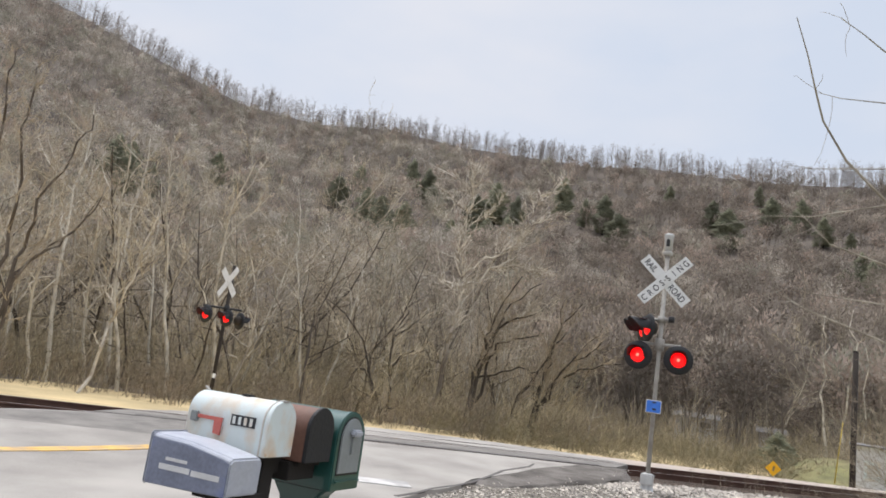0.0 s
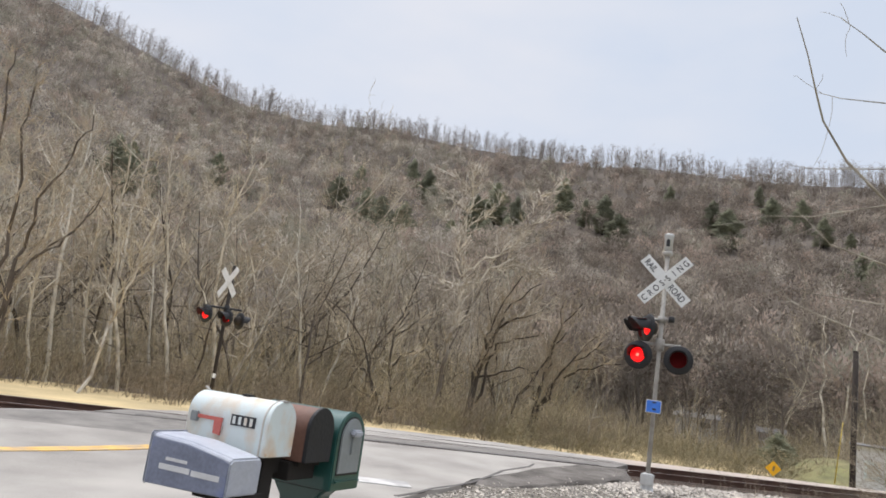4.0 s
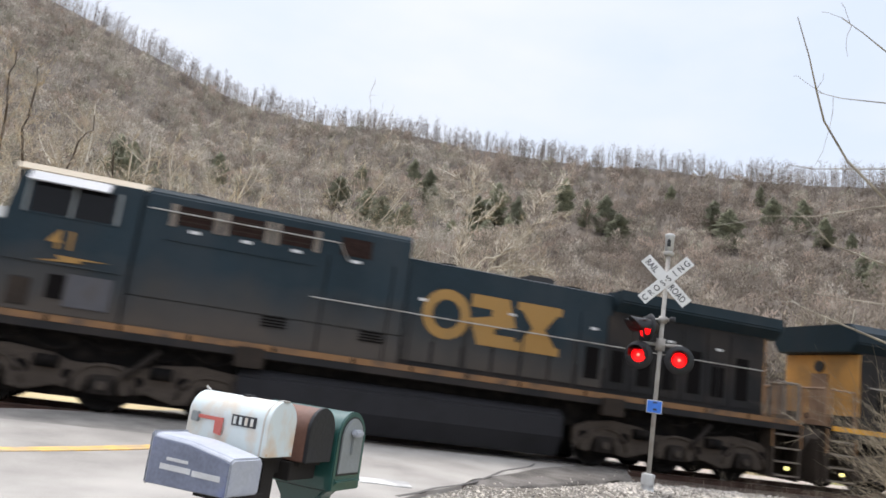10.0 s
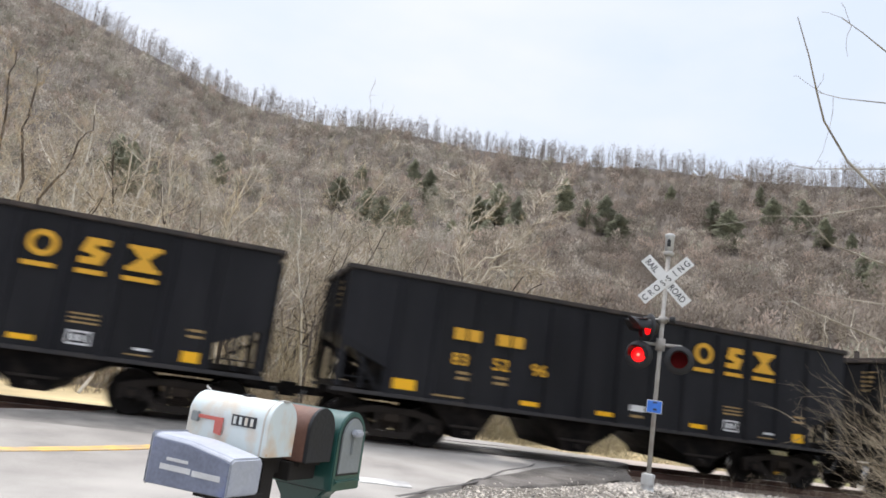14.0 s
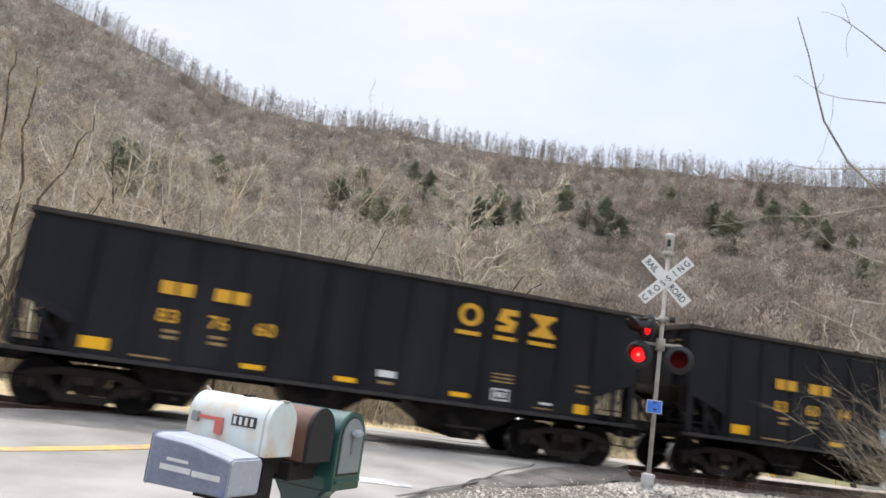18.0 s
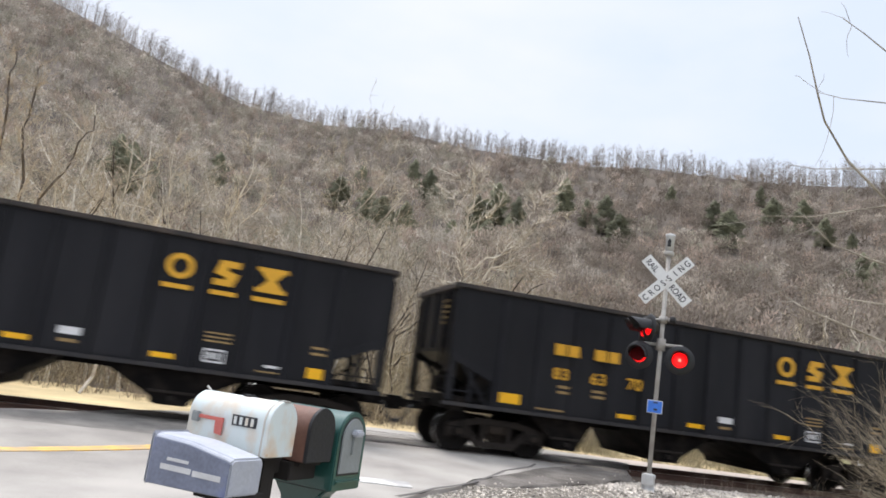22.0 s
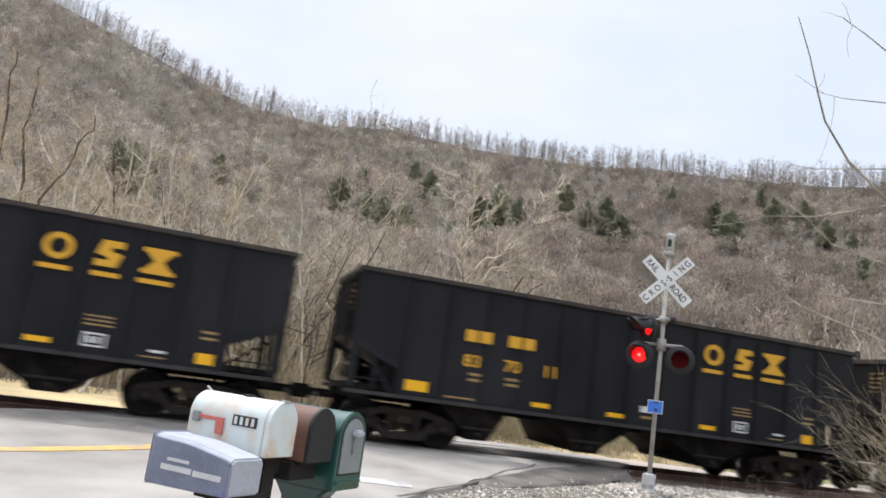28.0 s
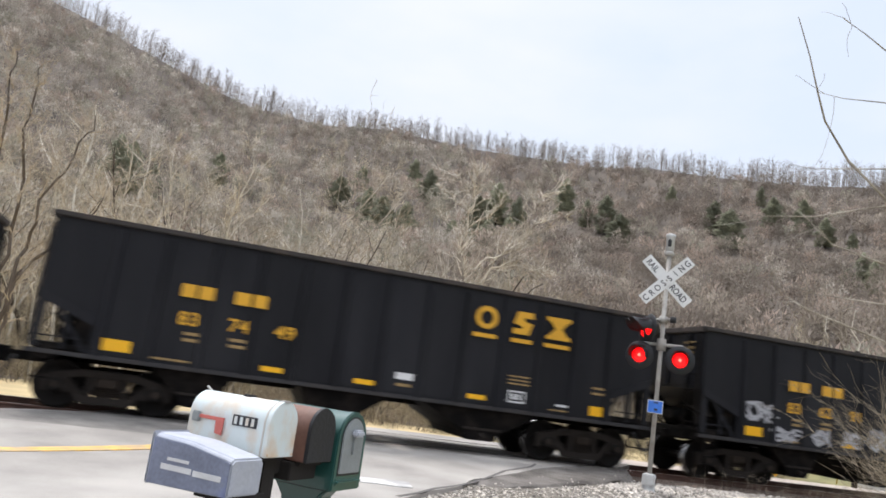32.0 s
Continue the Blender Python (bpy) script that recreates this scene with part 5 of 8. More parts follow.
def hopper_car(paint, style):
    """An open-top triple hopper. Origin on the rail head at its middle."""
    th = thing("hopper_car", pose(0, 0, 0), "black open-top coal hopper car with yellow markings", "hopper car", "cars of the coal train")
    W = 1.5
    cut, low = (2.16, 1.72) if style == "plain" else (2.75, 1.5)       # where the ends of the side are cut away
    outline = [(-6.5, 3.52), (6.5, 3.52), (6.5, cut), (5.5, low), (5.5, 1.06), (-5.5, 1.06), (-5.5, low), (-6.5, cut)]
    for y in (-W, W):
        e = 1 if y > 0 else -1
        sheet = part("side_sheet", prism(B(), outline, y - 0.025, y + 0.025), paint, th)
        if e < 0:       # welded plates between the posts
            for i in range(12):
                u = -5.34 + 0.89 * i
                part("side_plate", box(B(), u + 0.075, u + 0.815, y - 0.03, y - 0.026, 1.12, 3.45), paint, sheet)
        for i in range(13):
            u = -5.34 + 0.89 * i
            foot = 1.06 if abs(u) < 5.45 else 1.95
            part("side_post", prism(B(), [(u - 0.07, y + 0.02 * e), (u - 0.045, y + 0.085 * e), (u + 0.045, y + 0.085 * e), (u + 0.07, y + 0.02 * e)], foot, 3.45, axis="z"), paint, sheet)
        part("top_chord", box(B(), -6.58, 6.58, y - 0.07, y + 0.1, 3.52, 3.62) if e > 0 else box(B(), -6.58, 6.58, y - 0.1, y + 0.07, 3.52, 3.62), M["chord"], th, bevel=0.02)
        part("side_sill", box(B(), -6.55, 6.55, y - 0.075, y + 0.06, 0.99, 1.07), M["sill"], th, bevel=0.01)
    for d in (-1, 1):
        part("end_sheet", box(B(), 6.46 * d - 0.03, 6.46 * d + 0.03, -W, W, 2.2, 3.5), paint, th)
        for y in (-0.9, 0, 0.9):
            part("end_post", box(B(), 6.5 * d - 0.06, 6.5 * d + 0.06, y - 0.05, y + 0.05, 2.2, 3.48), paint, th)
        part("end_chord", box(B(), 6.5 * d - 0.08, 6.5 * d + 0.08, -W - 0.05, W + 0.05, 3.49, 3.625), M["chord"], th, bevel=0.02)
        slope = [(6.48 * d, 2.22), (6.48 * d, 2.12), (4.0 * d, 0.98), (4.0 * d, 1.08)]
        part("slope_sheet", prism(B(), slope, -W + 0.03, W - 0.03), paint, th)
        part("end_sill", box(B(), 6.3 * d - 0.12, 6.3 * d + 0.22, -W, W, 0.9, 1.14), M["under"], th, bevel=0.015)
        for y in (-W + 0.03, W - 0.03):
            part("corner_post", box(B(), 6.42 * d - 0.07, 6.42 * d + 0.07, y - 0.05, y + 0.05, 1.1, 2.25), paint, th)
        for y in (-1.15, 1.15):
            lad = part("ladder", box(B(), 6.56 * d - 0.02, 6.56 * d + 0.02, y - 0.23, y - 0.2, 1.15, 3.4), M["under"], th)
            part("stile", box(B(), 6.56 * d - 0.02, 6.56 * d + 0.02, y + 0.2, y + 0.23, 1.15, 3.4), M["under"], lad)
            for k in range(6):
                part("rung", box(B(), 6.57 * d - 0.012, 6.57 * d + 0.012, y - 0.2, y + 0.2, 1.3 + 0.38 * k, 1.325 + 0.38 * k), M["under"], lad)
        for y in (-W + 0.02, W - 0.02):
            part("slope_flange", prism(B(), [(5.46 * d, low + 0.02), (6.5 * d, cut), (6.5 * d, cut - 0.17), (5.46 * d, low - 0.15)], y - 0.07, y + 0.05), paint, th)
            if d < 0 and style == "plain":
                part("diagonal_brace", prism(B(), [(5.5 * d, 1.08), (5.6 * d, 1.08), (6.3 * d, cut - 0.15), (6.2 * d, cut - 0.18)], y - 0.02, y + 0.04), paint, th)
            part("end_stanchion", box(B(), 5.95 * d - 0.035, 5.95 * d + 0.035, y - 0.035, y + 0.035, 1.1, 1.92), paint, th)
        part("end_platform", box(B(), min(5.5 * d, 6.45 * d), max(5.5 * d, 6.45 * d), -W + 0.03, -0.5, 1.1, 1.2), M["under"], th)
        if d < 0:
            part("brake_gear_box", box(B(), -5.95, -5.6, -1.3, -0.7, 1.2, 1.4), M["under"], th, bevel=0.02)
        for z in (1.3,):
            part("side_rung", box(B(), min(5.62 * d, 6.4 * d), max(5.62 * d, 6.4 * d), -W - 0.03, -W - 0.005, z, z + 0.025), M["hopper"], th)
        part("sill_step", box(B(), 6.2 * d - 0.17, 6.2 * d + 0.17, -W - 0.02, -W + 0.02, 0.55, 0.58), M["under"], th)
        for e in (-0.16, 0.16):
            part("step_hanger", box(B(), (6.2 + e) * d - 0.012, (6.2 + e) * d + 0.012, -W - 0.02, -W + 0.02, 0.55, 1.0), M["under"], th)
        coupler(th, 7.24 * d, d)
        truck(th, 5.08 * d)
    for d in (-1, 1):
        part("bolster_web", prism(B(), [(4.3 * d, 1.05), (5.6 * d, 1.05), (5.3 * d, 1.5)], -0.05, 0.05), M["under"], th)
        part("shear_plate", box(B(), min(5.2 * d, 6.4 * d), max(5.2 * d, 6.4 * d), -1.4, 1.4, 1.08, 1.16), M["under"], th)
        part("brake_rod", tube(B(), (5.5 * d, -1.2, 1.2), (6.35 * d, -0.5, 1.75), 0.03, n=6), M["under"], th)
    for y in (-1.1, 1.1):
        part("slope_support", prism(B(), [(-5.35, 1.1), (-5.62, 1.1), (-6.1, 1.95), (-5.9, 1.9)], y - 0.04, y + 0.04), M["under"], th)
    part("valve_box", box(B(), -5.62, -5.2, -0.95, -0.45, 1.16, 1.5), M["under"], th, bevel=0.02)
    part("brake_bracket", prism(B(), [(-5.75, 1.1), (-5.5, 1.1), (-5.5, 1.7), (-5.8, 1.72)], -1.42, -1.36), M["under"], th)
    part("air_reservoir", tube(B(), (-6.05, -0.35, 1.42), (-6.05, 0.55, 1.42), 0.2, n=14), M["under"], th, bevel=0.01)
    part("brake_cylinder", tube(B(), (-5.7, 0.1, 1.38), (-5.7, 0.7, 1.38), 0.15, n=12), M["under"], th)
    part("brake_wheel", tube(B(), (6.66, 0.55, 2.75), (6.70, 0.55, 2.75), 0.27, n=18), M["under"], th)
    part("centre_sill", box(B(), -6.6, 6.6, -0.17, 0.17, 0.86, 1.05), M["under"], th)
    for left, foot0, foot1, right in ((-4.4, -3.8, -3.12, -2.75), (-1.6, -1.2, -0.42, 0.45), (1.1, 2.1, 2.9, 3.95)):
        bay = [(left, 1.1), (left + 0.05, 0.98), (foot0, 0.46), (foot0 + 0.08, 0.31), (foot1 - 0.08, 0.31), (foot1, 0.46), (right - 0.05, 0.98), (right, 1.1)]
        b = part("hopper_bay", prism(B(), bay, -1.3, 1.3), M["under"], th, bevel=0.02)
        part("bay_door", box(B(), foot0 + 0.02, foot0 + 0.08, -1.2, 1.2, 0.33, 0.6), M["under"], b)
        part("door_latch", box(B(), foot0 - 0.05, foot1 + 0.05, -1.34, -1.305, 0.53, 0.58), M["truck_frame"], b)
        u = (foot0 + foot1) / 2
        part("door_shaft", tube(B(), (u, -1.42, 0.44), (u, -1.3, 0.44), 0.05, n=8), M["truck_frame"], b)
    for u in (-1.48, 1.48):
        part("cross_ridge", prism(B(), [(u - 0.7, 1.12), (u, 1.85), (u + 0.7, 1.12)], -W + 0.04, W - 0.04), paint, th)
    # markings on the side that is seen
    y = -W - 0.032
    if style == "plain":
        bar("reflector", th, -5.3, -4.78, 1.18, 1.40, y, M["reflector"], "yellow reflector plate")
        bar("reflector", th, 4.95, 5.32, 1.15, 1.36, y, M["reflector"], "yellow reflector plate")
        for u in (-2.15, -0.28, 2.2):
            bar("reflector", th, u - 0.21, u + 0.21, 1.18, 1.28, y, M["reflector"], "yellow reflector strip")
    else:
        for u, h in ((-0.7, 0.5), (2.56, 0.45), (5.0, 0.85)):
            bar("reflector", th, u - 0.08, u + 0.08, 1.2, 1.2 + h, y, M["reflector"], "upright yellow reflector strip")
        part("round_mark", tube(B(), (-1.75, y, 1.38), (-1.75, y - 0.006, 1.38), 0.13, n=18), M["mark_yellow"], th)
        for dx, z in ((0.3, 1.62), (0.5, 1.5), (0.15, 1.4)):
            bar("mark_bar", th, -2.2 + dx, -1.7 + dx, z, z + 0.07, y - 0.003, M["paint_blue"])
    shift, tall = (0.0, 0.5) if style == "plain" else (0.64, 0.62)
    for kind, u, w in (("ring", 1.95, 0.52), ("steps", 2.85, 0.47), ("hourglass", 3.66, 0.6)):
        u += shift
        part("emblem", smear(kind, B(), u, 3.2 - tall, w * tall / 0.5, tall, y - 0.06), M["mark_yellow"], th, "yellow painted emblem")
        bar("underline", th, u - 0.02, u + w, 3.1 - tall - 0.09, 3.1 - tall, y - 0.055, M["mark_yellow"])
    for u, w in ((-4.08, 0.27), (-3.75, 0.27), (-3.08, 0.3), (-2.72, 0.26)):
        bar("mark_bar", th, u, u + w, 2.38, 2.63, y - 0.056, M["mark_yellow"], "yellow painted block")
    for u, z in ((-3.9, 1.66), (-3.9, 1.54), (-3.05, 1.66), (-3.05, 1.54)):
        bar("mark_bar", th, u, u + 0.36, z, z + 0.06, y, M["mark_faint"])
    bar("mark_bar", th, -4.5, -3.7, 1.14, 1.18, y, M["mark_faint"])
    bar("white_plate", th, 0.36, 0.75, 1.38, 1.52, y, M["mark_white"], "white painted panel")
    bar("mark_bar", th, 0.4, 0.72, 1.24, 1.30, y, M["mark_faint"])
    a = 0.0 if style == "plain" else 0.45
    bar("mark_bar", th, 4.1 + a, 4.45 + a * 0.7, 1.25, 1.30, y, M["mark_white"])
    bar("mark_bar", th, 3.95 + a, 4.5 + a * 0.7, 1.15, 1.18, y, M["mark_faint"])
    for z in (1.60, 1.68, 1.76):
        bar("mark_bar", th, 2.9 + a * 1.7, 3.4 + a * 1.8, z - a * 0.3, z + 0.035 - a * 0.3, y, M["mark_faint"])
    pl = bar("data_plate", th, 2.93 - a * 0.25, 3.33 - a * 0.2, 1.21, 1.47, y, M["mark_white"], "white-framed data panel")
    bar("data_field", pl, 2.97 - a * 0.25, 3.29 - a * 0.2, 1.245, 1.435, y - 0.004, M["hopper"])
    for u in (3.01, 3.13):
        bar("data_mark", pl, u - a * 0.22, u + 0.08 - a * 0.22, 1.28, 1.40, y - 0.007, M["mark_white"])
    if style == "plain":
        for z in (1.62, 1.74):
            bar("mark_bar", th, 4.98, 5.4, z, z + 0.05, y, M["mark_faint"])
    for k in range(5):
        part("end_mark", box(B(), -6.56, -6.55, -1.2 + 0.05 * k, -0.75, 3.2 - 0.12 * k, 3.26 - 0.12 * k), M["mark_faint"], th)
    return th


def graffiti(parent, spots, seed):
    rng = random.Random(seed)
    for u, z, w, h, mat in spots:
        # one looping sprayed line, back and forth through the patch
        pts, turn = [], rng.uniform(0, 6.28)
        for i in range(46):
            a = turn + i * 0.62
            x = u + w * (0.5 + 0.32 * math.sin(a * 0.37 + turn) + 0.2 * math.cos(a * 1.3))
            zz = z + h * (0.5 + 0.34 * math.sin(a) + 0.15 * math.sin(a * 2.3 + turn))
            pts.append((x + rng.uniform(-0.05, 0.05) * w, zz + rng.uniform(-0.06, 0.06) * h))
        verts, faces = [], []
        for i, (x, zz) in enumerate(pts):
            nx, nz = pts[min(i + 1, 45)][0] - pts[max(i - 1, 0)][0], pts[min(i + 1, 45)][1] - pts[max(i - 1, 0)][1]
            k = 0.026 / (math.hypot(nx, nz) + 1e-6)
            for e in (-1, 1):
                for y in (-1.5485, -1.5405):
                    verts.append((x - nz * k * e, y - 0.00005 * i, zz + nx * k * e))
        for i in range(45):
            a = 4 * i
            faces += [(a, a + 4, a + 6, a + 2), (a + 1, a + 3, a + 7, a + 5), (a, a + 1, a + 5, a + 4), (a + 2, a + 6, a + 7, a + 3)]
        tagged(raw("spray_paint", verts, faces, mat, parent), "scrawl of spray paint")


TRAIN = []      # (thing, place of its middle along the track at 0 s, turned round)

CARS = ["83 56 01", "83 52 96", "83 54 67", "83 60 14", "83 76 60", "83 64 85", "83 63 70", "83 61 97", "83 55 94", "83 46 22", "83 70 11", "83 58 00", "83 62 91", "83 74 49", "83 85 30", "83 70 52"]


def build_cars():
    first = hopper_car(M["hopper"], "plain")
    rolling = list(ROLLING)
    ROLLING.clear()
    old = hopper_car(M["hopper_old"], "upright")
    old_rolling = list(ROLLING)
    ROLLING.clear()
    tagged(old, "faded brown-black open-top coal hopper car with upright yellow strips")
    made = []
    for k in range(len(CARS)):
        if k == 9:
            car = old
        elif k == 0:
            car = first
        else:
            car = copy_thing(first, pose(0, 0, 0))
        made.append(car)
        spin = [c for c in car.children if c.name.startswith("wheelset")]
        TRAIN.append((car, -106.935 - PITCH * k, False, [(c, 0.457) for c in spin]))
    for k, car in enumerate(made):
        for j, pair in enumerate(CARS[k].split()):
            lettering(pair, 0.36, M["mark_yellow"], car, pose((-4.06, -3.12, -2.22)[j], (-1.538, -1.538, -1.59)[j], 1.85, 90, 0, 0), "number", squeeze=1.12, bold=0.014)
    g = graffiti
    W_, G_, L_ = M["paint_white"], M["paint_green"], M["paint_blue"]
    g(made[3], [(-0.9, 1.3, 0.7, 0.5, L_), (1.6, 1.3, 0.9, 0.75, L_), (2.7, 1.3, 0.8, 0.6, L_), (4.2, 1.4, 0.5, 0.4, W_)], 3)
    g(made[12], [(-5.3, 1.5, 0.95, 0.55, W_), (-4.5, 1.12, 0.9, 0.35, W_), (-3.3, 1.15, 0.6, 0.4, W_), (-2.4, 1.2, 0.7, 0.4, W_), (-1.5, 1.15, 0.7, 0.6, W_), (-0.5, 1.4, 0.6, 0.45, G_), (0.45, 1.35, 0.6, 0.5, G_),
                 (1.2, 1.3, 0.6, 0.4, W_), (2.1, 1.25, 0.6, 0.6, G_), (3.8, 1.2, 0.7, 0.4, W_), (4.7, 1.3, 0.6, 0.4, W_)], 12)
    tagged(made[3], "black open-top coal hopper car with pale blue spray paint")
    tagged(made[12], "black open-top coal hopper car covered in white and green spray paint")
    tagged(made[14], "black open-top coal hopper car with a white scrawl")
    g(made[14], [(-3.9, 1.3, 0.8, 0.5, W_)], 9)


def loco_truck(parent, u, casting):
    bog = part("truck", box(B(), u - 2.5, u + 2.5, -0.9, 0.9, 0.5, 0.8), M["under"], parent, bevel=0.03)
    frame_line = [(-2.75, 0.5), (-2.75, 0.86), (-2.4, 1.02), (-1.7, 1.1), (-0.95, 1.02), (-0.6, 0.9), (0.6, 0.9), (0.95, 1.02), (1.7, 1.1), (2.4, 1.02), (2.75, 0.86), (2.75, 0.5), (2.5, 0.36), (2.28, 0.36), (2.2, 0.66), (1.7, 0.66),
                  (1.6, 0.34), (1.3, 0.3), (0.8, 0.44), (0.32, 0.36), (0.25, 0.66), (-0.25, 0.66), (-0.32, 0.36), (-0.8, 0.44), (-1.3, 0.3), (-1.6, 0.34), (-1.7, 0.66), (-2.2, 0.66), (-2.28, 0.36), (-2.5, 0.36)]
    for y in (-1.18, 1.18):
        part("side_frame", prism(B(), [(u + a, b) for a, b in frame_line], y - 0.08, y + 0.08), casting, bog, bevel=0.025)
        for e in (-1.95, 0, 1.95):
            bm = B()
            box(bm, u + e - 0.2, u + e + 0.2, y - 0.14, y + 0.14, 0.36, 0.72)
            tube(bm, (u + e, y - 0.2, 0.53), (u + e, y + 0.2, 0.53), 0.13, n=12)
            part("axle_box", bm, M["truck_frame"], bog, bevel=0.01)
            part("axle_cap", tube(B(), (u + e, y * 1.13, 0.53), (u + e, y * 1.19, 0.53), 0.085, n=10), casting, bog)
        for e, z, r in ((-2.5, 0.72, 0.1), (-1.42, 0.72, 0.13), (-1.0, 0.82, 0.07), (-0.62, 0.66, 0.1), (0.62, 0.66, 0.1), (1.0, 0.82, 0.07), (1.42, 0.72, 0.13), (2.5, 0.72, 0.1)):
            part("frame_hole", tube(B(), (u + e, y * 1.07 - 0.008, z), (u + e, y * 1.07 + 0.008, z), r, n=10), M["mesh_dark"], bog)
        # pale arcs added for the pipe highlights over each wheel
        for e in (-1.95, 0, 1.95):
            arc = [Vector((u + e + 0.62 * math.cos(math.pi * k / 6), y * 1.08, 0.42 + 0.5 * math.sin(math.pi * k / 6))) for k in range(7)]
            part("pedestal_arch", pipe(B(), arc, 0.032), casting, bog)
        for e in (-2.1, -0.3, 1.5):
            part("frame_rib", box(B(), u + e, u + e + 0.5, y * 1.08 - 0.03, y * 1.08 + 0.03, 0.88, 0.93), casting, bog, bevel=0.008)
        for e in (-1.0, 1.0):
            part("brake_cylinder", tube(B(), (u + e - 0.2, y * 1.12, 0.86), (u + e + 0.2, y * 1.12, 0.86), 0.12, n=12), M["under"], bog)
            part("spring", tube(B(), (u + e * 0.55, y, 0.3), (u + e * 0.55, y, 0.62), 0.09, n=10), M["under"], bog)
        part("brake_rod", box(B(), u - 2.3, u + 2.3, y * 0.85 - 0.02, y * 0.85 + 0.02, 0.24, 0.5), M["under"], bog, bevel=0.01)
    for e in (-1.95, 0, 1.95):
        wheelset(parent, u + e, 0.52, name="driving_wheelset")
        part("traction_motor", box(B(), u + e + 0.12, u + e + 0.95, -0.6, 0.6, 0.22, 0.86), M["under"], bog, bevel=0.08)
    for y in (-1.3, 1.3):
        for k in range(5):
            bm = B()
            pts = [Vector((u - 2.4 + 0.95 * k + 0.95 * i / 6, y, 1.34 - 0.24 * math.sin(math.pi * i / 6) * (0.7 + 0.3 * (k % 2)))) for i in range(7)]
            pipe(bm, pts, 0.022)
            part("motor_cable", bm, M["under"], bog)
        part("sand_pipe", tube(B(), (u + 2.45, y, 1.3), (u + 2.55, y * 0.7, 0.15), 0.025, n=6), M["under"], bog)
        part("truck_damper", tube(B(), (u - 0.9, y * 1.02, 1.3), (u - 0.35, y * 1.02, 0.7), 0.06, n=8), M["truck_frame"], bog)


def steps_block(parent, u, d):
    """Corner steps with their side plates and a step light."""
    for y in (-1, 1):
        st = part("stairwell", box(B(), u - 0.38, u + 0.38, y * 0.95 - 0.03, y * 0.95 + 0.03, 0.3, 1.58), M["loco_brown"], parent)
        for e in (-0.4, 0.4):
            part("stair_side", box(B(), u + e - 0.02, u + e + 0.02, min(y * 0.95, y * 1.45), max(y * 0.95, y * 1.45), 0.25, 1.6), M["truck_pale_brown"], st)
        for k in range(4):
            part("step", box(B(), u - 0.38, u + 0.38, min(y * 0.98, y * 1.46), max(y * 0.98, y * 1.46), 0.3 + 0.33 * k, 0.335 + 0.33 * k), M["loco_brown"], st)
            part("tread_edge", box(B(), u - 0.38, u + 0.38, min(y * 1.462, y * 1.485), max(y * 1.462, y * 1.485), 0.3 + 0.33 * k, 0.34 + 0.33 * k), M["worn_edge"], st)
        part("step_light", tube(B(), (u, y * 1.47, 0.5), (u, y * 1.5, 0.5), 0.05, n=10), M["marker_light"], st)
        for e in (-0.44, 0.44):
            bm = B()
            tube(bm, (u + e, y * 1.44, 1.0), (u + e, y * 1.44, 2.55), 0.022, n=6)
            part("handrail", bm, M["ochre_end"], parent)


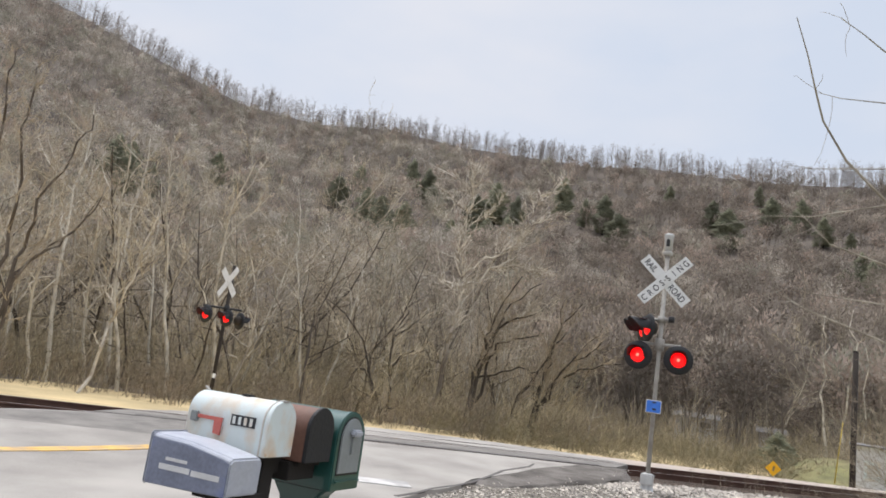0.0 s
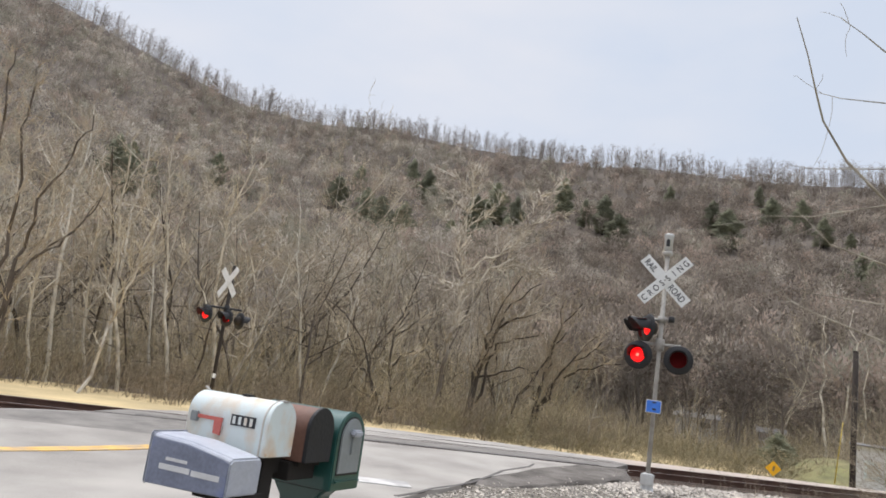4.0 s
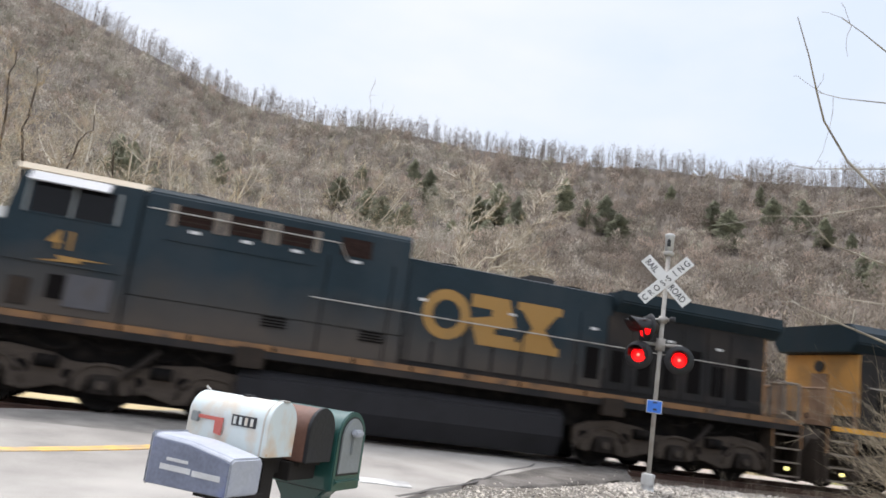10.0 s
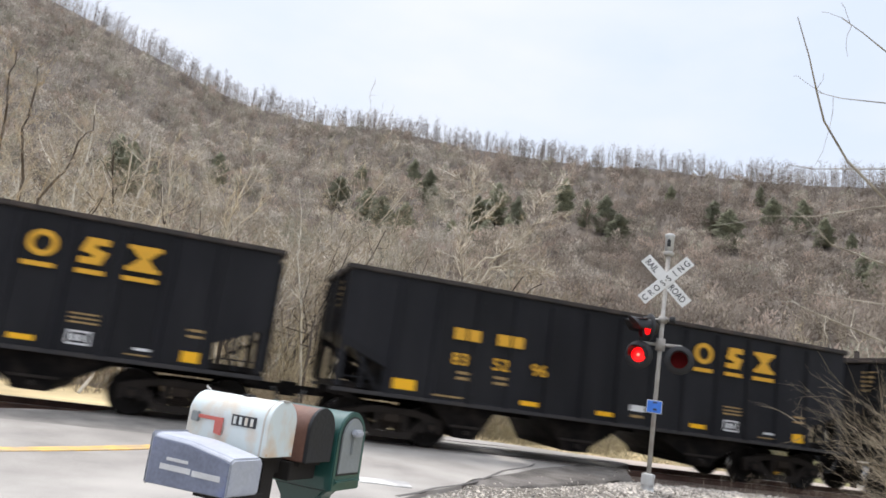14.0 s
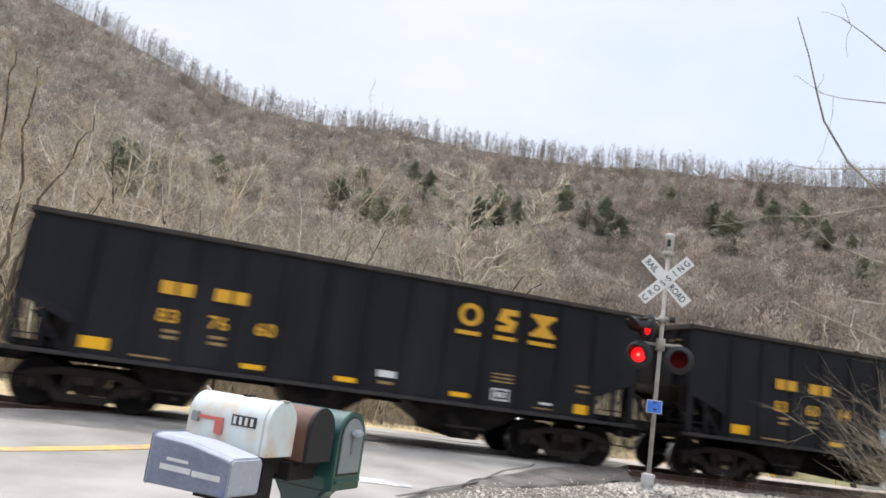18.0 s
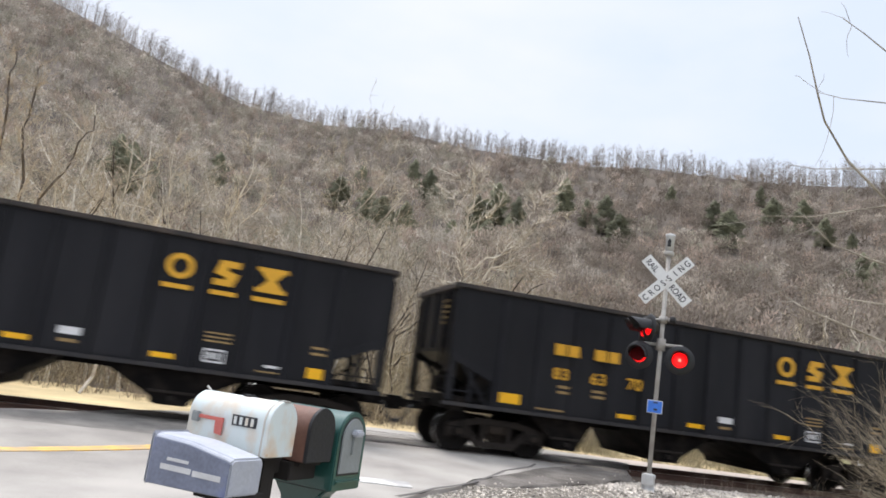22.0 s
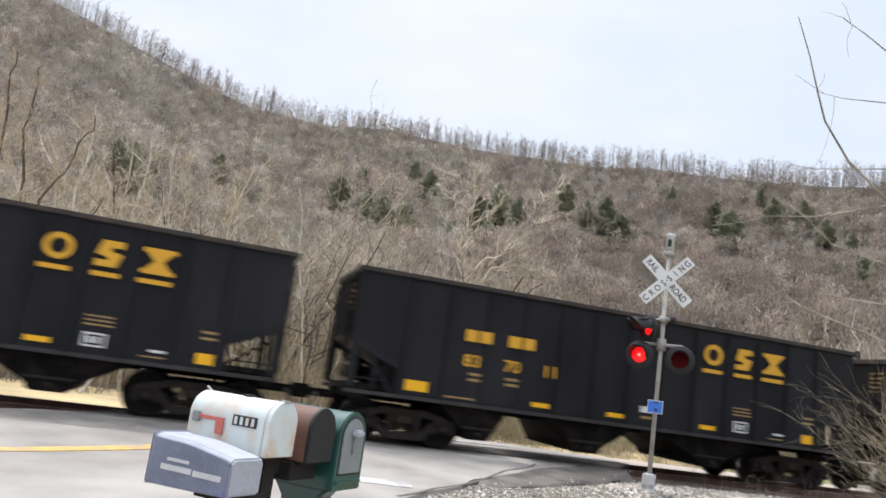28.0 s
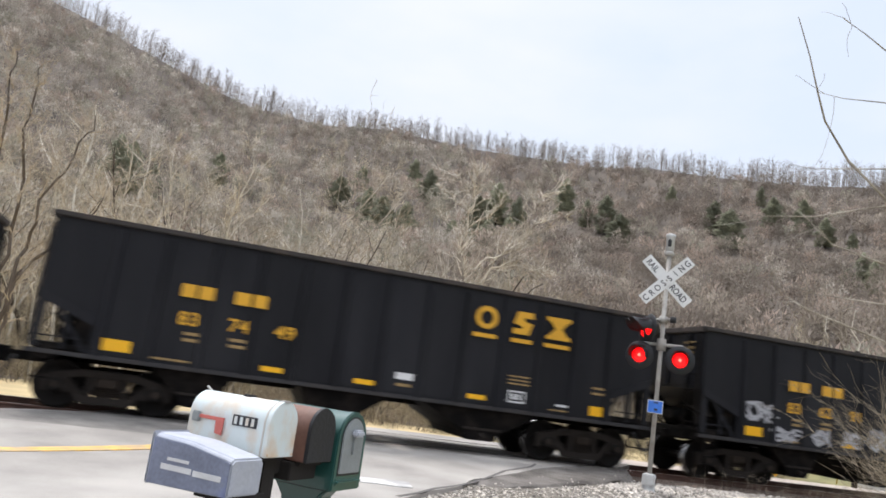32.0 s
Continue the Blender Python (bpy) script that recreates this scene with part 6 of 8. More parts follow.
def locomotive(kind):
    """A six-axle road diesel; cab towards +x. Origin on the rail head at its middle."""
    first = kind == "first"
    th = thing("locomotive", pose(0, 0, 0), "dark blue diesel locomotive with yellow sill stripe and orange markings" if first else "older dark blue diesel locomotive with faded gold markings", "locomotive",
               "locomotives of the coal train")
    stripe = M["loco_yellow"] if first else M["loco_ochre"]
    mark = M["loco_orange"] if first else M["loco_gold"]
    tail = -10.6 if first else -10.0       # rear end of the frame
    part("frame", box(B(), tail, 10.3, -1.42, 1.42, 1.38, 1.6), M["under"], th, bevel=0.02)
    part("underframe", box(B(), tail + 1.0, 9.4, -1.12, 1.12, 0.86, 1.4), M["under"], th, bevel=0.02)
    for y in (-1.5, 1.5):
        s = part("sill", box(B(), tail + 0.1, 9.3, y - 0.02, y + 0.02, 1.42, 1.56), M["loco_grime"], th)
        x = tail + 0.1
        while x < 9.2:
            e = min(9.3, x + (1.62 if int(x) % 2 else 1.25))
            part("stripe", box(B(), x, e - 0.07, y - 0.026, y + 0.026, 1.565, 1.69), stripe, s, "yellow stripe")
            x = e
        for x in (-4.55, 3.6):
            part("jacking_pad", box(B(), x - 0.28, x + 0.28, y - 0.1, y + 0.1, 1.2, 1.6), M["loco_brown"], s, bevel=0.02)
    part("walkway", box(B(), tail - 0.05, 10.3, -1.48, 1.48, 1.6, 1.66), M["under"], th)
    for d in (-1, 1):
        end = (10.3 if first else 10.08) if d > 0 else -tail
        part("pilot", prism(B(), [((end + a) * d, b) for a, b in ((0.0, 1.6), (0.15, 1.3), (0.2, 0.25), (0.1, 0.18), (-0.05, 0.25), (-0.05, 1.6))], -1.3, 1.3), M["loco_brown"], th, bevel=0.015)
        steps_block(th, (end - 0.42) * d, d)
        coupler(th, (10.8 if d > 0 else end + 0.5) * d, d)
        for y in (-0.85, 0.85):
            paint = M["ochre_end"] if d > 0 else M["loco_rusty"] if first else M["worn_edge"]
            tilt = 0.12 * d if first and d > 0 else 0.0
            er = part("end_railing", tube(B(), (end * d + tilt, y - 0.48, 2.6), (end * d + tilt, y + 0.48, 2.6), 0.03, n=8), paint, th, "ochre painted end railing")
            bars = 6 if d < 0 else 5 if first else 3
            for k in range(bars):
                a = y - 0.46 + 0.92 / (bars - 1) * k
                w = 0.04 if k in (0, bars - 1) else 0.026
                part("railing_bar", prism(B(), [(end * d - w, 1.62), (end * d + w, 1.62), (end * d + w + tilt, 2.6), (end * d - w + tilt, 2.6)], a - w, a + w), paint, er)
            part("kick_plate", box(B(), end * d - 0.03, end * d + 0.03, y - 0.46, y + 0.46, 1.64, 2.5 if first and d > 0 else 1.8), paint, er)
            side = math.copysign(1.4, y)
            for k in range(2):
                u = (end - 0.1 - 0.72 * k) * d
                part("corner_post", tube(B(), (u, side, 1.62), (u, side, 2.62), 0.026, n=6), paint, er)
            part("corner_rail", tube(B(), ((end - 0.1) * d, side, 2.6), ((end - 0.82) * d, side, 2.6), 0.024, n=6), paint, er)
        for k in range(11):
            a = -0.95 + 0.19 * k
            pts = [Vector(((end + 0.12) * d, a, 1.35)), Vector(((end + 0.3) * d, a + 0.03, 1.0)), Vector(((end + 0.36) * d, a - 0.02, 0.62)), Vector(((end + 0.28) * d, a + 0.05, 0.4 + 0.05 * (k % 3)))]
            part("air_hose", pipe(B(), pts, 0.032), M["loco_brown"], th)
    blue = M["loco_blue"] if first else M["loco_blue_old"]
    casting = M["truck_pale_brown"]
    loco_truck(th, 6.15, casting)
    loco_truck(th, -6.9 if first else -6.5, casting)
    # long hood: lower grimy band and upper blue band, then the raised part behind the cab
    hood_top = 4.2 if first else 3.98
    hy = 1.36 if first else 1.3
    x0, x1 = (5.8, 8.08) if first else (6.05, 8.35)
    rad0 = -9.65 if first else -9.0
    rad1 = -4.0 if first else -4.5
    high = 0.55 if first else 0.63
    lower = part("hood_base", box(B(), rad0 + 0.1, 5.7, -hy, hy, 1.66, 2.25), M["loco_grime"], th)
    part("hood", box(B(), rad1, high, -hy, hy, 2.25, hood_top), blue, th, bevel=0.05)
    part("radiator_room", box(B(), rad0 + 0.1, rad1, -hy, hy, 2.25, hood_top - 0.2), M["loco_grime"], th)
    part("hood_top", box(B(), rad1, high, -hy + 0.16, hy - 0.16, hood_top, hood_top + 0.03), M["roof_pale"], th)
    part("auxiliary_cab", prism(B(), [(-1.47, 2.25), (-1.47, 4.3), (-1.38, 4.42), (1.38, 4.42), (1.47, 4.3), (1.47, 2.25)], high, x0, axis="x"), blue, th, bevel=0.03)
    part("auxiliary_base", box(B(), high, x0, -1.46, 1.46, 1.66, 2.25), blue, th)
    # radiator wings
    rad = [(-hy, 3.65), (-1.56, 3.9), (-1.56, 4.18), (-1.3, 4.42 if first else 4.15), (1.3, 4.42 if first else 4.15), (1.56, 4.18), (1.56, 3.9), (hy, 3.65)]
    if not first:
        rad = [(a, b - 0.05) for a, b in rad]
    part("radiator", prism(B(), rad, rad0 - 0.25, rad1, axis="x"), blue, th, bevel=0.03)
    part("radiator_screen", box(B(), rad0 + 0.1, rad1 - (2.4 if first else 0.2), -1.0, 1.0, 4.42 if first else 4.1, 4.46 if first else 4.14), M["mesh_dark"], th)
    if first:
        part("radiator_hatch", box(B(), rad0 + 3.3, rad1, -1.15, 1.15, 4.42, 4.5), M["roof_pale"], th, "pale weathered hatch", bevel=0.02)
    part("rear_end", box(B(), rad0 + 0.04, rad0 + 0.12, -hy + 0.02, hy - 0.02, 2.0, 3.62), M["loco_nose"] if first else M["ochre_end"], th, "ochre painted hood end")
    part("rear_door", box(B(), rad0 - 0.01, rad0 + 0.045, -0.3, 0.3, 1.72, 3.1), M["loco_rusty"], th, bevel=0.01)
    part("rear_light", tube(B(), (rad0 + 0.04, 0, 3.3), (rad0 - 0.02, 0, 3.3), 0.16, n=14), M["black"], th)
    # hood doors, latches and vents
    for y in (-1, 1):
        x = rad0 + 0.5
        while x < high - 0.5:
            d = part("hood_door", box(B(), x, x + 0.62, y * (hy + 0.012) - 0.012, y * (hy + 0.012) + 0.012, 1.8, 3.5), blue if x > rad1 else M["loco_grime"], th)
            if x < rad1 + 0.3:
                part("louvre", box(B(), x + 0.1, x + 0.46, y * (hy + 0.03) - 0.01, y * (hy + 0.03) + 0.01, 1.98, 2.7 + 0.3 * (int(x * 7) % 2)), M["mesh_dark"], d)
            if int(x * 10) % 3 == 0:
                part("door_label", box(B(), x + 0.2, x + 0.38, y * (hy + 0.03) - 0.006, y * (hy + 0.03) + 0.006, 3.1, 3.16), M["mark_white"], d)
            x += 0.7
        # windows in the raised part
        for a, b in (((0.85, 2.05), (2.6, 3.25), (3.4, 4.05), (4.75, 5.35)) if first else ((1.5, 2.15), (2.75, 3.4), (3.75, 4.4), (4.75, 5.4))):
            part("vent", box(B(), a, b, y * 1.475 - 0.012, y * 1.475 + 0.012, 3.75, 4.13), M["mesh_dark"] if first else M["screen"], th)
            part("vent_label", box(B(), a + 0.2, a + 0.4, y * 1.475 - 0.012, y * 1.475 + 0.012, 3.62, 3.68), M["flag_red"] if a > 2.2 and first else M["mark_white"], th)
            if not first and a > 2:
                for u in (a - 0.15, b + 0.03):
                    part("vent_post", box(B(), u, u + 0.12, y * 1.478 - 0.014, y * 1.478 + 0.014, 3.7, 4.15), M["worn_edge"], th)
                for k in range(3):
                    part("vent_slat", box(B(), a, b, y * 1.482 - 0.01, y * 1.482 + 0.01, 3.83 + 0.1 * k, 3.845 + 0.1 * k), M["loco_brown"], th)
        for a in (3.2, 4.3) if first else (1.0, 3.0):
            for k in range(4):
                part("louvre", box(B(), a, a + 0.5, y * 1.47 - 0.01, y * 1.47 + 0.014, 2.05 + 0.06 * k, 2.08 + 0.06 * k), M["mesh_dark"], th)
        # long handrail with stanchions
        bm = B()
        tube(bm, (rad0 + 0.25, y * 1.47, 2.78), (high - 0.2, y * 1.47, 2.78), 0.014, n=6)
        rail = part("handrail", bm, M["galv"], th, "pale pipe handrail")
        for i in range(8):
            u = rad0 + 0.3 + i * (high - rad0 - 0.5) / 7
            part("stanchion", tube(B(), (u, y * 1.47, 1.66), (u, y * 1.47, 2.79), 0.018, n=6), M["loco_grime"], rail)
        if first:
            part("grab_rail", tube(B(), (2.25, y * 1.52, 3.35), (5.7, y * 1.52, 3.35), 0.014, n=6), M["galv"], th)
            part("grab_rail", tube(B(), (high - 0.2, y * 1.53, 2.78), (1.95, y * 1.53, 2.78), 0.014, n=6), M["galv"], th)
            part("vent", box(B(), 4.15, 4.5, y * 1.475 - 0.012, y * 1.475 + 0.012, 3.95, 4.13), M["mesh_dark"], th)
            part("walkway_light", tube(B(), (2.12, y * 1.47, 2.5), (2.12, y * 1.52, 2.5), 0.06, n=10), M["marker_light"], th, "small yellow walkway light")
            for u, z in ((0.75, 3.25), (1.45, 3.2), (4.2, 3.68)):
                part("vent_label", box(B(), u, u + 0.16, y * 1.475 - 0.012, y * 1.475 + 0.012, z, z + 0.08), M["mark_white"], th)
            for u in (0.95, 2.2, 3.2, 5.15):
                part("panel_seam", box(B(), u, u + 0.025, y * 1.474 - 0.006, y * 1.474 + 0.006, 1.7, 3.6), M["mesh_dark"], th)
            part("access_door", box(B(), 1.0, 1.7, y * 1.474 - 0.012, y * 1.474 + 0.012, 1.75, 3.0), blue, th, bevel=0.006)
        else:
            part("grab_rail", tube(B(), (2.2, y * 1.54, 3.98), (5.95, y * 1.54, 3.98), 0.014, n=6), M["galv"], th)
            part("grab_rail", tube(B(), (1.95, y * 1.54, 3.62), (2.2, y * 1.54, 3.98), 0.014, n=6), M["galv"], th)
            part("grab_rail", tube(B(), (high - 0.2, y * 1.53, 2.78), (2.6, y * 1.53, 2.78), 0.014, n=6), M["galv"], th)
            part("rain_strip", box(B(), 2.7, 5.6, y * 1.474 - 0.02, y * 1.474 + 0.02, 3.42, 3.45), blue, th)
            for u in (0.95, 2.35):
                part("panel_seam", box(B(), u, u + 0.025, y * 1.474 - 0.006, y * 1.474 + 0.006, 1.7, 3.7), M["mesh_dark"], th)
            part("side_box", box(B(), 6.3, 7.08, y * 1.5 - 0.03, y * 1.5 + 0.03, 1.86, 2.47), M["grey_box"], th, "faded grey equipment panel", bevel=0.01)
            part("side_opening", box(B(), 7.12, 7.4, y * 1.5 - 0.02, y * 1.5 + 0.02, 1.98, 2.42), M["mesh_dark"], th)
            part("side_hatch", box(B(), 7.65, 8.03, y * 1.5 - 0.02, y * 1.5 + 0.02, 1.78, 2.3), M["loco_brown"], th, bevel=0.02)
            part("side_ledge", box(B(), 6.25, 8.25, y * 1.51 - 0.03, y * 1.51 + 0.03, 2.6, 2.64), blue, th)
    part("exhaust", box(B(), -2.3 if first else -3.3, -1.2 if first else -2.6, -0.5, 0.5, hood_top, hood_top + (0.12 if first else 0.28)), M["black"], th, bevel=0.04)
    part("roof_hatch", box(B(), -1.9 if not first else -0.6, -1.4 if not first else 0.0, -0.4, 0.4, hood_top, hood_top + 0.12), M["black"], th, bevel=0.03)
    for u, r in ((-3.3, 0.36), (-2.75, 0.3)) if first else ((-3.9, 0.34), (-0.6, 0.3)):
        fan = part("roof_fan", tube(B(), (u, 0.2, hood_top), (u, 0.2, hood_top + 0.16), r, n=16), M["black"], th, bevel=0.02)
        part("fan_guard", tube(B(), (u, 0.2, hood_top + 0.16), (u, 0.2, hood_top + 0.19), r * 0.8, n=12), M["under"], fan)
    for u in ((-1.0, -0.75, -0.5) if first else (-2.25, -2.05)):
        part("lifting_lug", box(B(), u, u + 0.12, -0.9, -0.8, hood_top, hood_top + 0.13), M["under"], th)
    horn = part("horn", tube(B(), (4.9, 0.3, 4.42), (4.9, 0.3, 4.6), 0.03, n=6), M["black"], th)
    for k in range(3):
        part("horn_bell", tube(B(), (4.75, 0.2 + 0.1 * k, 4.6), (5.1 + 0.08 * k, 0.2 + 0.1 * k, 4.6), 0.025, 0.07, n=10), M["black"], horn)
    part("antenna", tube(B(), (7.0, -0.4, 4.52), (7.0, -0.4, 4.62), 0.08, 0.06, n=10), M["black"], th)
    # cab, with a sloping nose
    cab = part("cab", prism(B(), [(x0, 1.66), (x0, 4.34), (x1 - 0.12, 4.3), (x1, 3.52), (x1, 1.66)], -1.5, 1.5), blue, th, bevel=0.04)
    roof = [(-1.5, 4.28), (-1.42, 4.42), (-0.9, 4.52), (0.9, 4.52), (1.42, 4.42), (1.5, 4.28)]
    part("cab_roof", prism(B(), roof, x0 - 0.02, x1 - 0.02, axis="x"), M["loco_cream"], th, "cream painted cab roof", bevel=0.02)
    nose_end = 9.32 if first else 9.42
    if first:
        part("nose", prism(B(), [(x1 - 0.05, 1.66), (x1 - 0.05, 3.52), (nose_end, 3.14), (nose_end + 0.05, 3.0), (nose_end + 0.05, 1.66)], -1.42, 1.42), blue, th, bevel=0.05)
        part("nose_side", prism(B(), [(x1, 1.66), (x1, 3.5), (nose_end - 0.25, 3.1), (nose_end - 0.15, 1.66)], -1.45, 1.45), blue, th, bevel=0.08)
    else:
        part("nose", prism(B(), [(x1 - 0.05, 1.66), (x1 - 0.05, 3.35), (nose_end + 0.02, 3.16), (nose_end + 0.05, 1.66)], -1.44, 1.44), blue, th, bevel=0.04)
        top = B()
        rim = [[top.verts.new((x, y, z)) for y, z in ((-1.43, low), (-1.08, low + 0.27), (1.08, low + 0.27), (1.43, low), (1.43, low - 0.12), (-1.43, low - 0.12))] for x, low in ((x1 - 0.05, 3.34), (nose_end + 0.03, 3.14))]
        for k in range(6):
            top.faces.new((rim[0][k], rim[0][(k + 1) % 6], rim[1][(k + 1) % 6], rim[1][k]))
        top.faces.new(rim[0][::-1])
        top.faces.new(rim[1])
        # its pale colour imitates the sky's sheen on the chamfer
        part("nose_top", top, M["nose_sky_sheen"], th, "pale nose top with the sky's reflection put into its paint")
    face = part("nose_face", box(B(), nose_end + 0.03, nose_end + 0.08, -1.41, 1.41, 1.7, 3.0 if first else 3.32), M["loco_nose"] if first else M["nose_yellow"], th, "ochre painted nose", bevel=0.02)
    part("nose_door", box(B(), nose_end + 0.08, nose_end + 0.11, 0.35, 0.95, 1.75, 2.95), M["loco_nose"], face, bevel=0.01)
    for y in (-0.9, 0.9):
        part("ditch_light", tube(B(), (10.34, y, 1.95), (10.36, y, 1.95), 0.12, n=16), M["headlight"] if first else M["glass"], th, "glowing yellow ditch light" if first else "")
        part("ditch_light_housing", tube(B(), (10.2, y, 1.95), (10.338, y, 1.95), 0.14, n=16), M["black"], th)
    for y in (-0.13, 0.13):
        part("headlight", tube(B(), (x1 - 0.16, y, 4.42), (x1 + 0.05, y, 4.42), 0.1, n=14), M["headlight"] if first else M["glass"], th, "glowing yellow headlight" if first else "")
    for y in (-0.7, 0.7):
        part("windshield", prism(B(), [(x1 - 0.1, 4.22), (x1 + 0.014, 3.6), (x1 - 0.02, 3.6), (x1 - 0.13, 4.22)], y - 0.5, y + 0.5), M["windshield"], th)
    for y in (-1.5, 1.5):
        e = 1 if y > 0 else -1
        wf = part("window_frame", box(B(), x0 + 0.42, x1 - 0.28, y - 0.015, y + 0.015, 3.48, 4.12), M["grey_plastic"] if first else blue, th)
        lights = 3 if first else 2
        for k in range(lights):
            a = x0 + 0.47 + k * (x1 - x0 - 0.78) / lights
            part("pane", box(B(), a + 0.02, a + (x1 - x0 - 0.78) / lights - 0.06, y - 0.022, y + 0.022, 3.52, 4.09), M["glass"], wf)
        if first:
            part("sunshade", prism(B(), [(y, 4.27), (y + 0.15 * e, 4.17), (y + 0.17 * e, 4.18), (y + 0.03 * e, 4.29)], x0 + 0.62, x1 - 0.06, axis="x"), M["roof_pale"], th, "pale hinged sunshade")
            part("window_sill", box(B(), x0 + 0.4, x1 - 0.26, y - 0.03, y + 0.03, 3.44, 3.475), M["grey_plastic"], wf)
        else:
            part("sunshade", prism(B(), [(y, 4.24), (y + 0.24 * e, 4.05), (y + 0.26 * e, 4.07), (y + 0.03 * e, 4.27)], x0 + 0.62, x1 - 0.3, axis="x"), M["roof_pale"], th, "pale hinged sunshade")
            for u in (x0 + 0.4, (x0 + x1) / 2 + 0.04, x1 - 0.32):
                part("mullion", box(B(), u, u + 0.045, y - 0.03, y + 0.03, 3.5, 4.12), M["grey_plastic"], wf)
        if first:
            part("side_hatch", box(B(), nose_end - 1.0, nose_end - 0.74, y * 0.972 - 0.02, y * 0.972 + 0.02, 1.82, 2.04), M["hatch_tan"], th, "tan hatch cover")
        part("cab_seam", box(B(), x0 + 0.02, x0 + 0.05, y - 0.006, y + 0.006, 1.7, 4.2), M["mesh_dark"], cab)
    # under the frame: fuel tank, air tanks and boxes
    if first:
        part("fuel_tank", prism(B(), [(-1.3, 0.9), (-1.42, 0.6), (-1.3, 0.2), (1.3, 0.2), (1.42, 0.6), (1.3, 0.9)], -3.7, 3.1, axis="x"), M["under"], th, bevel=0.03)
        for y in (-1.2, 1.2):
            for a, b in ((-3.1, -1.2), (-0.65, 1.25)):
                bm = lathe(B(), [(0.02, a - 0.06), (0.2, a - 0.02), (0.28, a + 0.1), (0.28, b - 0.1), (0.2, b + 0.02), (0.02, b + 0.06)], 18, axis="x")
                bmesh.ops.translate(bm, vec=(0, y, 1.06), verts=bm.verts)
                part("air_tank", bm, M["tank"], th, "dusty cylindrical air tank")
            part("battery_box", box(B(), 1.55, 3.25, y - 0.22, y + 0.22, 0.62, 1.3), M["tank"], th, bevel=0.03)
            part("equipment_box", box(B(), -4.55, -3.45, y - 0.22, y + 0.22, 0.6, 1.2), M["tank"], th, bevel=0.03)
            part("tank_face", box(B(), -3.4, 1.4, y * 1.17 - 0.02, y * 1.17 + 0.02, 0.52, 0.78), M["tank"], th, bevel=0.01)
    else:
        part("fuel_tank", prism(B(), [(-1.3, 1.2), (-1.46, 1.05), (-1.46, 0.6), (-1.25, 0.16), (1.25, 0.16), (1.46, 0.6), (1.46, 1.05), (1.3, 1.2)], -3.4, 3.75, axis="x"), M["tank_grey"], th, bevel=0.04)
    # marks on both sides
    for e in (-1, 1):
        y = e * (hy + 0.03)
        x_ring, wide, z, h = (-3.1, 2.55, 2.6, 0.86) if first else (-3.15, 3.4, 2.35, 1.1)
        order = ("ring", "steps", "hourglass")
        for j in range(3):
            w = wide / 3.05
            u = x_ring + (j if e < 0 else 2 - j) * wide / 3 * 0.98
            part("emblem", smear(order[j], B(), u, z, w, h, y - 0.005 if e < 0 else y), mark, th, "large painted emblem")
        if first:
            for a, d in ((-3.58, 1), (-0.1, -1)):
                bm = B()
                prism(bm, [(a, 2.3), (a, 3.68), (a + 0.32 * d, 3.68), (a + 0.32 * d, 3.58), (a + 0.12 * d, 3.58), (a + 0.12 * d, 2.4), (a + 0.32 * d, 2.4), (a + 0.32 * d, 2.3)], y - 0.004, y + 0.004)
                part("bracket_mark", bm, mark, th)
            for a in (-3.15, -2.85, -1.0, -0.65):
                part("round_mark", tube(B(), (a, y - 0.004, 2.3), (a, y + 0.004, 2.3), 0.11, n=16), mark, th)
        num = "3117" if first else "41"
        yy = e * 1.535
        size = 0.6 if first else 0.5
        for k, digit in enumerate(num):
            u = (6.32 if first else 6.85) + 0.53 * size * k if e < 0 else (7.4 if first else 7.55) - 0.53 * size * k
            lettering(digit, size, mark, th, pose(u, yy, 2.86 if first else 2.9, 90, 0, 0 if e < 0 else 180), "digit", squeeze=1.0)
        part("underline", prism(B(), [(6.4, 2.76), (7.35, 2.78), (7.3, 2.7), (7.7, 2.64), (6.9, 2.68), (6.95, 2.73)], yy - 0.004, yy + 0.004), mark, th)
    return th


def build_locos():
    for kind, middle, turned in (("first", -67.38, False), ("second", -88.92, True)):
        ROLLING.clear()
        th = locomotive(kind)
        TRAIN.append((th, middle, turned, [(ob, r) for ob, r, u in ROLLING]))
    ROLLING.clear()


build_locos()
build_cars()

# ---------------------------------------------------------------- crossing signals
OFF_DISCS = []      # (added disc, delay of its lamp in the flashing cycle)


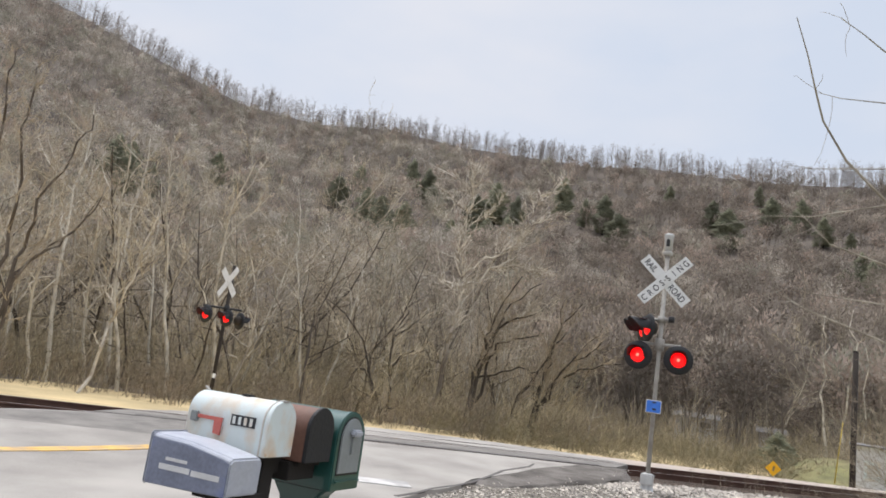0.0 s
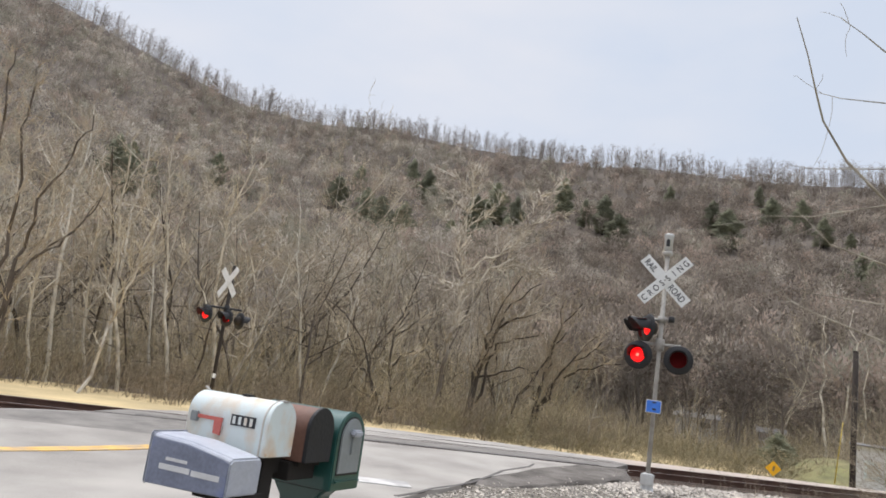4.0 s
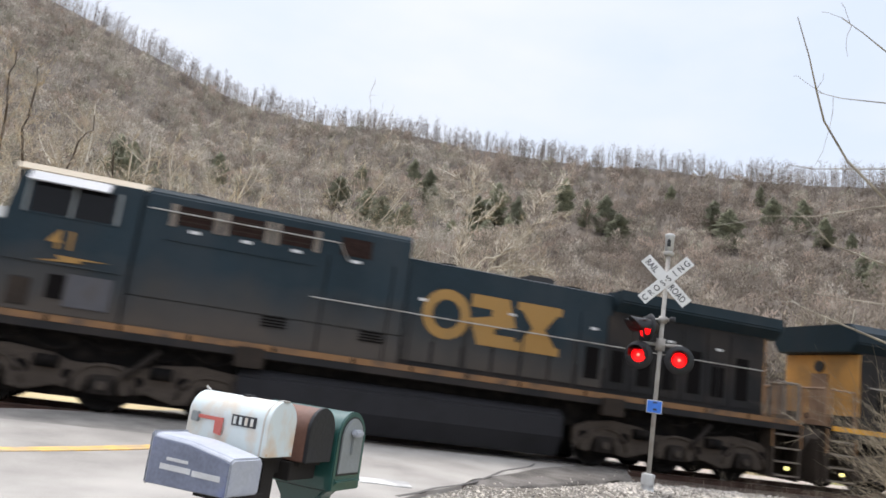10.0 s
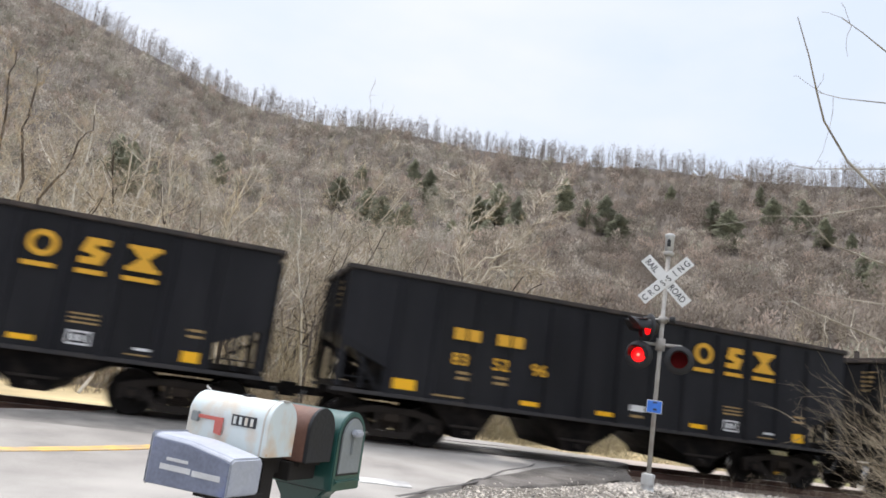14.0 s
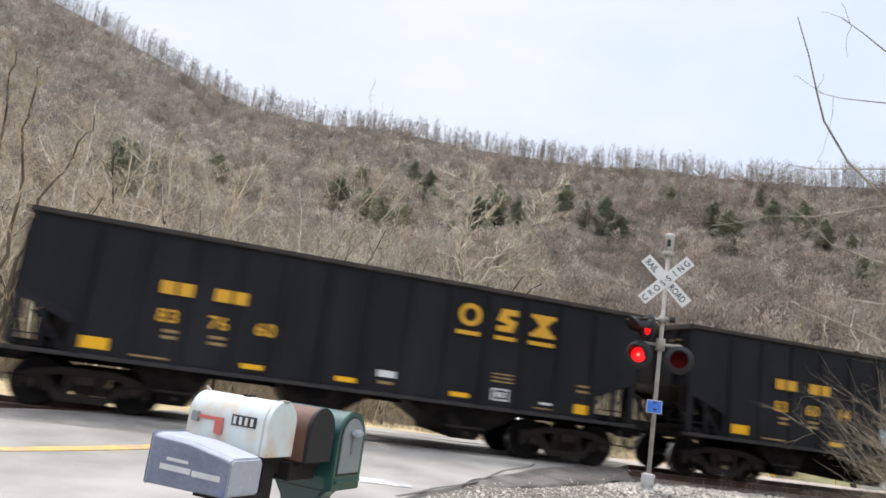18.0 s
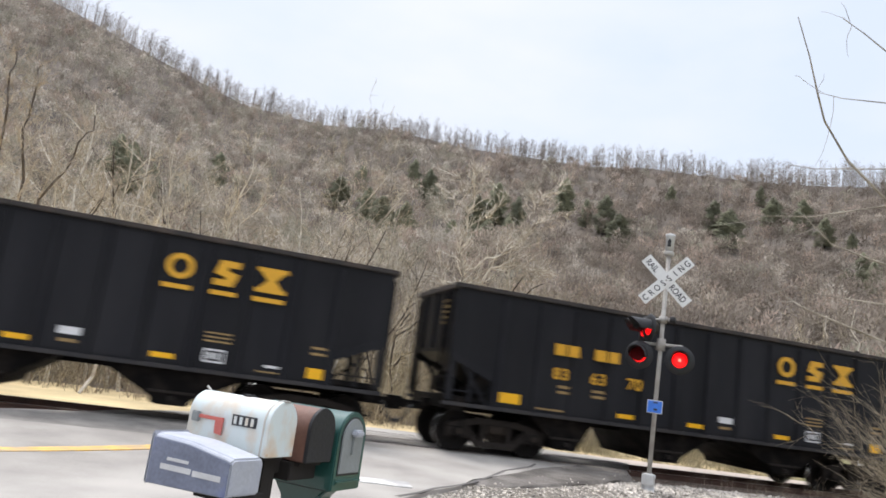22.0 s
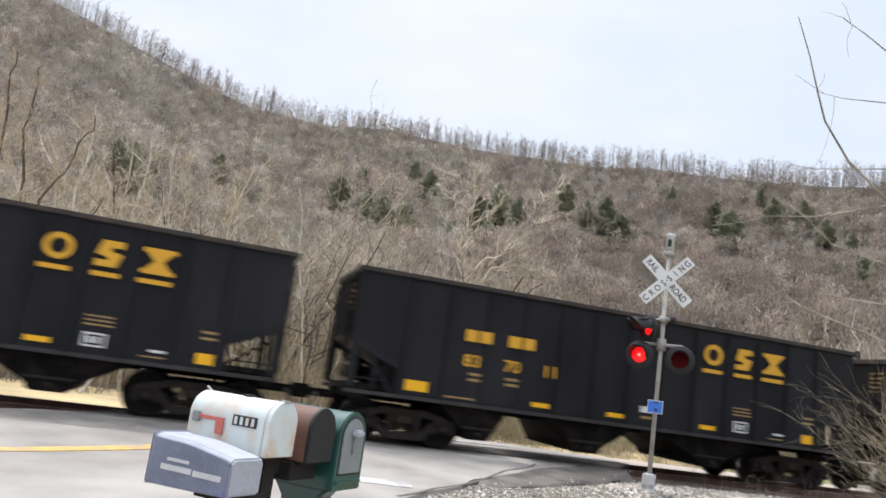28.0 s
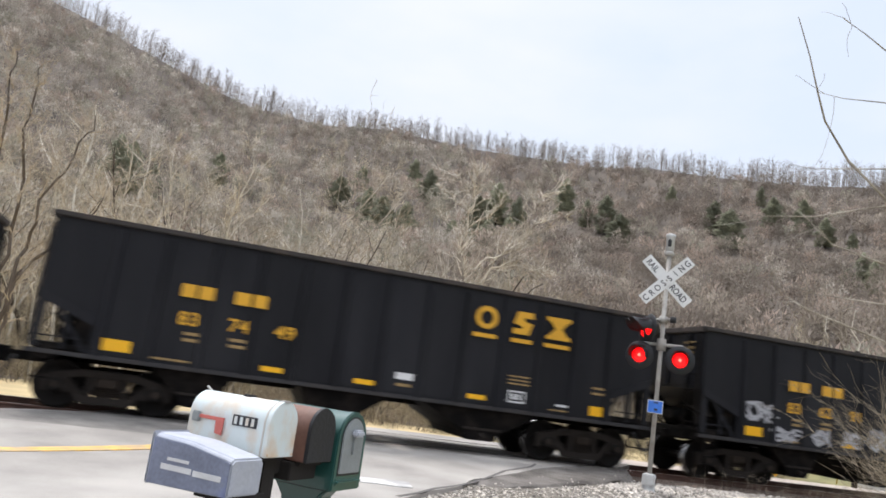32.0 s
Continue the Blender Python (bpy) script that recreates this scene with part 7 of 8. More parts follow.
def lamp_head(parent, x, y, z, yaw, late, reach=0.34):
    """A round-backed flashing lamp under a long hood; an added disc hides its always burning lens when off."""
    m = pose(x, y, z, 0, 0, yaw)
    head = shared("lamp_backing", mesh_of("lamp_backing", lathe(B(), [(0.16, 0.035), (0.285, 0.03), (0.29, 0.015), (0.285, 0.0), (0.17, -0.004)], 32), M["black"]), parent, m, "round black backing plate")
    part("lamp_housing", lathe(B(), [(0.05, 0.19), (0.12, 0.17), (0.15, 0.11), (0.16, 0.03)], 24), M["tank"], head)
    bm = B()
    inner, outer = [], []
    n = 14
    for i in range(n + 1):
        a = math.pi * (-0.08 + 1.16 * i / n)
        for r, store in ((0.168, inner), (0.18, outer)):
            c, s = math.cos(a) * r, math.sin(a) * r
            front = -reach + 0.47 * reach * max(0, 1 - (s + 0.05) / 0.2)
            store.append((bm.verts.new((c, 0.0, s)), bm.verts.new((c, front, s))))
    for i in range(n):
        bm.faces.new((inner[i][0], inner[i + 1][0], inner[i + 1][1], inner[i][1]))
        bm.faces.new((outer[i][0], outer[i][1], outer[i + 1][1], outer[i + 1][0]))
        bm.faces.new((inner[i][1], inner[i + 1][1], outer[i + 1][1], outer[i][1]))
    for i in (0, n):
        bm.faces.new((inner[i][0], inner[i][1], outer[i][1], outer[i][0]))
    part("hood", bm, M["black"], head)
    part("lens", lathe(B(), [(0.15, -0.004), (0.15, -0.012), (0.1, -0.022), (0.03, -0.026)], 24), M["lamp_red"], head, "red signal lens")
    part("bulb", lathe(B(), [(0.045, -0.0235), (0.02, -0.0285)], 12), M["lamp_core"], head)
    off_disc = new("shutter_vane", mesh_of("shutter_vane", lathe(B(), [(0.164, -0.003), (0.164, 0.003)], 24), M["lamp_dark"]))
    for v in off_disc.data.vertices:
        v.co.z -= 0.164
    off_disc.parent = head
    off_disc.matrix_basis = pose(0, -0.032, 0.164)
    tagged(off_disc, "added dark red disc standing for the unlit lens")
    OFF_DISCS.append((off_disc, late))
    return head


def crossbuck(parent, z, yaw, written=True, y=-0.11):
    for k, (ang, text) in enumerate(((-45, "RAIL  ROAD"), (45, "CROSSING"))):
        m = pose(0, 0, z, 0, 0, yaw) @ pose(0, y - 0.03 * k, 0, 0, -ang, 0)
        bl = shared("crossbuck_blade", mesh_of("crossbuck_blade", box(B(), -0.635, 0.635, -0.006, 0.006, -0.118, 0.118), M["sign_white"], 0.004), parent, m, "white crossbuck blade")
        if written:
            if k == 0:
                for word, u in (("RAIL", -0.57), ("ROAD", 0.14)):
                    lettering(word, 0.185, M["letter_black"], bl, pose(u, -0.007, -0.068, 90, 0, 0), "lettering", squeeze=0.8, thick=0.002)
            else:
                for i, ch in enumerate("CROSSING"):
                    lettering(ch, 0.185, M["letter_black"], bl, pose(-0.55 + 0.155 * i, -0.007, -0.068, 90, 0, 0), "lettering", squeeze=0.8, thick=0.002, align="CENTER")
        part("bolt", tube(B(), (0.0, -0.012, 0.0), (0.0, -0.006, 0.0), 0.02, n=8), M["galv"], bl)


def near_signal():
    g = land(8.84, -3.57)
    th = thing("crossing_signal", pose(8.86, -3.57, 0, 0, 0.75, -42), "silver-post railroad crossing signal with crossbuck and red flashing lamps", "crossing signal", "crossing signals")
    part("post", tube(B(), (0, 0, -0.15), (0, 0, 4.68), 0.045, n=16), M["galv"], th)
    base = part("base_casting", lathe(B(), [(0.2, -0.2), (0.2, -0.14), (0.13, -0.12), (0.11, 0.12), (0.13, 0.14), (0.13, 0.2), (0.075, 0.22)], 16, axis="z"), M["alu"], th, "silver cast base", bevel=0.0)
    part("junction_box", box(B(), -0.12, 0.12, -0.16, 0.02, 0.0, 0.2), M["alu"], base, bevel=0.015)
    part("base_flange", box(B(), -0.17, 0.17, -0.17, 0.17, -0.2, -0.15), M["alu"], base, bevel=0.01)
    part("foundation", box(B(), -0.22, 0.22, -0.22, 0.22, g - 0.3, -0.2), M["concrete"], th, bevel=0.02)
    bell = part("bell_housing", lathe(B(), [(0.05, 4.74), (0.085, 4.76), (0.092, 5.04), (0.1, 5.06), (0.1, 5.1), (0.06, 5.12)], 20, axis="z"), M["alu"], th, "silver warning bell")
    part("bell_opening", prism(B(), [(-0.035, 4.83), (0.035, 4.83), (0.035, 4.96), (0.0, 5.0), (-0.035, 4.96)], -0.1, -0.08), M["black"], bell)
    part("bell_collar", lathe(B(), [(0.06, 4.63), (0.1, 4.66), (0.105, 4.72), (0.07, 4.745)], 18, axis="z"), M["galv"], bell)
    crossbuck(th, 4.10, 4)
    arm = part("crossarm", tube(B(), (-0.42, 0, 2.78), (0.42, 0, 2.78), 0.035, n=10), M["galv"], th)
    part("arm_clamp", tube(B(), (0, 0, 2.66), (0, 0, 2.9), 0.095, n=12), M["galv"], arm)
    for x in (-0.4, 0.4):
        part("lamp_bracket", tube(B(), (x, 0.06, 2.5), (x, 0.06, 2.8), 0.03, n=8), M["galv"], arm)
    lamp_head(th, -0.4, -0.1, 2.52, -6, FLASH_HALF)
    lamp_head(th, 0.4, -0.1, 2.50, 6, 0.0)
    arm2 = part("crossarm", tube(B(), (-0.4, 0.3, 3.3), (0.24, -0.1, 3.3), 0.035, n=10), M["galv"], th)
    part("arm_clamp", tube(B(), (0, 0, 3.22), (0, 0, 3.36), 0.085, n=12), M["galv"], arm2)
    part("arm_cap", tube(B(), (0.2, -0.08, 3.24), (0.2, -0.08, 3.36), 0.06, n=10), M["black"], arm2)
    lamp_head(th, -0.26, -0.06, 3.10, -58, FLASH_HALF, 0.42)
    lamp_head(th, -0.42, 0.42, 3.10, -58, 0.0, 0.42)
    sg = part("location_sign", box(B(), -0.15, 0.15, -0.075, -0.068, 1.395, 1.65), M["sign_white"], th, "small blue location sign", bevel=0.003)
    part("sign_field", box(B(), -0.138, 0.138, -0.08, -0.075, 1.407, 1.638), M["blue_sign"], sg)
    for u, z, w, h in ((-0.03, 1.59, 0.08, 0.03), (-0.02, 1.45, 0.07, 0.04)):
        part("sign_mark", box(B(), u, u + w, -0.083, -0.079, z, z + h), M["letter_black"], sg)
    return th


FLASH_HALF = 0.712


def far_signal():
    g = land(0.70, 8.77)
    th = thing("crossing_signal", pose(0.70, 8.77, 0, 0, 0, 0), "railroad crossing signal beyond the rails with dark post and red lamps", "crossing signal", "crossing signals")
    part("post", tube(B(), (0, 0, g - 0.2), (0, 0, 4.35), 0.06, n=14), M["pole_wood"], th)
    part("base_casting", lathe(B(), [(0.2, g - 0.1), (0.2, g + 0.05), (0.12, g + 0.1), (0.11, g + 0.4), (0.08, g + 0.45)], 14, axis="z"), M["alu"], th)
    crossbuck(th, 3.77, -58, written=False)
    arm = part("crossarm", tube(B(), (-0.75, 0.0, 2.9), (0.5, 0.0, 2.9), 0.035, n=10), M["black"], th)
    part("arm_clamp", tube(B(), (0, 0, 2.8), (0, 0, 3.0), 0.09, n=12), M["black"], arm)
    lamp_head(th, -0.62, -0.1, 2.62, -50, FLASH_HALF)
    lamp_head(th, 0.05, -0.16, 2.58, -50, 0.0)
    lamp_head(th, 0.5, 0.1, 2.55, 120, 0.0)
    part("marker_plate", box(B(), -0.05, 0.05, -0.075, -0.062, 0.6, 0.75), M["sign_white"], th)


near_signal()
far_signal()

# ---------------------------------------------------------------- mailboxes
MAIL = pose(0.43, -12.8, 0.0, 0, 0, -43)       # x points out of the boxes' fronts


def arch(w, wall, n=30):
    pts = [(-w / 2, 0), (-w / 2, wall)]
    pts += [(-w / 2 * math.cos(math.pi * i / n), wall + w / 2 * math.sin(math.pi * i / n)) for i in range(1, n)]
    return pts + [(w / 2, wall), (w / 2, 0)]


def white_mailbox():
    th = thing("mailbox", MAIL @ pose(0, 0, 0.972), "weathered white metal mailbox with rust stains and red flag", "mailbox", "row of mailboxes")
    body = part("body", prism(B(), arch(0.2, 0.145), -0.47, -0.012, axis="x"), M["white_paint"], th, bevel=0.004)
    part("door", prism(B(), arch(0.207, 0.146), -0.016, 0.006, axis="x"), M["white_paint"], th, "white arched door", bevel=0.003)
    part("door_seam", prism(B(), arch(0.205, 0.146), -0.03, -0.022, axis="x"), M["sign_back"], body)
    for y in (-0.09, 0.09):
        part("rivet", tube(B(), (0.004, y, 0.012), (0.009, y, 0.012), 0.006, n=8), M["rust"], th)
    latch = part("latch", box(B(), -0.03, 0.012, -0.02, 0.02, 0.243, 0.252), M["galv"], th, bevel=0.002)
    part("latch_tab", box(B(), -0.24, -0.19, -0.02, 0.02, 0.243, 0.254), M["black"], th, bevel=0.003)
    part("latch_wire", tube(B(), (-0.44, -0.01, 0.244), (-0.47, -0.01, 0.262), 0.006, n=6), M["galv"], latch)
    flag = part("flag", box(B(), -0.41, -0.25, -0.113, -0.108, 0.122, 0.138), M["flag_red"], th, "faded red signal flag", bevel=0.002)
    part("flag_tab", prism(B(), [(-0.292, 0.066), (-0.252, 0.06), (-0.25, 0.138), (-0.296, 0.138)], -0.114, -0.107), M["flag_red"], flag)
    part("flag_pivot", box(B(), -0.436, -0.395, -0.12, -0.1, 0.104, 0.15), M["grey_plastic"], flag, bevel=0.004)
    plate = part("number_plate", box(B(), -0.206, -0.068, -0.1045, -0.1005, 0.115, 0.163), M["letter_black"], th)
    for i in range(4):
        part("number_bar", box(B(), -0.196 + 0.0325 * i, -0.180 + 0.0325 * i, -0.106, -0.1044, 0.122, 0.156), M["white_paint"], plate)
    part("floor_board", box(B(), -0.5, -0.04, -0.09, 0.09, -0.022, -0.001), M["post_dark"], th)
    return th


def brown_mailbox():
    th = thing("mailbox", MAIL @ pose(0.045, 0.265, 0.945), "brown metal mailbox with a black arched door", "mailbox", "row of mailboxes")
    part("body", prism(B(), arch(0.21, 0.15), -0.5, -0.012, axis="x"), M["brown_box"], th, bevel=0.004)
    part("door", prism(B(), arch(0.216, 0.151), -0.014, 0.006, axis="x"), M["black"], th, "black arched door", bevel=0.003)
    part("floor_board", box(B(), -0.46, -0.04, -0.09, 0.09, -0.022, -0.001), M["post_dark"], th)


def green_mailbox():
    th = thing("mailbox", MAIL @ pose(0.05, 0.53, 0.80), "large dark green plastic mailbox with grey door, on its own post", "mailbox", "row of mailboxes")
    part("body", prism(B(), arch(0.27, 0.255), -0.52, 0.0, axis="x"), M["green_box"], th, bevel=0.012)
    part("front_rim", prism(B(), arch(0.275, 0.256), -0.02, 0.014, axis="x"), M["green_box"], th, bevel=0.006)
    door = part("door", prism(B(), [(a, b + 0.085) for a, b in arch(0.2, 0.175)], 0.012, 0.022, axis="x"), M["grey_plastic"], th, "grey plastic door", bevel=0.004)
    part("handle", box(B(), 0.02, 0.06, -0.035, 0.045, 0.27, 0.305), M["tube_plastic"], door, bevel=0.01)
    part("handle_stem", box(B(), 0.02, 0.032, -0.012, 0.012, 0.18, 0.28), M["grey_plastic"], door, bevel=0.004)
    part("door_frame", prism(B(), [(a, b + 0.075) for a, b in arch(0.218, 0.185)], 0.008, 0.0165, axis="x"), M["black"], th, bevel=0.002)
    part("lower_lip", box(B(), -0.01, 0.03, -0.125, 0.125, 0.03, 0.062), M["green_box"], th, bevel=0.012)
    part("post_neck", prism(B(), [(-0.4, 0.0), (-0.33, -0.09), (-0.31, -0.3), (-0.31, -1.15), (-0.15, -1.15), (-0.15, -0.3), (-0.1, -0.06), (-0.04, 0.0)], -0.06, 0.06), M["green_box"], th, bevel=0.015)


def newspaper_tube():
    th = thing("newspaper_tube", pose(0.315, -13.078, 0.853, 0, 0, -43), "grey plastic newspaper tube with faded blue printed side", "newspaper tube")
    # tall and broad at its mouth, lower towards the closed end
    ends = ((-0.5, -0.036, 0.178, -0.084, 0.13), (-0.47, -0.036, 0.172, -0.08, 0.13), (-0.3, -0.033, 0.166, -0.08, 0.13), (-0.1, -0.027, 0.136, -0.08, 0.132), (-0.062, -0.025, 0.128, -0.079, 0.132))
    bm = B()
    rings = []
    for x, z0, z1, y0, y1 in ends:
        rings.append([bm.verts.new((x, y, z)) for y, z in ((y0, z0), (y0, z1 - 0.02), (y0 + 0.018, z1), (y1 - 0.018, z1), (y1, z1 - 0.02), (y1, z0))])
    for ra, rb in zip(rings, rings[1:]):
        for i in range(6):
            bm.faces.new((ra[i], ra[(i + 1) % 6], rb[(i + 1) % 6], rb[i]))
    bm.faces.new(rings[0])
    bm.faces.new(rings[-1][::-1])
    part("shell", bm, M["tube_plastic"], th, bevel=0.008)
    sidep = part("printed_side", prism(B(), [(-0.496, -0.034), (-0.066, -0.023), (-0.066, 0.11), (-0.1, 0.12), (-0.3, 0.15), (-0.496, 0.157)], -0.0845, -0.079), M["tube_blue"], th, "faded blue printed panel", bevel=0.002)
    for u, z, w, h in ((-0.4, 0.073, 0.12, 0.013), (-0.43, 0.034, 0.17, 0.023), (-0.25, 0.031, 0.15, 0.023)):
        bm = box(B(), u, u + w, -0.002, 0.0, z, z + h)
        for v in bm.verts:
            v.co.y += -0.0848
        part("print_bar", bm, M["mark_white"], sidep, "white print")
    part("lip", box(B(), -0.512, -0.496, -0.088, 0.134, -0.04, 0.182), M["tube_plastic"], th, bevel=0.01)
    part("bracket", box(B(), -0.3, -0.1, 0.0, 0.22, -0.06, -0.034), M["post_dark"], th)


def mail_post():
    th = thing("mailbox_post", MAIL @ pose(-0.12, 0.0, 0), "dark wooden post with a crosspiece under the mailboxes", "post")
    g = -0.26
    part("post", box(B(), -0.05, 0.05, 0.0, 0.1, g - 0.3, 0.95), M["post_dark"], th, bevel=0.006)
    part("crosspiece", box(B(), -0.06, 0.04, -0.2, 0.38, 0.88, 0.95), M["post_dark"], th, bevel=0.006)
    part("support_block", box(B(), -0.1, 0.1, 0.14, 0.36, 0.855, 0.94), M["post_dark"], th, bevel=0.004)


white_mailbox()
brown_mailbox()
green_mailbox()
newspaper_tube()
mail_post()

# ---------------------------------------------------------------- things beyond the rails
SIGN_XY, SIGN_Z = (24.2, 9.4), -0.24
POLE_XY, POLE_H = (22.37, 3.79), 4.85
GUARD_XY = (33.0, 14.4)
SHED_XY, SHED_TOP = (26.86, 7.75), 1.2
HOUSES = [(49.0, 46.2, 3.9, 3.0, 1.55, -42, "low pale grey trailer home half hidden in brush"), (55.0, 42.5, 2.2, 2.4, 1.0, -42, "small pale outbuilding half hidden in brush")]      # x, y, width, depth, top of the wall, turn
TRUNK = (6.5, -11.83)
BRANCHES = [      # height on the trunk, way points, thickness
    (3.2, [(5.49, -11.57, 3.51), (5.1, -11.51, 3.8), (4.79, -11.54, 4.09), (4.57, -11.67, 4.25), (4.34, -11.8, 4.47), (4.1, -11.91, 4.7)], 0.012),
    (4.4, [(5.48, -11.56, 4.43), (4.88, -11.64, 4.29), (4.57, -11.68, 4.25)], 0.006),
    (4.8, [(5.48, -11.55, 4.94), (5.17, -11.58, 5.02), (4.87, -11.62, 5.06)], 0.008),
    (3.0, [(5.49, -11.57, 3.46), (4.75, -11.5, 3.22), (4.04, -11.52, 3.08)], 0.008),
    (2.6, [(5.5, -11.58, 2.92), (4.85, -11.6, 2.98), (4.59, -11.7, 3.07)], 0.009),
    (2.2, [(5.51, -11.59, 2.24), (4.74, -11.49, 2.41), (4.37, -11.48, 2.52)], 0.01),
    (2.4, [(5.5, -11.58, 2.57), (4.77, -11.52, 2.55), (4.47, -11.58, 2.57)], 0.007),
    (3.4, [(5.49, -11.57, 3.8), (4.74, -11.49, 3.65), (4.44, -11.55, 3.6)], 0.006),
]


def warning_sign():
    x, y = SIGN_XY
    g = land(x, y)
    th = thing("warning_sign", pose(x, y, 0, 0, 0, -30), "yellow diamond road sign on a thin post", "road sign")
    part("post", box(B(), -0.03, 0.03, 0.0, 0.03, g - 0.2, SIGN_Z), M["galv"], th)
    pl = part("plate", prism(B(), [(-0.33, SIGN_Z), (0, SIGN_Z - 0.33), (0.33, SIGN_Z), (0, SIGN_Z + 0.33)], -0.01, -0.002), M["yellow_sign"], th, "yellow diamond plate")
    part("symbol", prism(B(), [(-0.05, SIGN_Z - 0.1), (0.03, SIGN_Z - 0.12), (0.08, SIGN_Z + 0.1), (-0.02, SIGN_Z + 0.1)], -0.014, -0.01), M["mark_faint"], pl)


def utility_pole():
    x, y = POLE_XY
    th = thing("utility_pole", pose(x, y, land(x, y), 0, 0.0, 0), "dark weathered wooden pole cut off at the top", "pole")
    part("shaft", tube(B(), (0, 0, -0.5), (0, 0, POLE_H), 0.105, 0.09, 12), M["pole_wood"], th)
    part("cap", tube(B(), (0, 0, POLE_H), (0.02, 0, POLE_H + 0.05), 0.1, 0.04, 12), M["pole_wood"], th)
    gx, gy = GUARD_XY
    gu = thing("guy_guard", pose(gx, gy, land(gx, gy), 0, 8, 0), "leaning yellow plastic guy-wire guard", "marker")
    part("sleeve", tube(B(), (0, 0, -0.2), (0, 0, 3.3), 0.032, n=8), M["yellow_plastic"], gu)


def shed():
    x, y = SHED_XY
    g = land(x, y)
    th = thing("shed", pose(x, y, g, 0, 0, -48), "small white-sided building with a window", "building")
    h = SHED_TOP - g
    bm = B()
    box(bm, 0, 7, 0, 4, -0.3, h)
    wall = part("wall", bm, M["house_white"], th)
    for k in range(9):
        part("siding_board", box(B(), 0, 7, -0.02, 0, 0.05 + k * h / 9, 0.02 + (k + 1) * h / 9), M["house_white"], wall)
    part("roof", prism(B(), [(-0.2, h), (-0.2, h + 0.06), (2, h + 0.12), (4.2, h + 0.06), (4.2, h)], -0.2, 7.2, axis="x"), M["house_roof"], th)
    w = part("window", box(B(), 0.35, 0.95, -0.05, 0.01, h - 1.35, h - 0.55), M["white_paint"], th)
    part("pane", box(B(), 0.46, 0.84, -0.06, -0.045, h - 1.2, h - 0.7), M["sign_back"], w)
    part("meter_box", box(B(), 1.3, 1.6, -0.15, -0.02, h - 1.5, h - 1.0), M["grey_plastic"], th)


def far_house():
    for x, y, w, d, h, rz, lab in HOUSES:
        g = land(x, y)
        h = h - g
        th = thing("house", pose(x, y, g, 0, 0, rz), lab, "house")
        wall = part("wall", box(B(), -w / 2, w / 2, -d / 2, d / 2, -1, h), M["house_white"], th)
        part("roof", prism(B(), [(-d / 2 - 0.4, h), (0, h + 0.5), (d / 2 + 0.4, h)], -w / 2 - 0.3, w / 2 + 0.3, axis="x"), M["house_roof"], th)
        for u in (w / 4,):
            part("window", box(B(), u - 0.5, u + 0.5, -d / 2 - 0.03, -d / 2 + 0.02, h - 0.9, h - 0.4), M["house_roof"], wall)


warning_sign()
utility_pole()
shed()
far_house()

# ---------------------------------------------------------------- shrub and overhanging tree beside the viewer


def strands(name, paths, mat, parent, sides=5):
    v, f = [], []
    for pts, r0, r1 in paths:
        pts = [Vector(p) for p in pts]
        start = len(v)
        for i, p in enumerate(pts):
            d = (pts[min(i + 1, len(pts) - 1)] - pts[max(i - 1, 0)]).normalized()
            a = d.orthogonal().normalized()
            b = d.cross(a)
            r = r0 + (r1 - r0) * i / (len(pts) - 1)
            for k in range(sides):
                w = 2 * math.pi * k / sides
                v.append(p + (a * math.cos(w) + b * math.sin(w)) * r)
        for i in range(len(pts) - 1):
            for k in range(sides):
                a, b = start + i * sides + k, start + i * sides + (k + 1) % sides
                f.append((a, b, b + sides, a + sides))
    return raw(name, v, f, mat, parent)


def wander(rng, p, d, length, segs, wob, droop=0.0):
    pts = [Vector(p)]
    d = Vector(d).normalized()
    for _ in range(segs):
        d = (d + Vector((rng.gauss(0, wob), rng.gauss(0, wob), rng.gauss(0, wob) - droop))).normalized()
        pts.append(pts[-1] + d * length / segs)
    return pts


def shrub(x, y, seed, stems, height, lean, label):
    rng = random.Random(seed)
    th = thing("shrub", pose(x, y, land(x, y)), label, "shrub", "shrubs beside the track")
    main, fine = [], []
    for _ in range(stems):
        a = rng.uniform(0, 6.28)
        d = Vector((math.cos(a) * 0.55 + lean[0], math.sin(a) * 0.55 + lean[1], rng.uniform(0.35, 1.2)))
        ln = height * rng.uniform(0.55, 1.15)
        p = wander(rng, (rng.gauss(0, 0.25), rng.gauss(0, 0.25), -0.1), d, ln, 8, 0.1, 0.015)
        main.append((p, 0.0068, 0.002))
        for k in range(11):
            i = rng.randrange(2, 8)
            dd = (p[i] - p[i - 1]).normalized() + Vector((rng.gauss(0, 0.5), rng.gauss(0, 0.5), rng.gauss(0.1, 0.4)))
            q = wander(rng, p[i], dd, ln * rng.uniform(0.15, 0.42), 4, 0.16)
            fine.append((q, 0.004, 0.0014))
            for _ in range(2):
                j = rng.randrange(1, 4)
                fine.append((wander(rng, q[j], (q[j + 1] - q[j]) + Vector((rng.gauss(0, 0.1), rng.gauss(0, 0.1), rng.gauss(0, 0.1))), ln * rng.uniform(0.06, 0.18), 3, 0.2), 0.0032, 0.0013))
    for path in main:
        strands("stem", [path], M["shrub_twig"], th, 5)
    tagged(strands("twig_growth", fine, M["shrub_twig"], th, 3), kind="stuff")


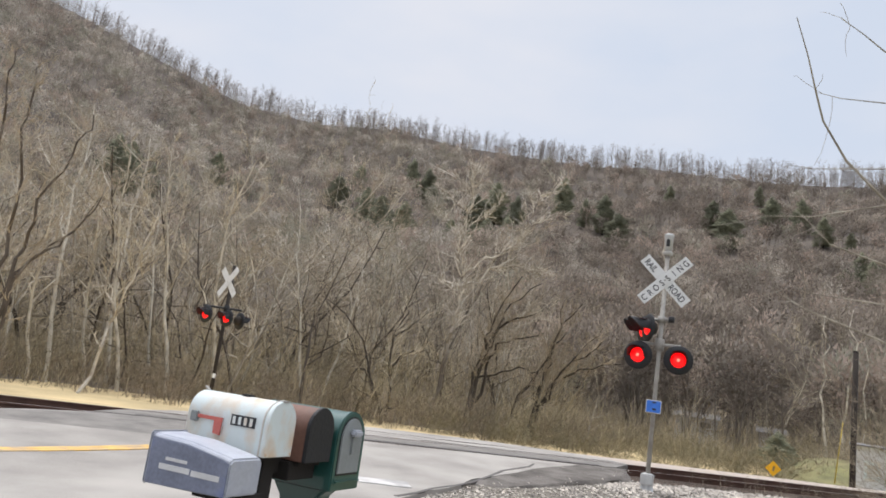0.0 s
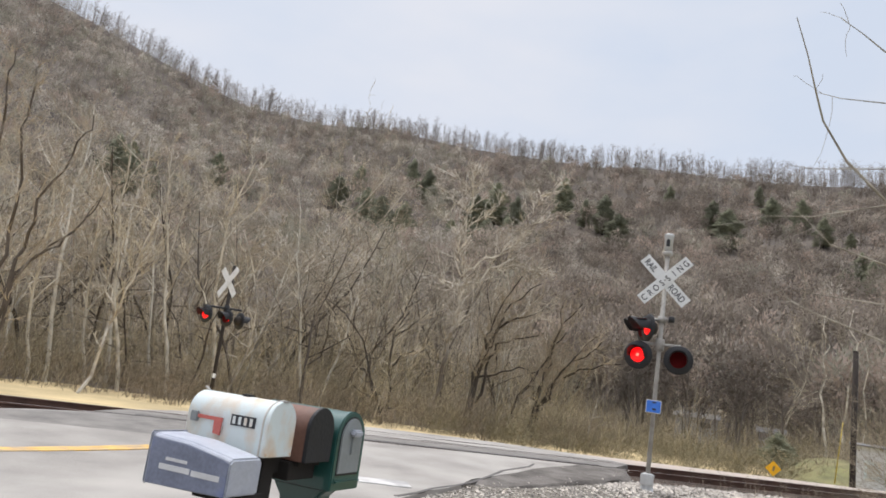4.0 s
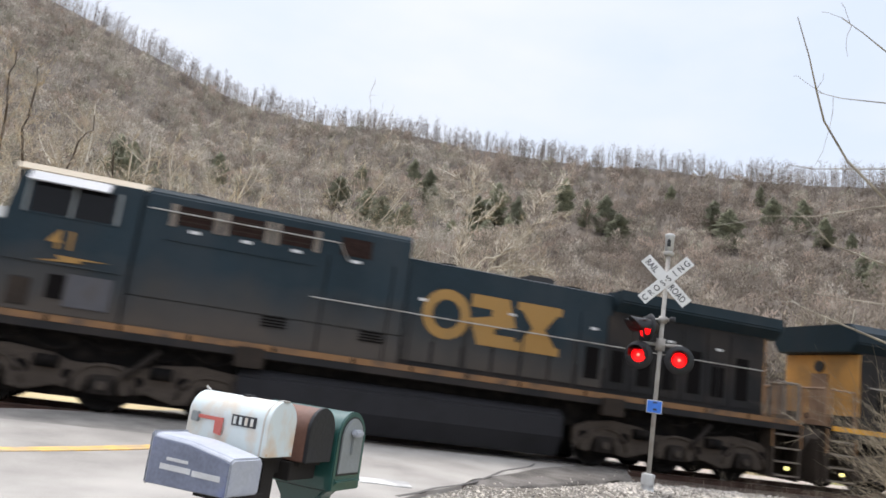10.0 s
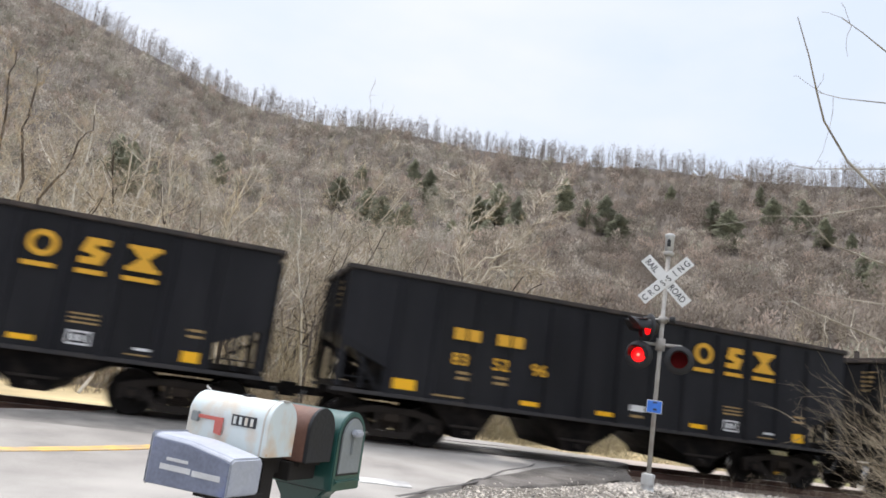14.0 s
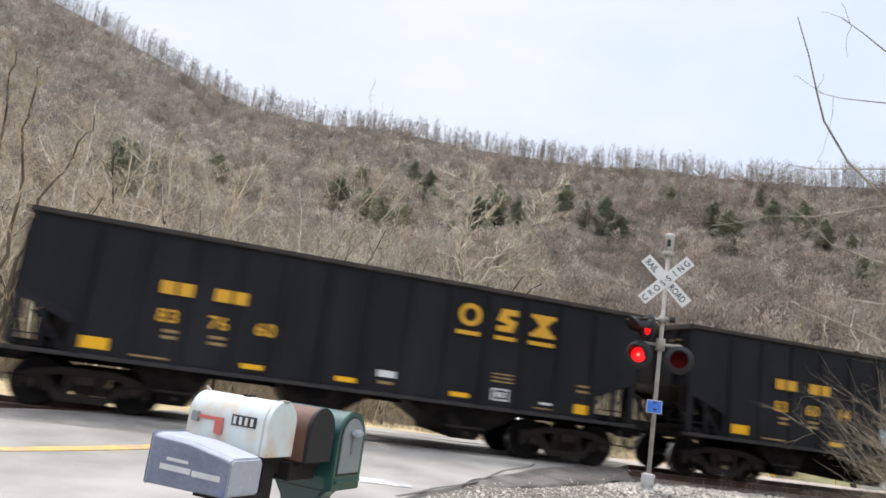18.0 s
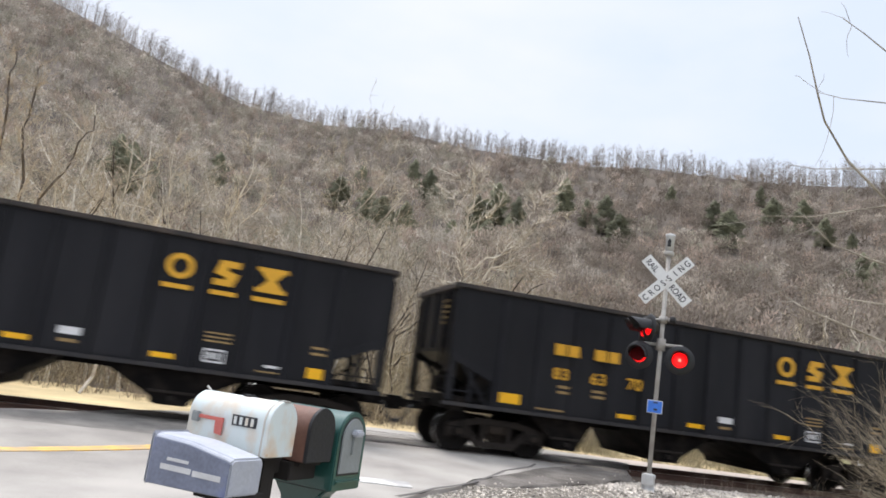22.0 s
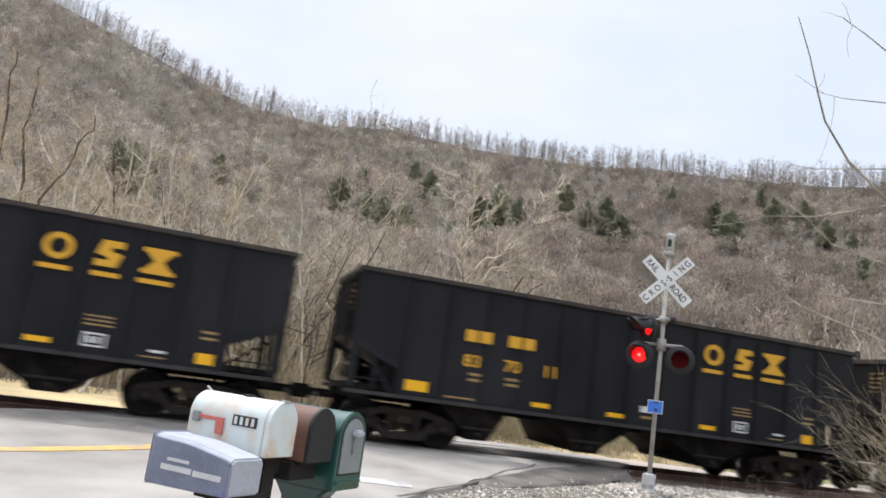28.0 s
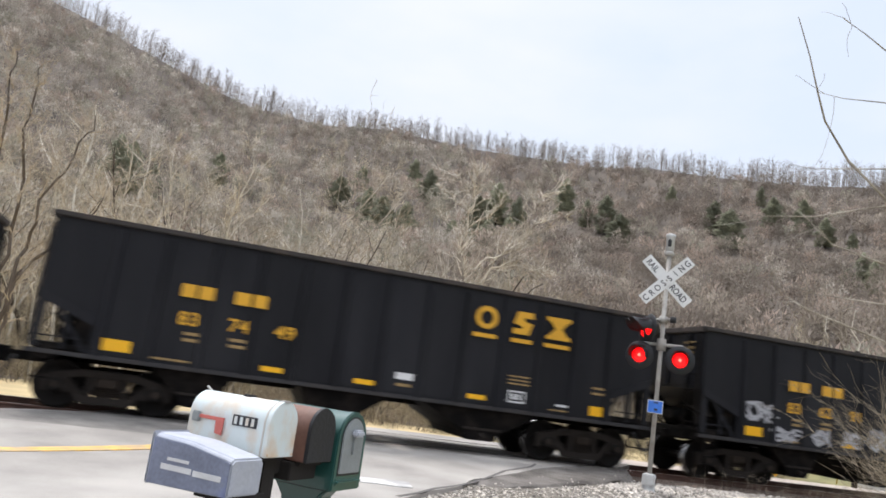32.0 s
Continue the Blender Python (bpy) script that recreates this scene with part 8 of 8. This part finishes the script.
shrub(13.9, -8.1, 6, 44, 2.2, (-0.1, 0.1), "low dense leafless shrub of tan twigs")
shrub(15.2, -6.8, 7, 48, 2.6, (-0.1, 0.1), "low dense leafless shrub of tan twigs")
shrub(12.5, -8.0, 1, 24, 2.5, (-0.15, 0.2), "leafless tangled shrub with pale tan twigs")
shrub(13.5, -6.9, 2, 34, 3.4, (-0.2, 0.15), "leafless tangled shrub with pale tan twigs")
shrub(15.0, -5.4, 3, 28, 3.2, (-0.3, 0.0), "leafless tangled shrub with pale tan twigs")
shrub(14.3, -7.3, 4, 32, 3.7, (-0.15, 0.2), "large leafless shrub of arching tan twigs")
shrub(15.9, -5.9, 5, 30, 4.1, (-0.15, 0.2), "large leafless shrub of arching tan twigs")


def overhanging_tree():
    """A tree whose trunk stands just out of sight and whose bare branches reach into view."""
    rng = random.Random(17)
    th = thing("bare_tree", pose(TRUNK[0], TRUNK[1], 0), "leafless tree by the verge with thin overhanging branches", "tree")
    o = Vector((TRUNK[0], TRUNK[1], 0))
    strands("trunk", [([(0, 0, -0.5), (0.05, 0.02, 1.5), (0.0, 0.1, 3.2), (-0.05, 0.1, 5.4)], 0.12, 0.04)], M["bark_pale"], th, 8)
    limbs, fine = [], []
    for root, pts, r in BRANCHES:
        path = [Vector((0, 0.05, root))] + [Vector(p) - o for p in pts]
        limbs.append((path, r * 1.25, r * 0.3))
        for i in range(2, len(path) - 1):
            for _ in range(3 if len(pts) < 6 else 0):
                d = (path[i + 1] - path[i]).normalized() + Vector((rng.gauss(0, 0.6), rng.gauss(0, 0.6), rng.gauss(0, 0.6)))
                fine.append((wander(rng, path[i].lerp(path[i + 1], rng.random()), d, rng.uniform(0.25, 0.75), 5, 0.16), r * 0.45, 0.0015))
    for path in limbs:
        strands("limb", [path], M["branch_pale"], th, 6)
    tagged(strands("twig_growth", fine, M["branch_pale"], th, 3), kind="stuff")


overhanging_tree()


# ---------------------------------------------------------------- what moves
NUDGE = [(0, 0), (8, 0), (9, 0), (10, 0.15), (11, -0.17), (12, 0.03), (13, -0.13), (14, -0.07), (16, 0.1), (17, 0.28), (18, 0), (19, 0.22), (20, -0.1), (21, -0.16), (22, 0.03), (23, -0.2),
         (24, 0.02), (25, -0.06), (28, -0.24), (29, 0.06), (30, 0.1), (31, 0.18), (32, -0.05)]      # small lead or lag of the train, in metres


def nudge(t):
    for (a, p), (b, q) in zip(NUDGE, NUDGE[1:]):
        if a <= t <= b:
            return p + (q - p) * (t - a) / (b - a)
    return 0.0


FLASH = 1.424       # seconds for both lamps of a pair to light once


def flasher_rows(place, late):
    """The added disc falls in front of its lamp for half of each period, so it looks unlit."""
    shut, clear = place, place @ pose(0, 0, 0, -86, 0, 0)
    rows, t = [], 0.02 + late - 2 * FLASH
    keys = []
    while t < 34:
        keys += [(t - 0.13, shut), (t - 0.04, clear), (t + FLASH / 2 - 0.02, clear), (t + FLASH / 2 + 0.1, shut)]
        t += FLASH
    inside = [(a, m) for a, m in keys if 0 < a < 32]
    before = [m for a, m in keys if a <= 0]
    after = [m for a, m in keys if a >= 32]
    return [(0, before[-1])] + inside + [(32, after[0])]


def motions():
    times = sorted({t for t, _ in NUDGE} | set(range(0, 33)))
    for car, start, turned, wheels in TRAIN:
        rows = []
        for t in times:
            m = track_pose(start + SPEED * t + nudge(t))
            rows.append((t, m @ pose(0, 0, 0, 0, 0, 180) if turned else m))
        walk(car, rows)
        # wheels roll while the car is near the crossing
        t0, t1 = max(0.0, (-26 - start) / SPEED), min(32.0, (34 - start) / SPEED)
        if t1 <= t0:
            continue
        spin = -1 if turned else 1
        for ob, r in wheels:
            place = ob.matrix_basis.translation.copy()
            steps = int((t1 - t0) / 0.0667) + 1
            keyed = [(0.0, 0.0)] if t0 > 0.05 else []
            for i in range(steps + 1):
                keyed.append((t0 + i * 0.0667, spin * SPEED * i * 0.0667 / r))
            if keyed[-1][0] < 31.95:
                keyed.append((32.0, keyed[-1][1]))
            walk(ob, [(t, pose(*place, 0, math.degrees(a), 0)) for t, a in keyed if t <= 32.0])
    for off_disc, late in OFF_DISCS:
        walk(off_disc, flasher_rows(off_disc.matrix_basis.copy(), late))


motions()
